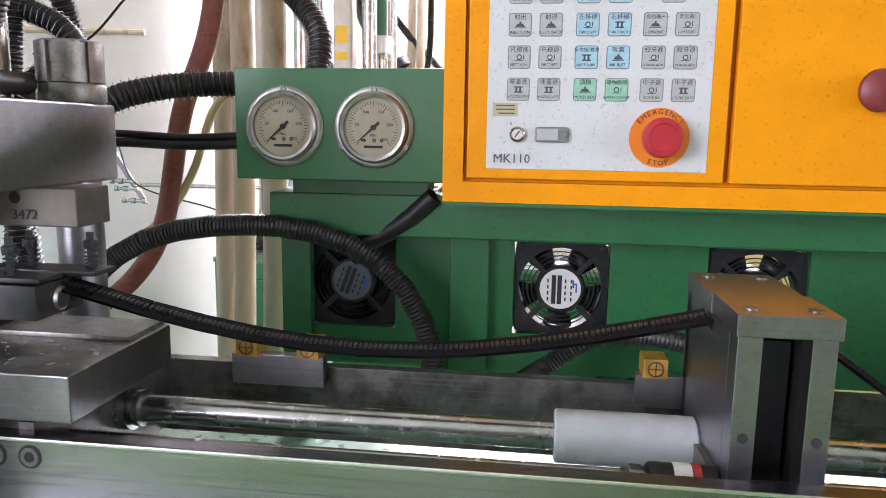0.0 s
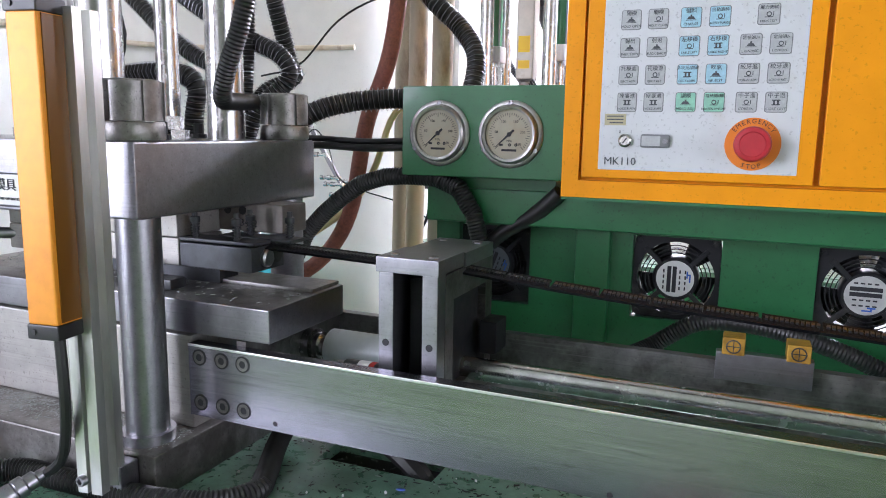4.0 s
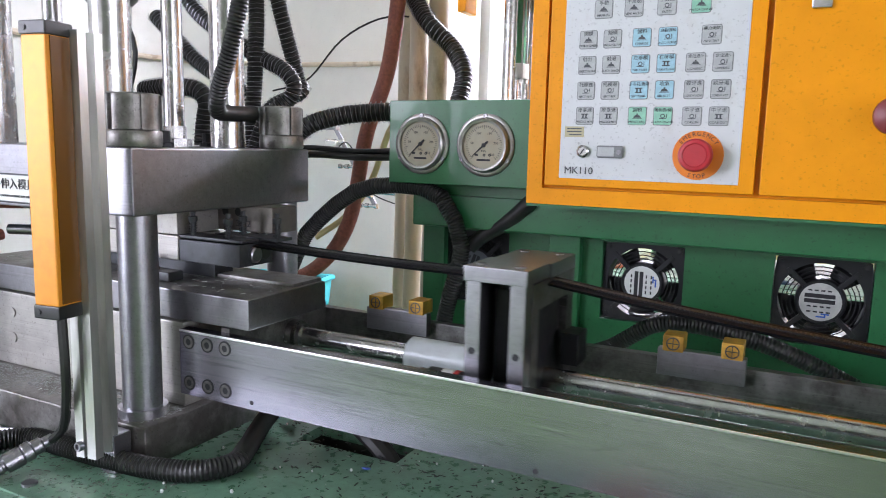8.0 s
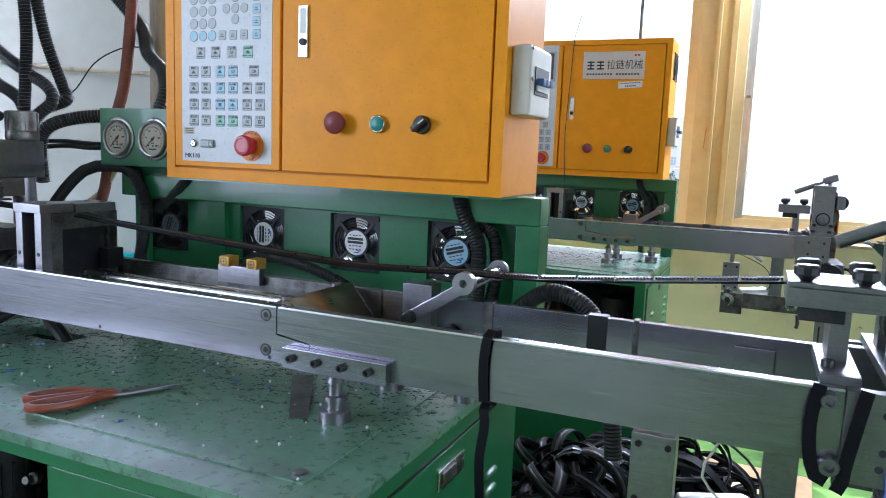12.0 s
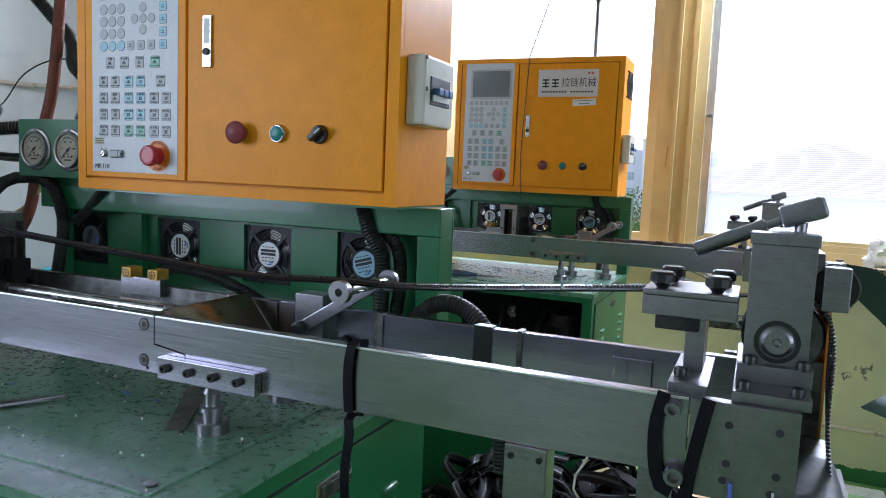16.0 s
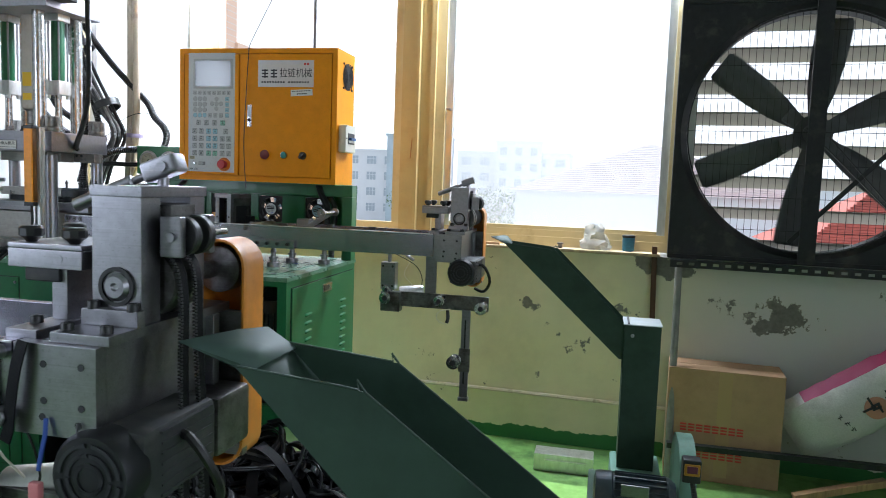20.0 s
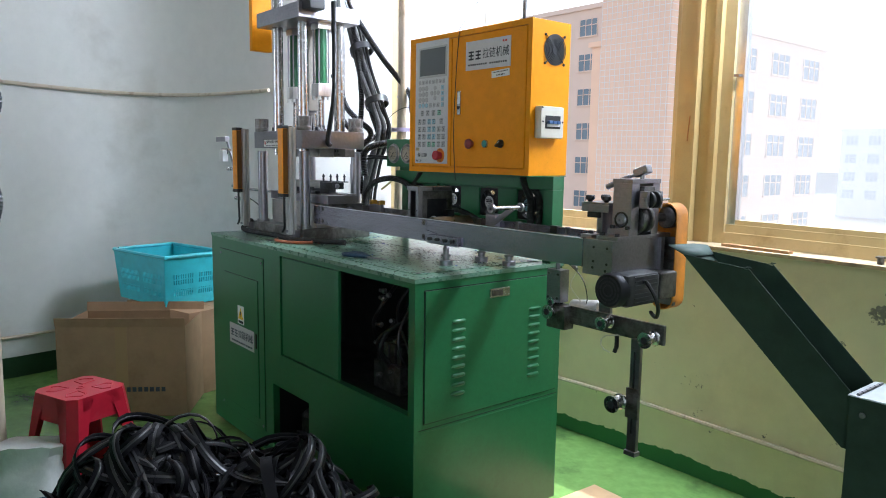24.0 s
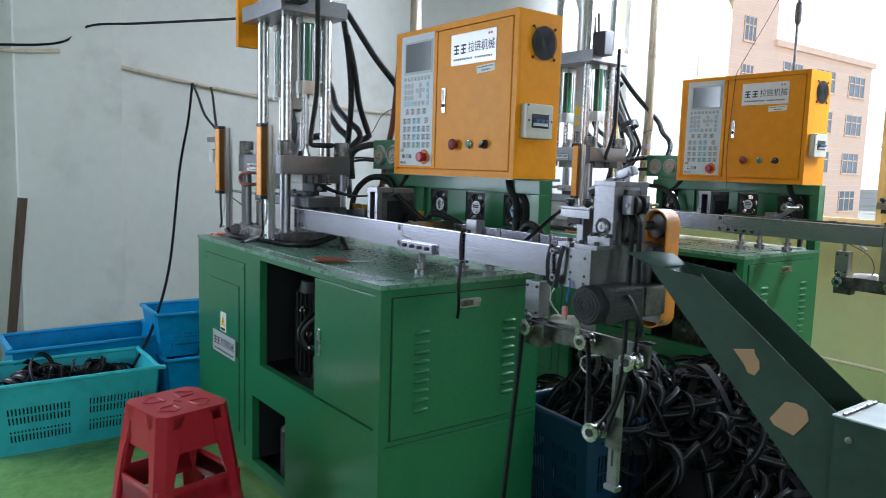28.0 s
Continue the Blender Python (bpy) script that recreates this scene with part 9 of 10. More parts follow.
# ---- things on the floor ----
def stool(at, rz, H=0.475, a=0.125, b=0.185):
    root = thing("plastic_stool", at, "stackable red plastic stool with a patterned seat", "stool", "red stools")
    t = Matrix.Translation(at) @ pose(0, 0, 0, 0, 0, rz)

    def sq(h, n=0.25):
        k = a + (b - a) * (1 - h / H)
        return k

    bm = bmesh.new()
    c = 0.03
    oct_ = [(-a + c, -a), (a - c, -a), (a, -a + c), (a, a - c), (a - c, a), (-a + c, a), (-a, a - c), (-a, -a + c)]
    prism(bm, oct_, "z", H - 0.012, H)
    bmesh.ops.transform(bm, matrix=t, verts=bm.verts)
    seat = part("seat", bm, RED_PLASTIC, root)
    bm = bmesh.new()
    for q in range(4):
        rr = pose(0, 0, 0, 0, 0, 90 * q)
        ring_pts = [(0.03, 0.03), (0.085, 0.035), (0.10, 0.06), (0.06, 0.10), (0.035, 0.085)]
        for p0, p1 in zip(ring_pts, ring_pts[1:] + ring_pts[:1]):
            cy(bm, t @ rr @ Vector((*p0, H)), t @ rr @ Vector((*p1, H)), 0.0035, n=6)
    ring(bm, t @ Vector((0, 0, H - 0.001)), (0, 0, 1), 0.016, 0.010, 0.003, n=16)
    part("seat_pattern", bm, RED_PLASTIC, seat)
    for q in range(4):
        rr = t @ pose(0, 0, 0, 0, 0, 90 * q)
        bm = bmesh.new()
        rows = []
        for h in (H - 0.006, H - 0.03, H - 0.2, 0.0):
            k = sq(h)
            w = 0.062 if h < H - 0.1 else 0.085 if h < H - 0.02 else 0.10
            rows.append([bm.verts.new(rr @ Vector(p)) for p in ((k, k - w, h), (k, k - 0.03, h), (k - 0.03, k, h), (k - w, k, h), (k - w, k - 0.008, h), (k - 0.034, k - 0.010, h), (k - 0.010, k - 0.034, h), (k - 0.008, k - w, h))])
        for r0, r1 in zip(rows, rows[1:]):
            for i in range(8):
                bm.faces.new((r0[i], r0[(i + 1) % 8], r1[(i + 1) % 8], r1[i]))
        bm.faces.new(rows[-1])
        bmesh.ops.recalc_face_normals(bm, faces=bm.faces)
        part("leg", bm, RED_PLASTIC, root)
        bm = bmesh.new()
        rows = []
        for h, o in ((H - 0.004, 0), (H - 0.05, 0), (H - 0.075, 0.006), (H - 0.10, 0.006)):
            k = sq(h) - o
            w = k - 0.05 if h > H - 0.08 else k - 0.062
            rows.append([bm.verts.new(rr @ Vector(p)) for p in ((k, -w, h), (k, w, h), (k - 0.004, w, h), (k - 0.004, -w, h))])
        for r0, r1 in zip(rows, rows[1:]):
            for i in range(4):
                bm.faces.new((r0[i], r0[(i + 1) % 4], r1[(i + 1) % 4], r1[i]))
        bm.faces.new(rows[-1])
        bmesh.ops.recalc_face_normals(bm, faces=bm.faces)
        part("apron", bm, RED_PLASTIC, root)
        h = 0.13
        k = sq(h) - 0.012
        part("stretcher", bx(bmesh.new(), -0.004, 0.004, -k, k, -0.03, 0.03, turn=rr @ Matrix.Translation((k, 0, h))), RED_PLASTIC, root)
    return root


for z_ in (0.0, 0.022, 0.044):
    stool((-0.175, -0.125, z_), 12, 0.42, 0.142, 0.19)
stool((-0.455, 1.43, 0), 22)


def crate(at, L, W, H, rz, material, label, slots=True, group="crates"):
    """A tapered plastic crate, its walls pierced with slots."""
    root = thing("plastic_crate", at, label, "crate", group)
    t = Matrix.Translation(at) @ pose(0, 0, 0, 0, 0, rz)
    tp = 0.9
    part("bottom", bx(bmesh.new(), -L / 2 * tp, L / 2 * tp, -W / 2 * tp, W / 2 * tp, 0.0, 0.006, turn=t), material, root)
    for s, (half, run) in enumerate(((W, L), (L, W))):
        for e in (-1, 1):
            R, cells, holes = run / 2, int(run / 0.016), []
            z0, z1 = 0.06, H - 0.1
            for b in range(4 if slots else 0):
                for k in range(cells):
                    u = -R + run * k / cells
                    if 0.1 < abs(u) / R < 0.84:
                        holes.append((u + run / cells * 0.5, u + run / cells * 0.95, z0 + (z1 - z0) * b / 4, z0 + (z1 - z0) * (b + 1) / 4 - (0.03 if b == 1 else 0.008)))
            bm = holed(bmesh.new(), "y", -0.002, 0.002, (-R, R, 0.0, H), holes)
            for v in bm.verts:
                f = tp + (1 - tp) * v.co.z / H
                p = Vector((v.co.x * f, e * half / 2 * f + v.co.y, v.co.z))
                v.co = t @ (p if s == 0 else Vector((p.y, p.x, p.z)))
            bmesh.ops.recalc_face_normals(bm, faces=bm.faces)
            part("wall", bm, material, root)
    bm = hose([t @ Vector(p) for p in ((-L / 2, -W / 2 + 0.03, H), (-L / 2, W / 2 - 0.03, H), (-L / 2 + 0.03, W / 2, H), (L / 2 - 0.03, W / 2, H), (L / 2, W / 2 - 0.03, H), (L / 2, -W / 2 + 0.03, H), (L / 2 - 0.03, -W / 2, H), (-L / 2 + 0.03, -W / 2, H), (-L / 2, -W / 2 + 0.03, H))], 0.012, n=8, step=0.03)
    part("rim", bm, material, root)
    return root


crate((-1.365, -0.29, 0), 0.74, 0.44, 0.33, 89, TURQUOISE, "turquoise slotted plastic crate full of black zip tape")
crate((-1.80, -0.14, 0), 0.74, 0.42, 0.38, 91, BLUE_PLASTIC, "blue plastic crate standing behind a turquoise one", slots=False)
crate((-1.62, 0.45, 0), 0.50, 0.36, 0.27, 92, BLUE_PLASTIC, "blue plastic crate holding black zip tape", slots=False)
crate((-1.66, 0.43, 0.275), 0.50, 0.36, 0.24, 88, BLUE_PLASTIC, "blue plastic crate stacked on another", slots=True)
crate((-1.93, 2.28, 0.50), 0.58, 0.40, 0.30, 12, TURQUOISE, "turquoise slotted plastic basket on a cardboard box")
crate((0.70, 1.28, 0), 0.56, 0.42, 0.46, 84, DARK_BLUE, "dark blue slotted crate heaped with black zip tape")


def strip(bm, pts, w, lean, mi=0):
    """A flat tape along points, its width level across the run but for a lean."""
    fine = glide(pts, 0.02)
    rows = []
    for i, p in enumerate(fine):
        d = fine[min(i + 1, len(fine) - 1)] - fine[max(i - 1, 0)]
        s_ = Vector((-d.y, d.x, 0)).normalized()
        s_ = (s_ + Vector((0, 0, lean))).normalized() * (w / 2)
        up = d.cross(s_).normalized() * 0.0012
        rows.append([bm.verts.new(q) for q in (p - s_ - up, p + s_ - up, p + s_ + up, p - s_ + up)])
    for a, b in zip(rows, rows[1:]):
        for k in range(4):
            bm.faces.new((a[k], a[(k + 1) % 4], b[(k + 1) % 4], b[k])).material_index = mi


for k, o_ in enumerate((Vector(), OFF)):
    litter("table_grit", 900, (-1.02 + o_.x, -0.4 + o_.x, 0.27 + o_.y, 0.42 + o_.y), 1.0, "flake", bpy.data.materials["oily_steel"], "dark grit on the table before the press", 71 + k, 0.0024)


def zip_heap(name, n, spots, label, seed, w=0.03):
    """A tangle of zip tape, past counting: long swoops that drape over mounds, with loops standing up."""
    rnd = random.Random(seed)
    bm = bmesh.new()
    floor_z = min(q[4] for q in spots)

    def surf(x, y):
        h = floor_z
        for cx_, cy_, rx_, ry_, z0, hh in spots:
            q = ((x - cx_) / rx_) ** 2 + ((y - cy_) / ry_) ** 2
            if q < 1:
                h = max(h, z0 + hh * (1 - q))
        return h

    for k in range(n):
        cx_, cy_, rx_, ry_, z0, h = spots[k % len(spots)]
        a, q = rnd.uniform(0, 6.283), math.sqrt(rnd.random()) * 0.92
        x, y = cx_ + rx_ * q * math.cos(a), cy_ + ry_ * q * math.sin(a)
        out_ = math.atan2(y - cy_, x - cx_)
        head = out_ + math.pi / 2 + rnd.gauss(0, 0.45)
        bend = rnd.uniform(0.4, 1.6) / max(0.1, q * (rx_ + ry_) / 2) if rnd.random() < 0.8 else rnd.uniform(-9, 14)
        L = rnd.uniform(0.18, 0.5) * min(1.0, 2.2 * max(rx_, ry_))
        m = 9
        lift = rnd.uniform(0.0, 0.035)
        arch = rnd.choice((0, 0.02, 0.04, 0.06)) * rnd.random()
        ux, uy = -math.sin(head) * 0.02, math.cos(head) * 0.02
        lean = max(-2.2, min(2.2, (surf(x + ux, y + uy) - surf(x - ux, y - uy)) / 0.04)) * rnd.uniform(0.5, 1.1) + rnd.uniform(-0.5, 0.5)
        pts = []
        for i in range(m):
            f = i / (m - 1)
            qq = ((x - cx_) / rx_) ** 2 + ((y - cy_) / ry_) ** 2
            if qq > 1.0:
                x, y = x - (x - cx_) * 0.1, y - (y - cy_) * 0.1
                head += 0.7
            pts.append(Vector((x, y, surf(x, y) + 0.012 + lift + arch * math.sin(math.pi * f))))
            x, y = x + L / m * math.cos(head), y + L / m * math.sin(head)
            head += bend * L / m
        strip(bm, pts, w, lean)
        if k % 2 == 0:
            strip(bm, [p + Vector((0, 0, 0.002)) for p in pts], 0.007, lean, 1)
    ob = part(name, bm, [TAPE, TEETH])
    return tagged(ob, label, "zip tape", kind="stuff")


def zip_curls(name, n, spots, label, seed, w=0.03, most=0.13):
    """Bands of tape curled on edge, past counting, over the heap."""
    rnd = random.Random(seed)
    verts, faces, looks = [], [], []
    for k in range(n):
        cx_, cy_, rx_, ry_, z0, h = spots[k % len(spots)]
        a, q = rnd.uniform(0, 6.283), math.sqrt(rnd.random()) * 0.95
        x, y = cx_ + rx_ * q * math.cos(a), cy_ + ry_ * q * math.sin(a)
        top = max(s_[4] + s_[5] * (1 - ((x - s_[0]) / s_[2]) ** 2 - ((y - s_[1]) / s_[3]) ** 2) for s_ in spots)
        up = Vector((rnd.gauss(0, 0.6) + 0.7 * q * math.cos(a), rnd.gauss(0, 0.6) + 0.7 * q * math.sin(a), rnd.uniform(0.25, 1.0))).normalized()
        u = up.orthogonal().normalized()
        v = up.cross(u)
        r, turn, a0 = rnd.uniform(0.04, most), rnd.uniform(2.6, 8.5), rnd.uniform(0, 6.283)
        grow, drift, flat = rnd.uniform(-0.006, 0.012), rnd.uniform(-0.012, 0.012), rnd.uniform(0.6, 1.0)
        c = Vector((x, y, max(0.03, top - 0.01 + rnd.uniform(-0.03, 0.02))))
        m = int(turn / 0.26)
        for lane, (lo, hi, t, mi) in enumerate(((-0.5, 0.5, 0.0011, 0), (-0.13, 0.13, 0.0026, 1))):
            base = len(verts)
            for i in range(m + 1):
                b = a0 + turn * i / m
                rr = r + grow * (b - a0) + 0.006 * math.sin(2.3 * b + k)
                d = u * math.cos(b) + v * flat * math.sin(b)
                p = c + d * rr + up * (drift * (b - a0) + 0.008 * math.sin(1.7 * b + k))
                p.z = max(p.z, 0.018)
                side = (up + d * 0.25 * math.sin(b + k)).normalized() * w
                verts += [p + side * lo - d * t, p + side * hi - d * t, p + side * hi + d * t, p + side * lo + d * t]
                if i:
                    e = base + 4 * (i - 1)
                    for f in range(4):
                        faces.append((e + f, e + (f + 1) % 4, e + 4 + (f + 1) % 4, e + 4 + f))
                        looks.append(mi)
    me = bpy.data.meshes.new(name)
    me.from_pydata(verts, [], faces)
    me.materials.append(TAPE)
    me.materials.append(TEETH)
    me.polygons.foreach_set("material_index", looks)
    me.polygons.foreach_set("use_smooth", [True] * len(faces))
    return tagged(new(name, me), label, "zip tape", kind="stuff")


def mound(name, cx_, cy_, rx_, ry_, z0, h, label):
    bm = bmesh.new()
    rnd = random.Random(5)
    rows = []
    for i in range(9):
        f = i / 8
        rows.append([bm.verts.new((cx_ + rx_ * f * math.cos(2 * math.pi * k / 28), cy_ + ry_ * f * math.sin(2 * math.pi * k / 28), z0 + h * (1 - f * f) * rnd.uniform(0.85, 1.05))) for k in range(28)])
    for a, b in zip(rows, rows[1:]):
        for k in range(28):
            bm.faces.new((a[k], b[k], b[(k + 1) % 28], a[(k + 1) % 28]))
    return tagged(part(name, bm, TAPE), label, "zip tape", kind="stuff")


HEAP = [(0.92, 1.58, 0.40, 0.40, 0.0, 0.56), (0.45, 1.68, 0.48, 0.36, 0.0, 0.30), (0.05, 1.75, 0.42, 0.34, 0.0, 0.24), (1.15, 1.75, 0.34, 0.40, 0.0, 0.40), (0.72, 1.34, 0.26, 0.28, 0.34, 0.29), (0.75, 2.0, 0.34, 0.2, 0.0, 0.22)]
for cx_, cy_, rx_, ry_, z0, h in HEAP:
    mound("zip_heap_core", cx_, cy_, rx_ * 0.97, ry_ * 0.97, z0, h * 0.96, "packed black zip tape under the heap")
zip_heap("zip_tape_heap", 420, HEAP, "tangled heap of black zip tape on the floor", 3)
zip_curls("zip_tape_curls", 620, HEAP, "curled bands of black zip tape over the heap on the floor", 17)
tagged(part("zip_crate_core", box(-1.53, -1.20, -0.60, 0.02, 0.01, 0.2, bevel=0.02), TAPE), "packed black zip tape in the crate", "zip tape", kind="stuff")
zip_curls("zip_tape_in_crate", 60, [(-1.365, -0.42, 0.09, 0.15, 0.20, 0.14), (-1.365, -0.15, 0.09, 0.12, 0.20, 0.09)], "curled black zip tape in the turquoise crate", 18, most=0.06)
zip_heap("zip_tape_in_crate", 120, [(-1.365, -0.42, 0.17, 0.22, 0.17, 0.14), (-1.365, -0.15, 0.17, 0.2, 0.17, 0.09)], "tangle of black zip tape filling the crate", 8)
zip_heap("zip_tape_in_crate", 60, [(-1.60, 0.42, 0.16, 0.16, 0.20, 0.12)], "tangle of black zip tape in the blue crate", 9)


def sack(name, at, size, rz, lean, material, label):
    x, y, z = at
    L, W, H = size
    bm = bmesh.new()
    rows = []
    rnd = random.Random(int(x * 100))
    for i in range(9):
        f = i / 8
        row = []
        for k in range(24):
            a = 2 * math.pi * k / 24
            c, s = math.cos(a), math.sin(a)
            e = 0.55 + 0.45 * math.sin(math.pi * min(1, f * 1.15 + 0.12))
            px = L / 2 * (abs(c) ** 0.55) * math.copysign(1, c) * e ** 0.3
            py = W / 2 * (abs(s) ** 0.7) * math.copysign(1, s) * e
            row.append(bm.verts.new((px + rnd.uniform(-1, 1) * 0.012, py + rnd.uniform(-1, 1) * 0.015, H * f + rnd.uniform(-1, 1) * 0.008)))
        rows.append(row)
    for a, b in zip(rows, rows[1:]):
        for k in range(24):
            bm.faces.new((a[k], a[(k + 1) % 24], b[(k + 1) % 24], b[k]))
    bm.faces.new(rows[0][::-1])
    bm.faces.new(rows[-1])
    bmesh.ops.transform(bm, matrix=Matrix.Translation(at) @ pose(0, 0, 0, lean[0], lean[1], rz), verts=bm.verts)
    ob = single(name, bm, material, at, label, "sack")
    return ob


WHITE_BAG = mat("white_plastic_bag", (0.68, 0.68, 0.68), 0.4, 0, 0.06, 30, (0.5, 0.5, 0.5), 0.5, 6.0, bump=0.5)
sack("white_sack", (-0.40, 1.24, 0), (0.30, 0.26, 0.31), 60, (0, 0), WHITE_BAG, "crumpled white plastic sack on the floor by the heap")
sack("white_sack", (0.40, 1.13, 0), (0.26, 0.16, 0.40), 40, (4, 0), WHITE_BAG, "white printed sack standing behind the machine")
def printed_sack():
    """A stuffed woven sack lying aslant, printed on its face."""
    c = Vector((2.965, 3.345, 0.43))
    t = Matrix.Translation(c) @ pose(0, 0, 0, 0, -35, -4)
    bm = bmesh.new()
    rnd = random.Random(9)
    nx, nz, rows = 14, 8, {}
    for side in (-1, 1):
        for i in range(nx + 1):
            for j in range(nz + 1):
                u, v = -1 + 2 * i / nx, -1 + 2 * j / nz
                if side == 1 and (abs(u) == 1 or abs(v) == 1):
                    rows[side, i, j] = rows[-1, i, j]
                    continue
                fat = 0.085 * (1 - abs(u) ** 4) ** 0.6 * (1 - abs(v) ** 3) ** 0.6
                p = Vector((0.31 * u * (1 - 0.04 * v * v), side * fat + rnd.uniform(-1, 1) * 0.006, 0.155 * v * (1 - 0.06 * u * u) + rnd.uniform(-1, 1) * 0.004))
                rows[side, i, j] = bm.verts.new(t @ p)
    for side in (-1, 1):
        for i in range(nx):
            for j in range(nz):
                q = [rows[side, i, j], rows[side, i + 1, j], rows[side, i + 1, j + 1], rows[side, i, j + 1]]
                f = bm.faces.new(q if side == -1 else q[::-1])
                # the magenta band runs along the upper edge and the far end
                f.material_index = 1 if (j == nz - 1 and i > 2) or i >= nx - 2 else 0
    ob = single("rice_sack", bm, [SACK, PINK], (2.965, 3.34, 0.2), "printed white and magenta woven sack lying aslant by the wall", "sack")
    part("printed_disc", lathe(bmesh.new(), t @ Vector((0.07, -0.083, -0.03)), t.to_3x3() @ Vector((0, -1, 0)), [(0.05, 0), (0.05, 0.006)], n=26), mat("tan_print", (0.42, 0.2, 0.13), 0.55), ob)
    bm = bmesh.new()
    for cx, cz, s_ in ((0.06, -0.015, 0.04), (0.15, -0.0, 0.024), (0.2, 0.03, 0.02), (-0.08, 0.0, 0.011), (-0.07, -0.035, 0.011), (-0.06, -0.07, 0.011)):
        for k in range(5):
            w_, h_ = rnd.choice(((1, 0.16), (0.16, 1), (0.7, 0.16), (0.16, 0.7)))
            x, z = cx + rnd.uniform(-0.6, 0.6) * s_, cz + rnd.uniform(-0.6, 0.6) * s_
            bx(bm, x - s_ * w_ * 0.7, x + s_ * w_ * 0.7, -0.093, -0.089, z - s_ * h_ * 0.7, z + s_ * h_ * 0.7, turn=t)
    part("printed_marks", bm, INK, ob)


printed_sack()
single("sack_shelf", box(2.16, 3.56, 3.245, 3.281, 0.165, 0.19), IRON, (2.9, 3.26, 0.165), "black iron bar in front of the sacks", "bar")


def carton(name, at, L, W, H, rz, label, open_top, tape=True):
    root = thing(name, at, label, "box", "cartons")
    t = Matrix.Translation(at) @ pose(0, 0, 0, 0, 0, rz)
    for x0, x1, y0, y1 in ((-L / 2, L / 2, -W / 2, -W / 2 + 0.005), (-L / 2, L / 2, W / 2 - 0.005, W / 2), (-L / 2, -L / 2 + 0.005, -W / 2 + 0.005, W / 2 - 0.005), (L / 2 - 0.005, L / 2, -W / 2 + 0.005, W / 2 - 0.005)):
        part("side", bx(bmesh.new(), x0, x1, y0, y1, 0, H, turn=t), CARDBOARD, root)
    part("base", bx(bmesh.new(), -L / 2, L / 2, -W / 2, W / 2, 0.0, 0.004, turn=t), CARD_IN, root)
    if open_top:
        for s in (-1, 1):
            part("flap", bx(bmesh.new(), -L / 2, L / 2, -0.002, 0.002, 0, 0.05, turn=t @ Matrix.Translation((0, s * W / 2, H)) @ pose(0, 0, 0, -s * 12, 0, 0)), CARDBOARD, root)
    else:
        for s in (-1, 1):
            part("flap", bx(bmesh.new(), -L / 2, L / 2, min(0.002 * s, s * W / 2), max(0.002 * s, s * W / 2), H, H + 0.004, turn=t), CARDBOARD, root)
    if tape:
        part("tape_strip", bx(bmesh.new(), -0.03, 0.03, -W / 2 - 0.001, -W / 2, H * 0.05, H, turn=t), PACK_TAPE, root)
    bm = bmesh.new()
    for k in range(7):
        bx(bm, 0.02 + 0.03 * k, 0.04 + 0.03 * k, -W / 2 - 0.002, -W / 2 - 0.001, H * 0.28, H * 0.33, turn=t)
    part("printed_marks", bm, mat("faded_print", (0.16, 0.12, 0.1), 0.7) if "faded_print" not in bpy.data.materials else bpy.data.materials["faded_print"], root)
    return root


carton("cardboard_box", (-1.526, 1.944, 0), 0.66, 0.42, 0.49, 55.8, "open brown cardboard box with frayed flaps", True)
carton("cardboard_box", (-1.80, 2.34, 0), 0.62, 0.42, 0.49, 16, "brown cardboard box carrying a basket", False)
cb = carton("cardboard_box", (2.42, 3.42, 0), 0.51, 0.22, 0.53, -4, "battered brown cardboard box with red print by the wall", False)
bm = bmesh.new()
tt = Matrix.Translation((2.42, 3.42, 0)) @ pose(0, 0, 0, 0, 0, -4)
for z in (0.235, 0.11):
    for k in range(8):
        for j in range(3):
            bx(bm, -0.19 + 0.036 * k, -0.162 + 0.036 * k, -0.1125, -0.111, z + 0.014 * j, z + 0.008 + 0.014 * j, turn=tt)
part("red_print", bm, RED_INK, cb)
bm = box(0.71, 1.37, 2.72, 3.17, 0.001, 0.009, turn=about(1.05, 2.95, 0, 0, 0, -2))
single("flat_cardboard", bm, mat("sheet_card", (0.55, 0.36, 0.2), 0.8, 0, 0.1, 20, (0.35, 0.2, 0.1), 0.5, 5.0), (1.1, 2.9, 0), "flattened cardboard sheet on the green floor", "cardboard")
bm = box(1.55, 1.83, 3.2, 3.31, 0, 0.085, bevel=0.004)
bx(bm, 1.60, 1.80, 3.19, 3.2, 0.02, 0.06)
single("aluminium_block", bm, ALU, (1.69, 3.25, 0), "aluminium extrusion offcut lying on the floor", "metal block")
single("scrap_wood", box(2.72, 3.12, 3.19, 3.23, 0.0, 0.03, turn=about(2.72, 3.2, 0.0, 0, -14, 8)), WOOD, (2.8, 3.2, 0), "scrap timber lying by the sacks", "wood")
single("leaning_plank", box(-2.42, -2.395, -0.475, -0.425, 0, 1.12, turn=about(-2.41, -0.45, 0, -5.5, 2, 0)), mat("dark_plank", (0.10, 0.062, 0.045), 0.7, 0, 0.3, 14, (0.04, 0.028, 0.022), 0.6, 6.0, stretch=(6, 6, 0.6), bump=0.2), (-2.41, -0.45, 0), "dark wooden plank leaning on the wall", "plank")
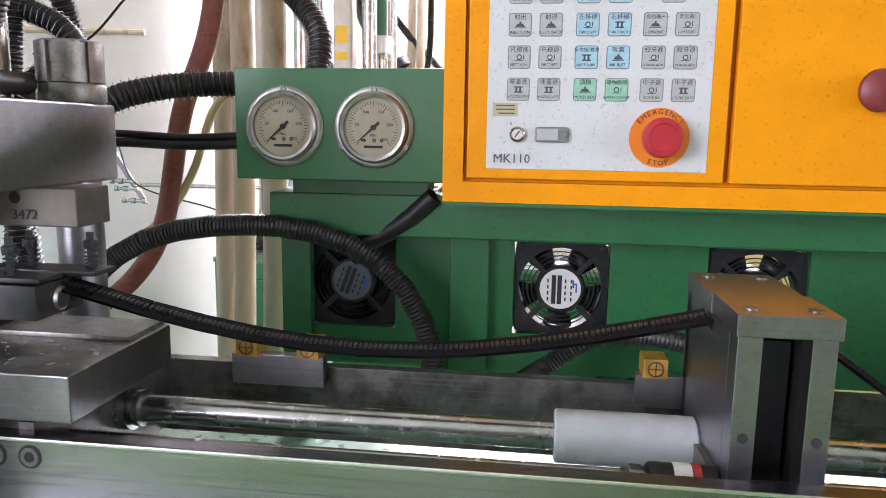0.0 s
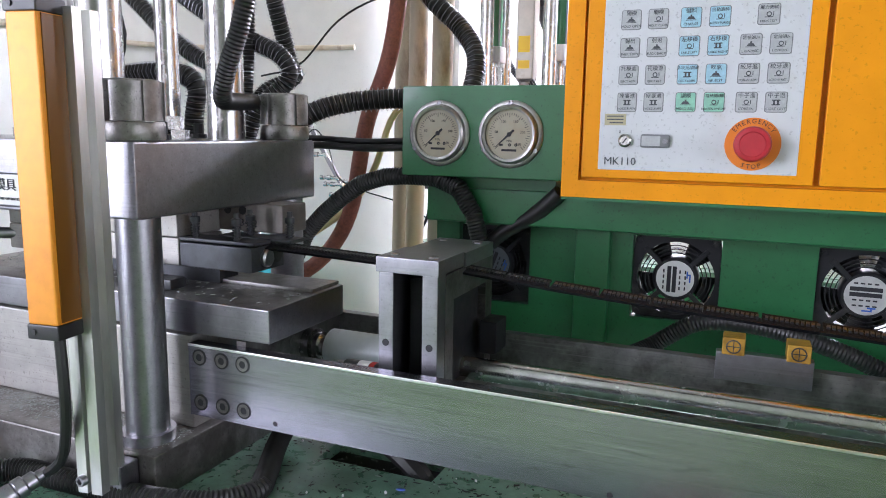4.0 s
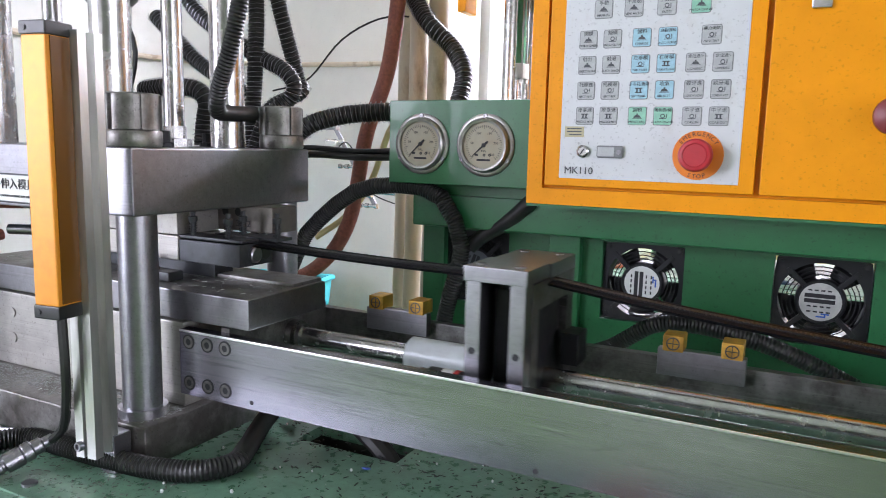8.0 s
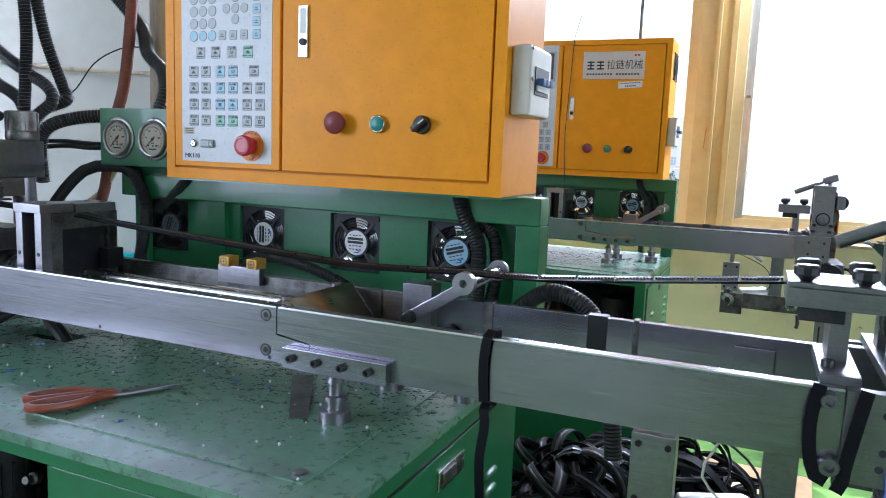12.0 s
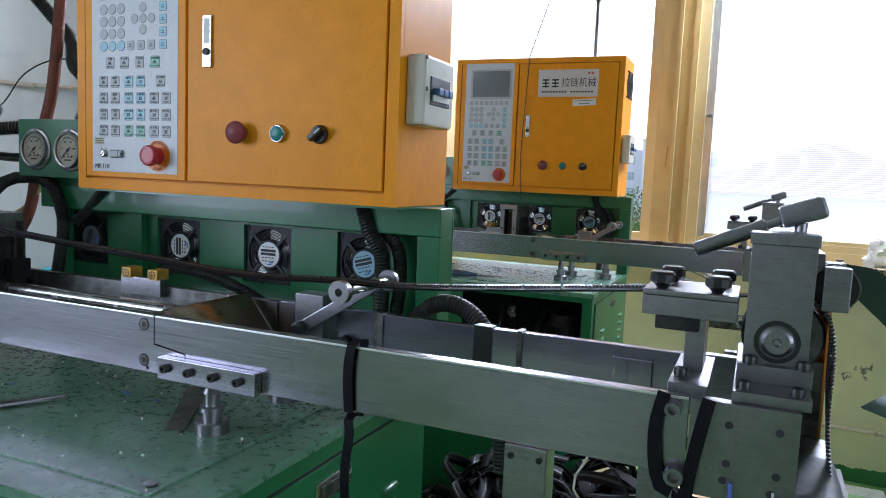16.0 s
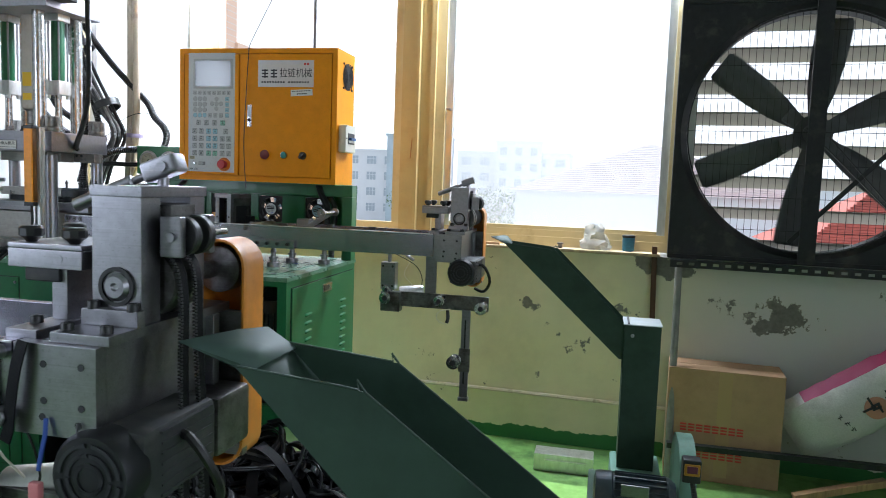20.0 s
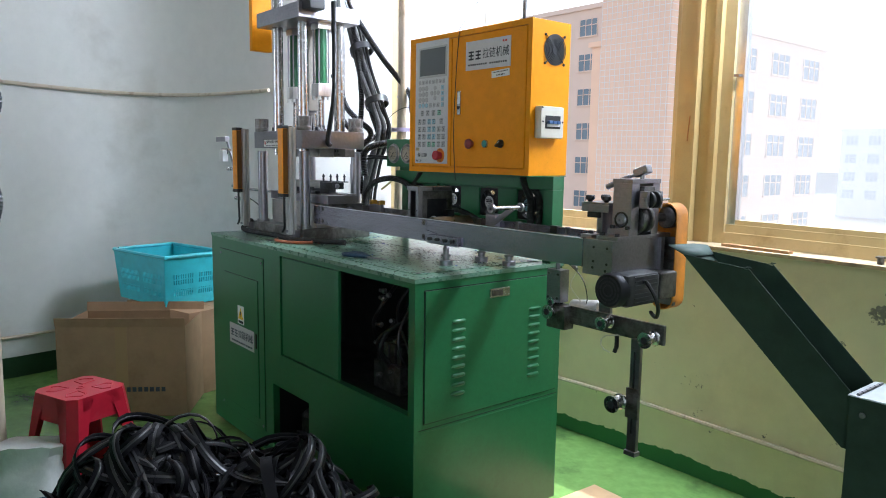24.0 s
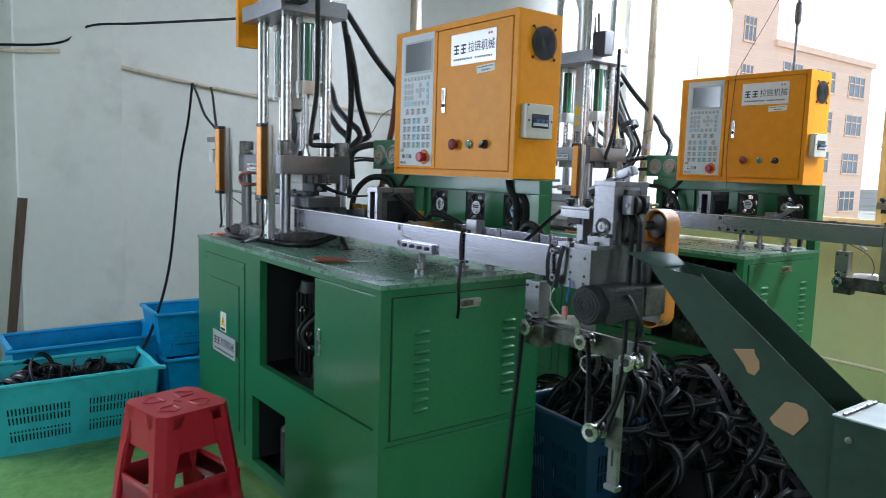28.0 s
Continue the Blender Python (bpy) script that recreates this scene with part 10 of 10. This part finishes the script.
# on the sill
bm = lathe(bmesh.new(), (1.946, 3.651, SILL_Z), (0, 0, 1), [(0.026, 0), (0.03, 0.004), (0.032, 0.07), (0.031, 0.078), (0.028, 0.078), (0.027, 0.01)], n=24)
cup = single("paint_tin", bm, mat("tin_blue", (0.03, 0.14, 0.22), 0.4, 0.2, 0.2, 60), (1.946, 3.651, SILL_Z), "small blue tin with a dark lid on the sill", "tin")
part("tin_lid", lathe(bmesh.new(), (1.946, 3.651, SILL_Z + 0.07), (0, 0, 1), [(0.033, 0), (0.033, 0.012), (0.03, 0.014)], n=24), IRON, cup)
bm = bmesh.new()
rnd = random.Random(12)
rows = []
for i in range(8):
    f = i / 7
    r_ = 0.08 * (1 - 0.62 * f ** 1.4)
    rows.append([bm.verts.new((1.775 + (r_ + rnd.uniform(-0.016, 0.016)) * math.cos(2 * math.pi * k / 16), 3.645 + (r_ * 0.55 + rnd.uniform(-0.01, 0.01)) * math.sin(2 * math.pi * k / 16), SILL_Z + 0.001 + 0.13 * f + rnd.uniform(-0.008, 0.008) * (f > 0.1))) for k in range(16)])
for a, b in zip(rows, rows[1:]):
    for k in range(16):
        bm.faces.new((a[k], a[(k + 1) % 16], b[(k + 1) % 16], b[k]))
bm.faces.new(rows[0][::-1])
single("plastic_bag", bm, PLASTIC_BAG, (1.775, 3.645, SILL_Z), "crumpled clear plastic bag on the sill", "bag")
single("wood_strip", box(0.98, 1.28, 3.62, 3.65, SILL_Z, SILL_Z + 0.012, turn=about(1.1, 3.63, 1.1, 0, 0, -5)), WOOD, (1.1, 3.63, SILL_Z), "thin wooden strip lying on the sill", "strip")
single("sill_knob", lathe(bmesh.new(), (1.6, 3.62, SILL_Z), (0, 0, 1), [(0.012, 0), (0.012, 0.02), (0.018, 0.022), (0.018, 0.028), (0.009, 0.03)], n=14), STEEL_DARK, (1.6, 3.62, SILL_Z), "small dark metal bush on the sill", "bush")
bm = bmesh.new()
for k in range(60):
    f = k / 59
    z = 1.90 + abs(2 * f - 1) * 0.84
    x = 1.585 + 0.03 * (f - 0.5) * (0.6 + 0.4 * abs(2 * f - 1))
    lathe(bm, (x, 3.70, z), (0, 0, 1), [(0.0005, -0.002), (0.0022, 0), (0.0005, 0.002)], n=5)
single("blind_chain", bm, STEEL_DARK, (1.585, 3.70, 1.90), "beaded blind chain hanging in the window", "chain")
bm = lathe(bmesh.new(), (3.18, 3.24, 0.72), (0.3, -1, 0.1), [(0.05, 0), (0.06, 0), (0.06, 0.045), (0.045, 0.045)], n=24)
single("tape_roll", bm, CREAM_TAPE, (3.18, 3.24, 0.66), "roll of clear yellow packing tape", "tape roll")
single("rack_post", cyl((3.19, 3.225, 0), (3.19, 3.225, 0.665), 0.014, n=10), mat("rust_post", (0.12, 0.07, 0.05), 0.7, 0.3, 0.3, 30), (3.19, 3.225, 0), "rusty iron post beside the sacks", "post")

# strips of tape slung from the wall pipe
SLUNG = "black zip tape slung from the wall pipe"
zip_strap("slung_zip_tape", [[(-2.42, 0.674, 1.875), (-2.28, 0.60, 1.62), (-2.1, 0.487, 1.306), (-1.85, 0.344, 0.739), (-1.6, 0.175, 0.43), (-1.42, 0.023, 0.27)]], SLUNG + " into a crate", 0.016, (0.5, 0.8, 0))
zip_strap("slung_zip_tape", [[(-2.42, 0.674, 1.878), (-2.0, 0.57, 1.76), (-1.5, 0.44, 1.62), (-1.03, 0.345, 1.513)]], SLUNG + " to the light curtain", 0.014, (0.5, 0.8, 0))
zip_strap("slung_zip_tape", [[(-2.42, 0.80, 1.86), (-2.1, 0.70, 1.76), (-1.5, 0.50, 1.60), (-1.03, 0.345, 1.50)]], SLUNG + " to the press side", 0.014, (0.5, 0.8, 0))
zip_strap("slung_zip_tape", [[(-2.37, -0.9, 1.95), (-2.36, -0.424, 1.985), (-2.36, -0.119, 2.035), (-2.35, 0.038, 2.15), (-1.9, 0.22, 2.13), (-1.1, 0.472, 2.08), (-0.9, 0.53, 2.075)]], "black zip tape slung high along the wall", 0.014, (0.3, 0.3, 1))
bm = cyl((0.519, 2.873, 1.918), (0.519, 2.873, 2.17), 0.007, n=10)
lathe(bm, (0.519, 2.873, 2.165), (0, 0, 1), [(0.007, 0), (0.012, 0.012), (0.016, 0.02), (0.016, 0.11), (0.008, 0.12)], n=16)
cy(bm, (0.519, 2.873, 2.28), (0.519, 2.873, 3.1), 0.007, n=10)
single("conduit_drop", bm, STEEL_DARK, (0.519, 2.873, 1.918), "thin grey conduit with a sleeve dropping onto the control box", "conduit")
bm = tube(bmesh.new(), [(0.26, 0.775 + OFF.y, 1.925), (0.255, 0.765 + OFF.y, 1.75), (0.245, 0.765 + OFF.y, 1.5), (0.255, 0.77 + OFF.y, 1.3)], 0.0018, n=5)
tube(bm, [(0.26, 0.775 + OFF.y, 1.925), (0.28, 1.2 + OFF.y, 2.5), (0.3, 1.3 + OFF.y, 3.0)], 0.0018, n=5)
single("loose_wire", bm, BLACK, (0.26, 0.77 + OFF.y, 1.3), "thin wire hanging down the far control box", "wire")


# ---- what moves ----
CYCLE = 6.77


def carriage_at(t):
    """How far the carriage has gone: 0 at the mould, 1 at the end of its pull."""
    pull = ((6.10, 0.0), (6.2, 0.06), (6.3, 0.36), (6.4, 0.60), (6.5, 0.81), (6.6, 1.0), (7.5, 1.0), (7.6, 0.97), (7.7, 0.85), (7.8, 0.70), (7.9, 0.55), (8.0, 0.42), (8.1, 0.20), (8.2, 0.07), (8.3, 0.0))
    # the first return comes a moment late
    k = (t - (6.16 if t < 4 else 6.1)) % CYCLE + 6.1
    for (a, v), (b, w) in zip(pull, pull[1:]):
        if a <= k <= b:
            return v + (w - v) * (k - a) / (b - a)
    return 0.0


def slack_at(t):
    """How far the tape hangs slack: it is drawn up faster than the carriage goes back."""
    c = carriage_at(t)
    return c if (t - 6.1) % CYCLE < 1.3 else c ** 3.5


def key_times():
    """The times at which the cycle's course bends, from start to end."""
    out = {0.0, 28.0}
    for c in range(-1, 4):
        for a in (6.09, 6.2, 6.3, 6.4, 6.5, 6.6, 7.5, 7.6, 7.7, 7.8, 7.9, 8.0, 8.1, 8.2, 8.31):
            t = a + CYCLE * c
            if 0 < t < 28:
                out.add(round(t, 2))
    return sorted(out)


TIMES = key_times()


def even(points, n):
    """n + 1 points at even steps along a smooth curve."""
    fine = glide(points, 0.002)
    return [fine[min(len(fine) - 1, round(i * (len(fine) - 1) / n))] for i in range(n + 1)]


def aim(p, q):
    """A pose at p whose x axis runs to q, its y axis level."""
    x = (q - p).normalized()
    y = Vector((0, 0, 1)).cross(x)
    y = y.normalized() if y.length > 0.05 else Vector((0, 1, 0))
    z = x.cross(y)
    m = Matrix((x, y, z)).transposed().to_4x4()
    m.translation = p
    return m


X_LEFT, X_RIGHT = -0.237, 0.150
TAPE_N, TAPE_S = 12, 0.05
# the tape from the mould to the carriage, measured back from the carriage
SLACK_L = even([(-0.235, 0.615, 1.2640), (-0.335, 0.615, 1.2675), (-0.43, 0.61, 1.2715), (-0.60, 0.60, 1.2715), (-0.835, 0.60, 1.2715)], TAPE_N)
SLACK_R = even([(0.155, 0.615, 1.2600), (0.05, 0.615, 1.236), (-0.10, 0.612, 1.221), (-0.20, 0.61, 1.228), (-0.33, 0.608, 1.252), (-0.445, 0.605, 1.2715)], TAPE_N)
# the tape from the carriage over the lever to the take-up
RUN_N = 24
RUN_L = even([(-0.17, 0.615, 1.2620), (-0.02, 0.612, 1.250), (0.244, 0.605, 1.2365), (0.47, 0.60, 1.226), (0.66, 0.60, 1.2335), (0.80, 0.60, 1.238), (1.10, 0.61, 1.2665)], RUN_N)
RUN_R = even([(0.215, 0.615, 1.2600), (0.30, 0.615, 1.20), (0.42, 0.62, 1.11), (0.56, 0.62, 1.035), (0.70, 0.62, 0.985), (0.80, 0.62, 0.945), (0.865, 0.62, 0.955), (0.885, 0.62, 1.02), (0.925, 0.615, 1.09), (1.0, 0.612, 1.19), (1.05, 0.61, 1.255), (1.10, 0.61, 1.2665)], RUN_N)
# the air hose of the carriage
LINE_N = 16
LINE_L = even([(-0.60, 0.86, 1.14), (-0.56, 0.85, 1.21), (-0.529, 0.85, 1.262), (-0.436, 0.85, 1.335), (-0.356, 0.855, 1.350), (-0.29, 0.85, 1.345), (-0.255, 0.848, 1.315), (-0.235, 0.85, 1.25), (-0.26, 0.86, 1.18), (-0.28, 0.86, 1.09)], LINE_N)
LINE_R = even([(-0.60, 0.86, 1.14), (-0.563, 0.85, 1.22), (-0.479, 0.85, 1.275), (-0.366, 0.85, 1.294), (-0.267, 0.85, 1.288), (-0.194, 0.85, 1.258), (-0.147, 0.85, 1.212), (-0.122, 0.85, 1.155), (-0.118, 0.85, 1.10), (-0.125, 0.85, 1.05)], LINE_N)


def link_mesh(kind, L, tilt):
    """One rigid length of tape or hose along x."""
    bm = bmesh.new()
    if kind == "tape":
        ribbon(bm, [(-0.002, 0, 0), (L / 2, 0, 0), (L + 0.002, 0, 0)], 0.027, 0.0024, (0, 1, tilt), step=0.01)
        n = max(3, int(L / 0.0045))
        for k in range(n):
            x = L * (k + 0.5) / n
            bx(bm, x - 0.0014, x + 0.0014, -0.003, 0.003, -0.0028, 0.0036, mi=1, turn=pose(0, 0, 0, math.degrees(math.atan(tilt)), 0, 0))
        bx(bm, -0.002, L + 0.002, -0.0135, -0.0095, -0.0014, 0.0014, mi=0, turn=pose(0, 0, 0, math.degrees(math.atan(tilt)), 0, 0))
    else:
        tube(bm, [(-0.003, 0, 0), (L / 2, 0, 0), (L + 0.003, 0, 0)], 0.0125, n=12, ridge=0.0016, pitch=0.005)
    return bm


def chain(name, at, label, category, left, right, kind, tilt=0.5, hold=None, path=None):
    """A thing of rigid links, each keyed between the two shapes it takes."""
    root = thing(name, at, label, category)
    o = ORIGIN[root.name]
    if kind == "tape" and left[-1].x < left[0].x:
        left, right = left[::-1], right[::-1]
    n = len(left) - 1
    L = ((left[1] - left[0]).length + (right[1] - right[0]).length) / 2
    mesh = None
    for i in range(n):
        if mesh is None:
            ob = part("link", link_mesh(kind, L, tilt), [TAPE, TEETH] if kind == "tape" else HOSE, root, at=(0, 0, 0))
            mesh = ob.data
        else:
            ob = new("link", mesh)
            ob.parent = root
        rows = []
        for t in TIMES:
            c = carriage_at(t)
            k = slack_at(t)
            ends = []
            for j in (i, i + 1):
                w = 0.0 if hold is None else abs(hold - j / n)
                ends.append(left[j].lerp(right[j], k) + Vector((X_RIGHT - X_LEFT, 0, 0)) * (c - k) * w)
            p, q = path(i, c, k) if path else ends
            rows.append((t, Matrix.Translation(-o) @ aim(p, q)))
        walk(ob, rows)
    return root


def feed_path(i, c, k):
    """A length of the tape that the carriage draws out of the mould, counted back from the carriage."""
    C = Vector((X_LEFT + 0.002 + (X_RIGHT - X_LEFT) * c, 0.615, 1.262))
    M = Vector((-0.445, 0.605, 1.2715))
    D = (C - M).length

    def at(d):
        if d <= D:
            return C.lerp(M, d / D) - Vector((0, 0, 0.048 * k * math.sin(math.pi * d / D)))
        return M - Vector((d - D, 0, 0))

    return at(FEED_L * (i + 1)), at(FEED_L * i)


FEED_L = 0.05


def lever_rows():
    """The lever drops as the tape slackens and is drawn up again."""
    p = Vector((0.537, 0.682, 1.133))
    rows = []
    for t in TIMES:
        c = slack_at(t)
        rows.append((t, Matrix.Translation(p) @ pose(0, 0, 0, 0, 38 * min(1, c * 1.6), 0)))
    return rows


def platen_rows():
    """The platen opens before the pull and closes after it."""
    base = Vector((-0.73, 0.6, 1.318))
    shape = ((5.40, 0.0), (5.5, 0.008), (5.6, 0.020), (5.7, 0.028), (5.8, 0.034), (5.95, 0.038), (6.72, 0.038), (6.85, 0.028), (7.0, 0.012), (7.15, 0.0))

    def lift(t):
        k = (t - 5.4) % CYCLE + 5.4
        for (a, v), (b, w) in zip(shape, shape[1:]):
            if a <= k <= b:
                return v + (w - v) * (k - a) / (b - a)
        return 0.0

    ts = {0.0, 28.0}
    for c in range(-1, 4):
        ts |= {round(a + CYCLE * c, 2) for a, _ in shape if 0 < a + CYCLE * c < 28}
    return [(t, Matrix.Translation(base + Vector((0, 0, lift(t))))) for t in sorted(ts)]


def motions():
    walk(CARRIAGE, [(t, Matrix.Translation((X_LEFT + (X_RIGHT - X_LEFT) * carriage_at(t), 0.6, 1.1))) for t in TIMES])
    walk(LEVER, lever_rows())
    walk(PLATEN1, platen_rows())
    chain("zip_tape_feed", (-0.2, 0.6, 1.25), "black zip tape running from the mould to the carriage", "zip tape", SLACK_L, SLACK_R, "tape", 0.2, path=feed_path)
    chain("zip_tape_run", (0.5, 0.6, 1.2), "black zip tape running from the carriage to the take-up", "zip tape", RUN_L, RUN_R, "tape", 0.16, 1.0)
    chain("carriage_hose", (-0.35, 0.85, 1.2), "black corrugated hose arched behind the rail", "hose", LINE_L, LINE_R, "hose")
    hose_thing("carriage_hose", [p + OFF for p in LINE_R[::2]], 0.0125, HOSE, "black corrugated hose arched behind the far rail", 0.0022, 0.0085)
    hub = ROTOR.location.copy()
    walk(ROTOR, [(0.2 * k, Matrix.Translation(hub) @ pose(0, 0, 0, 0, 0, -4) @ pose(0, 0, 0, 0, -(23 - 333 * (0.2 * k - 20)), 0)) for k in range(141)])


motions()
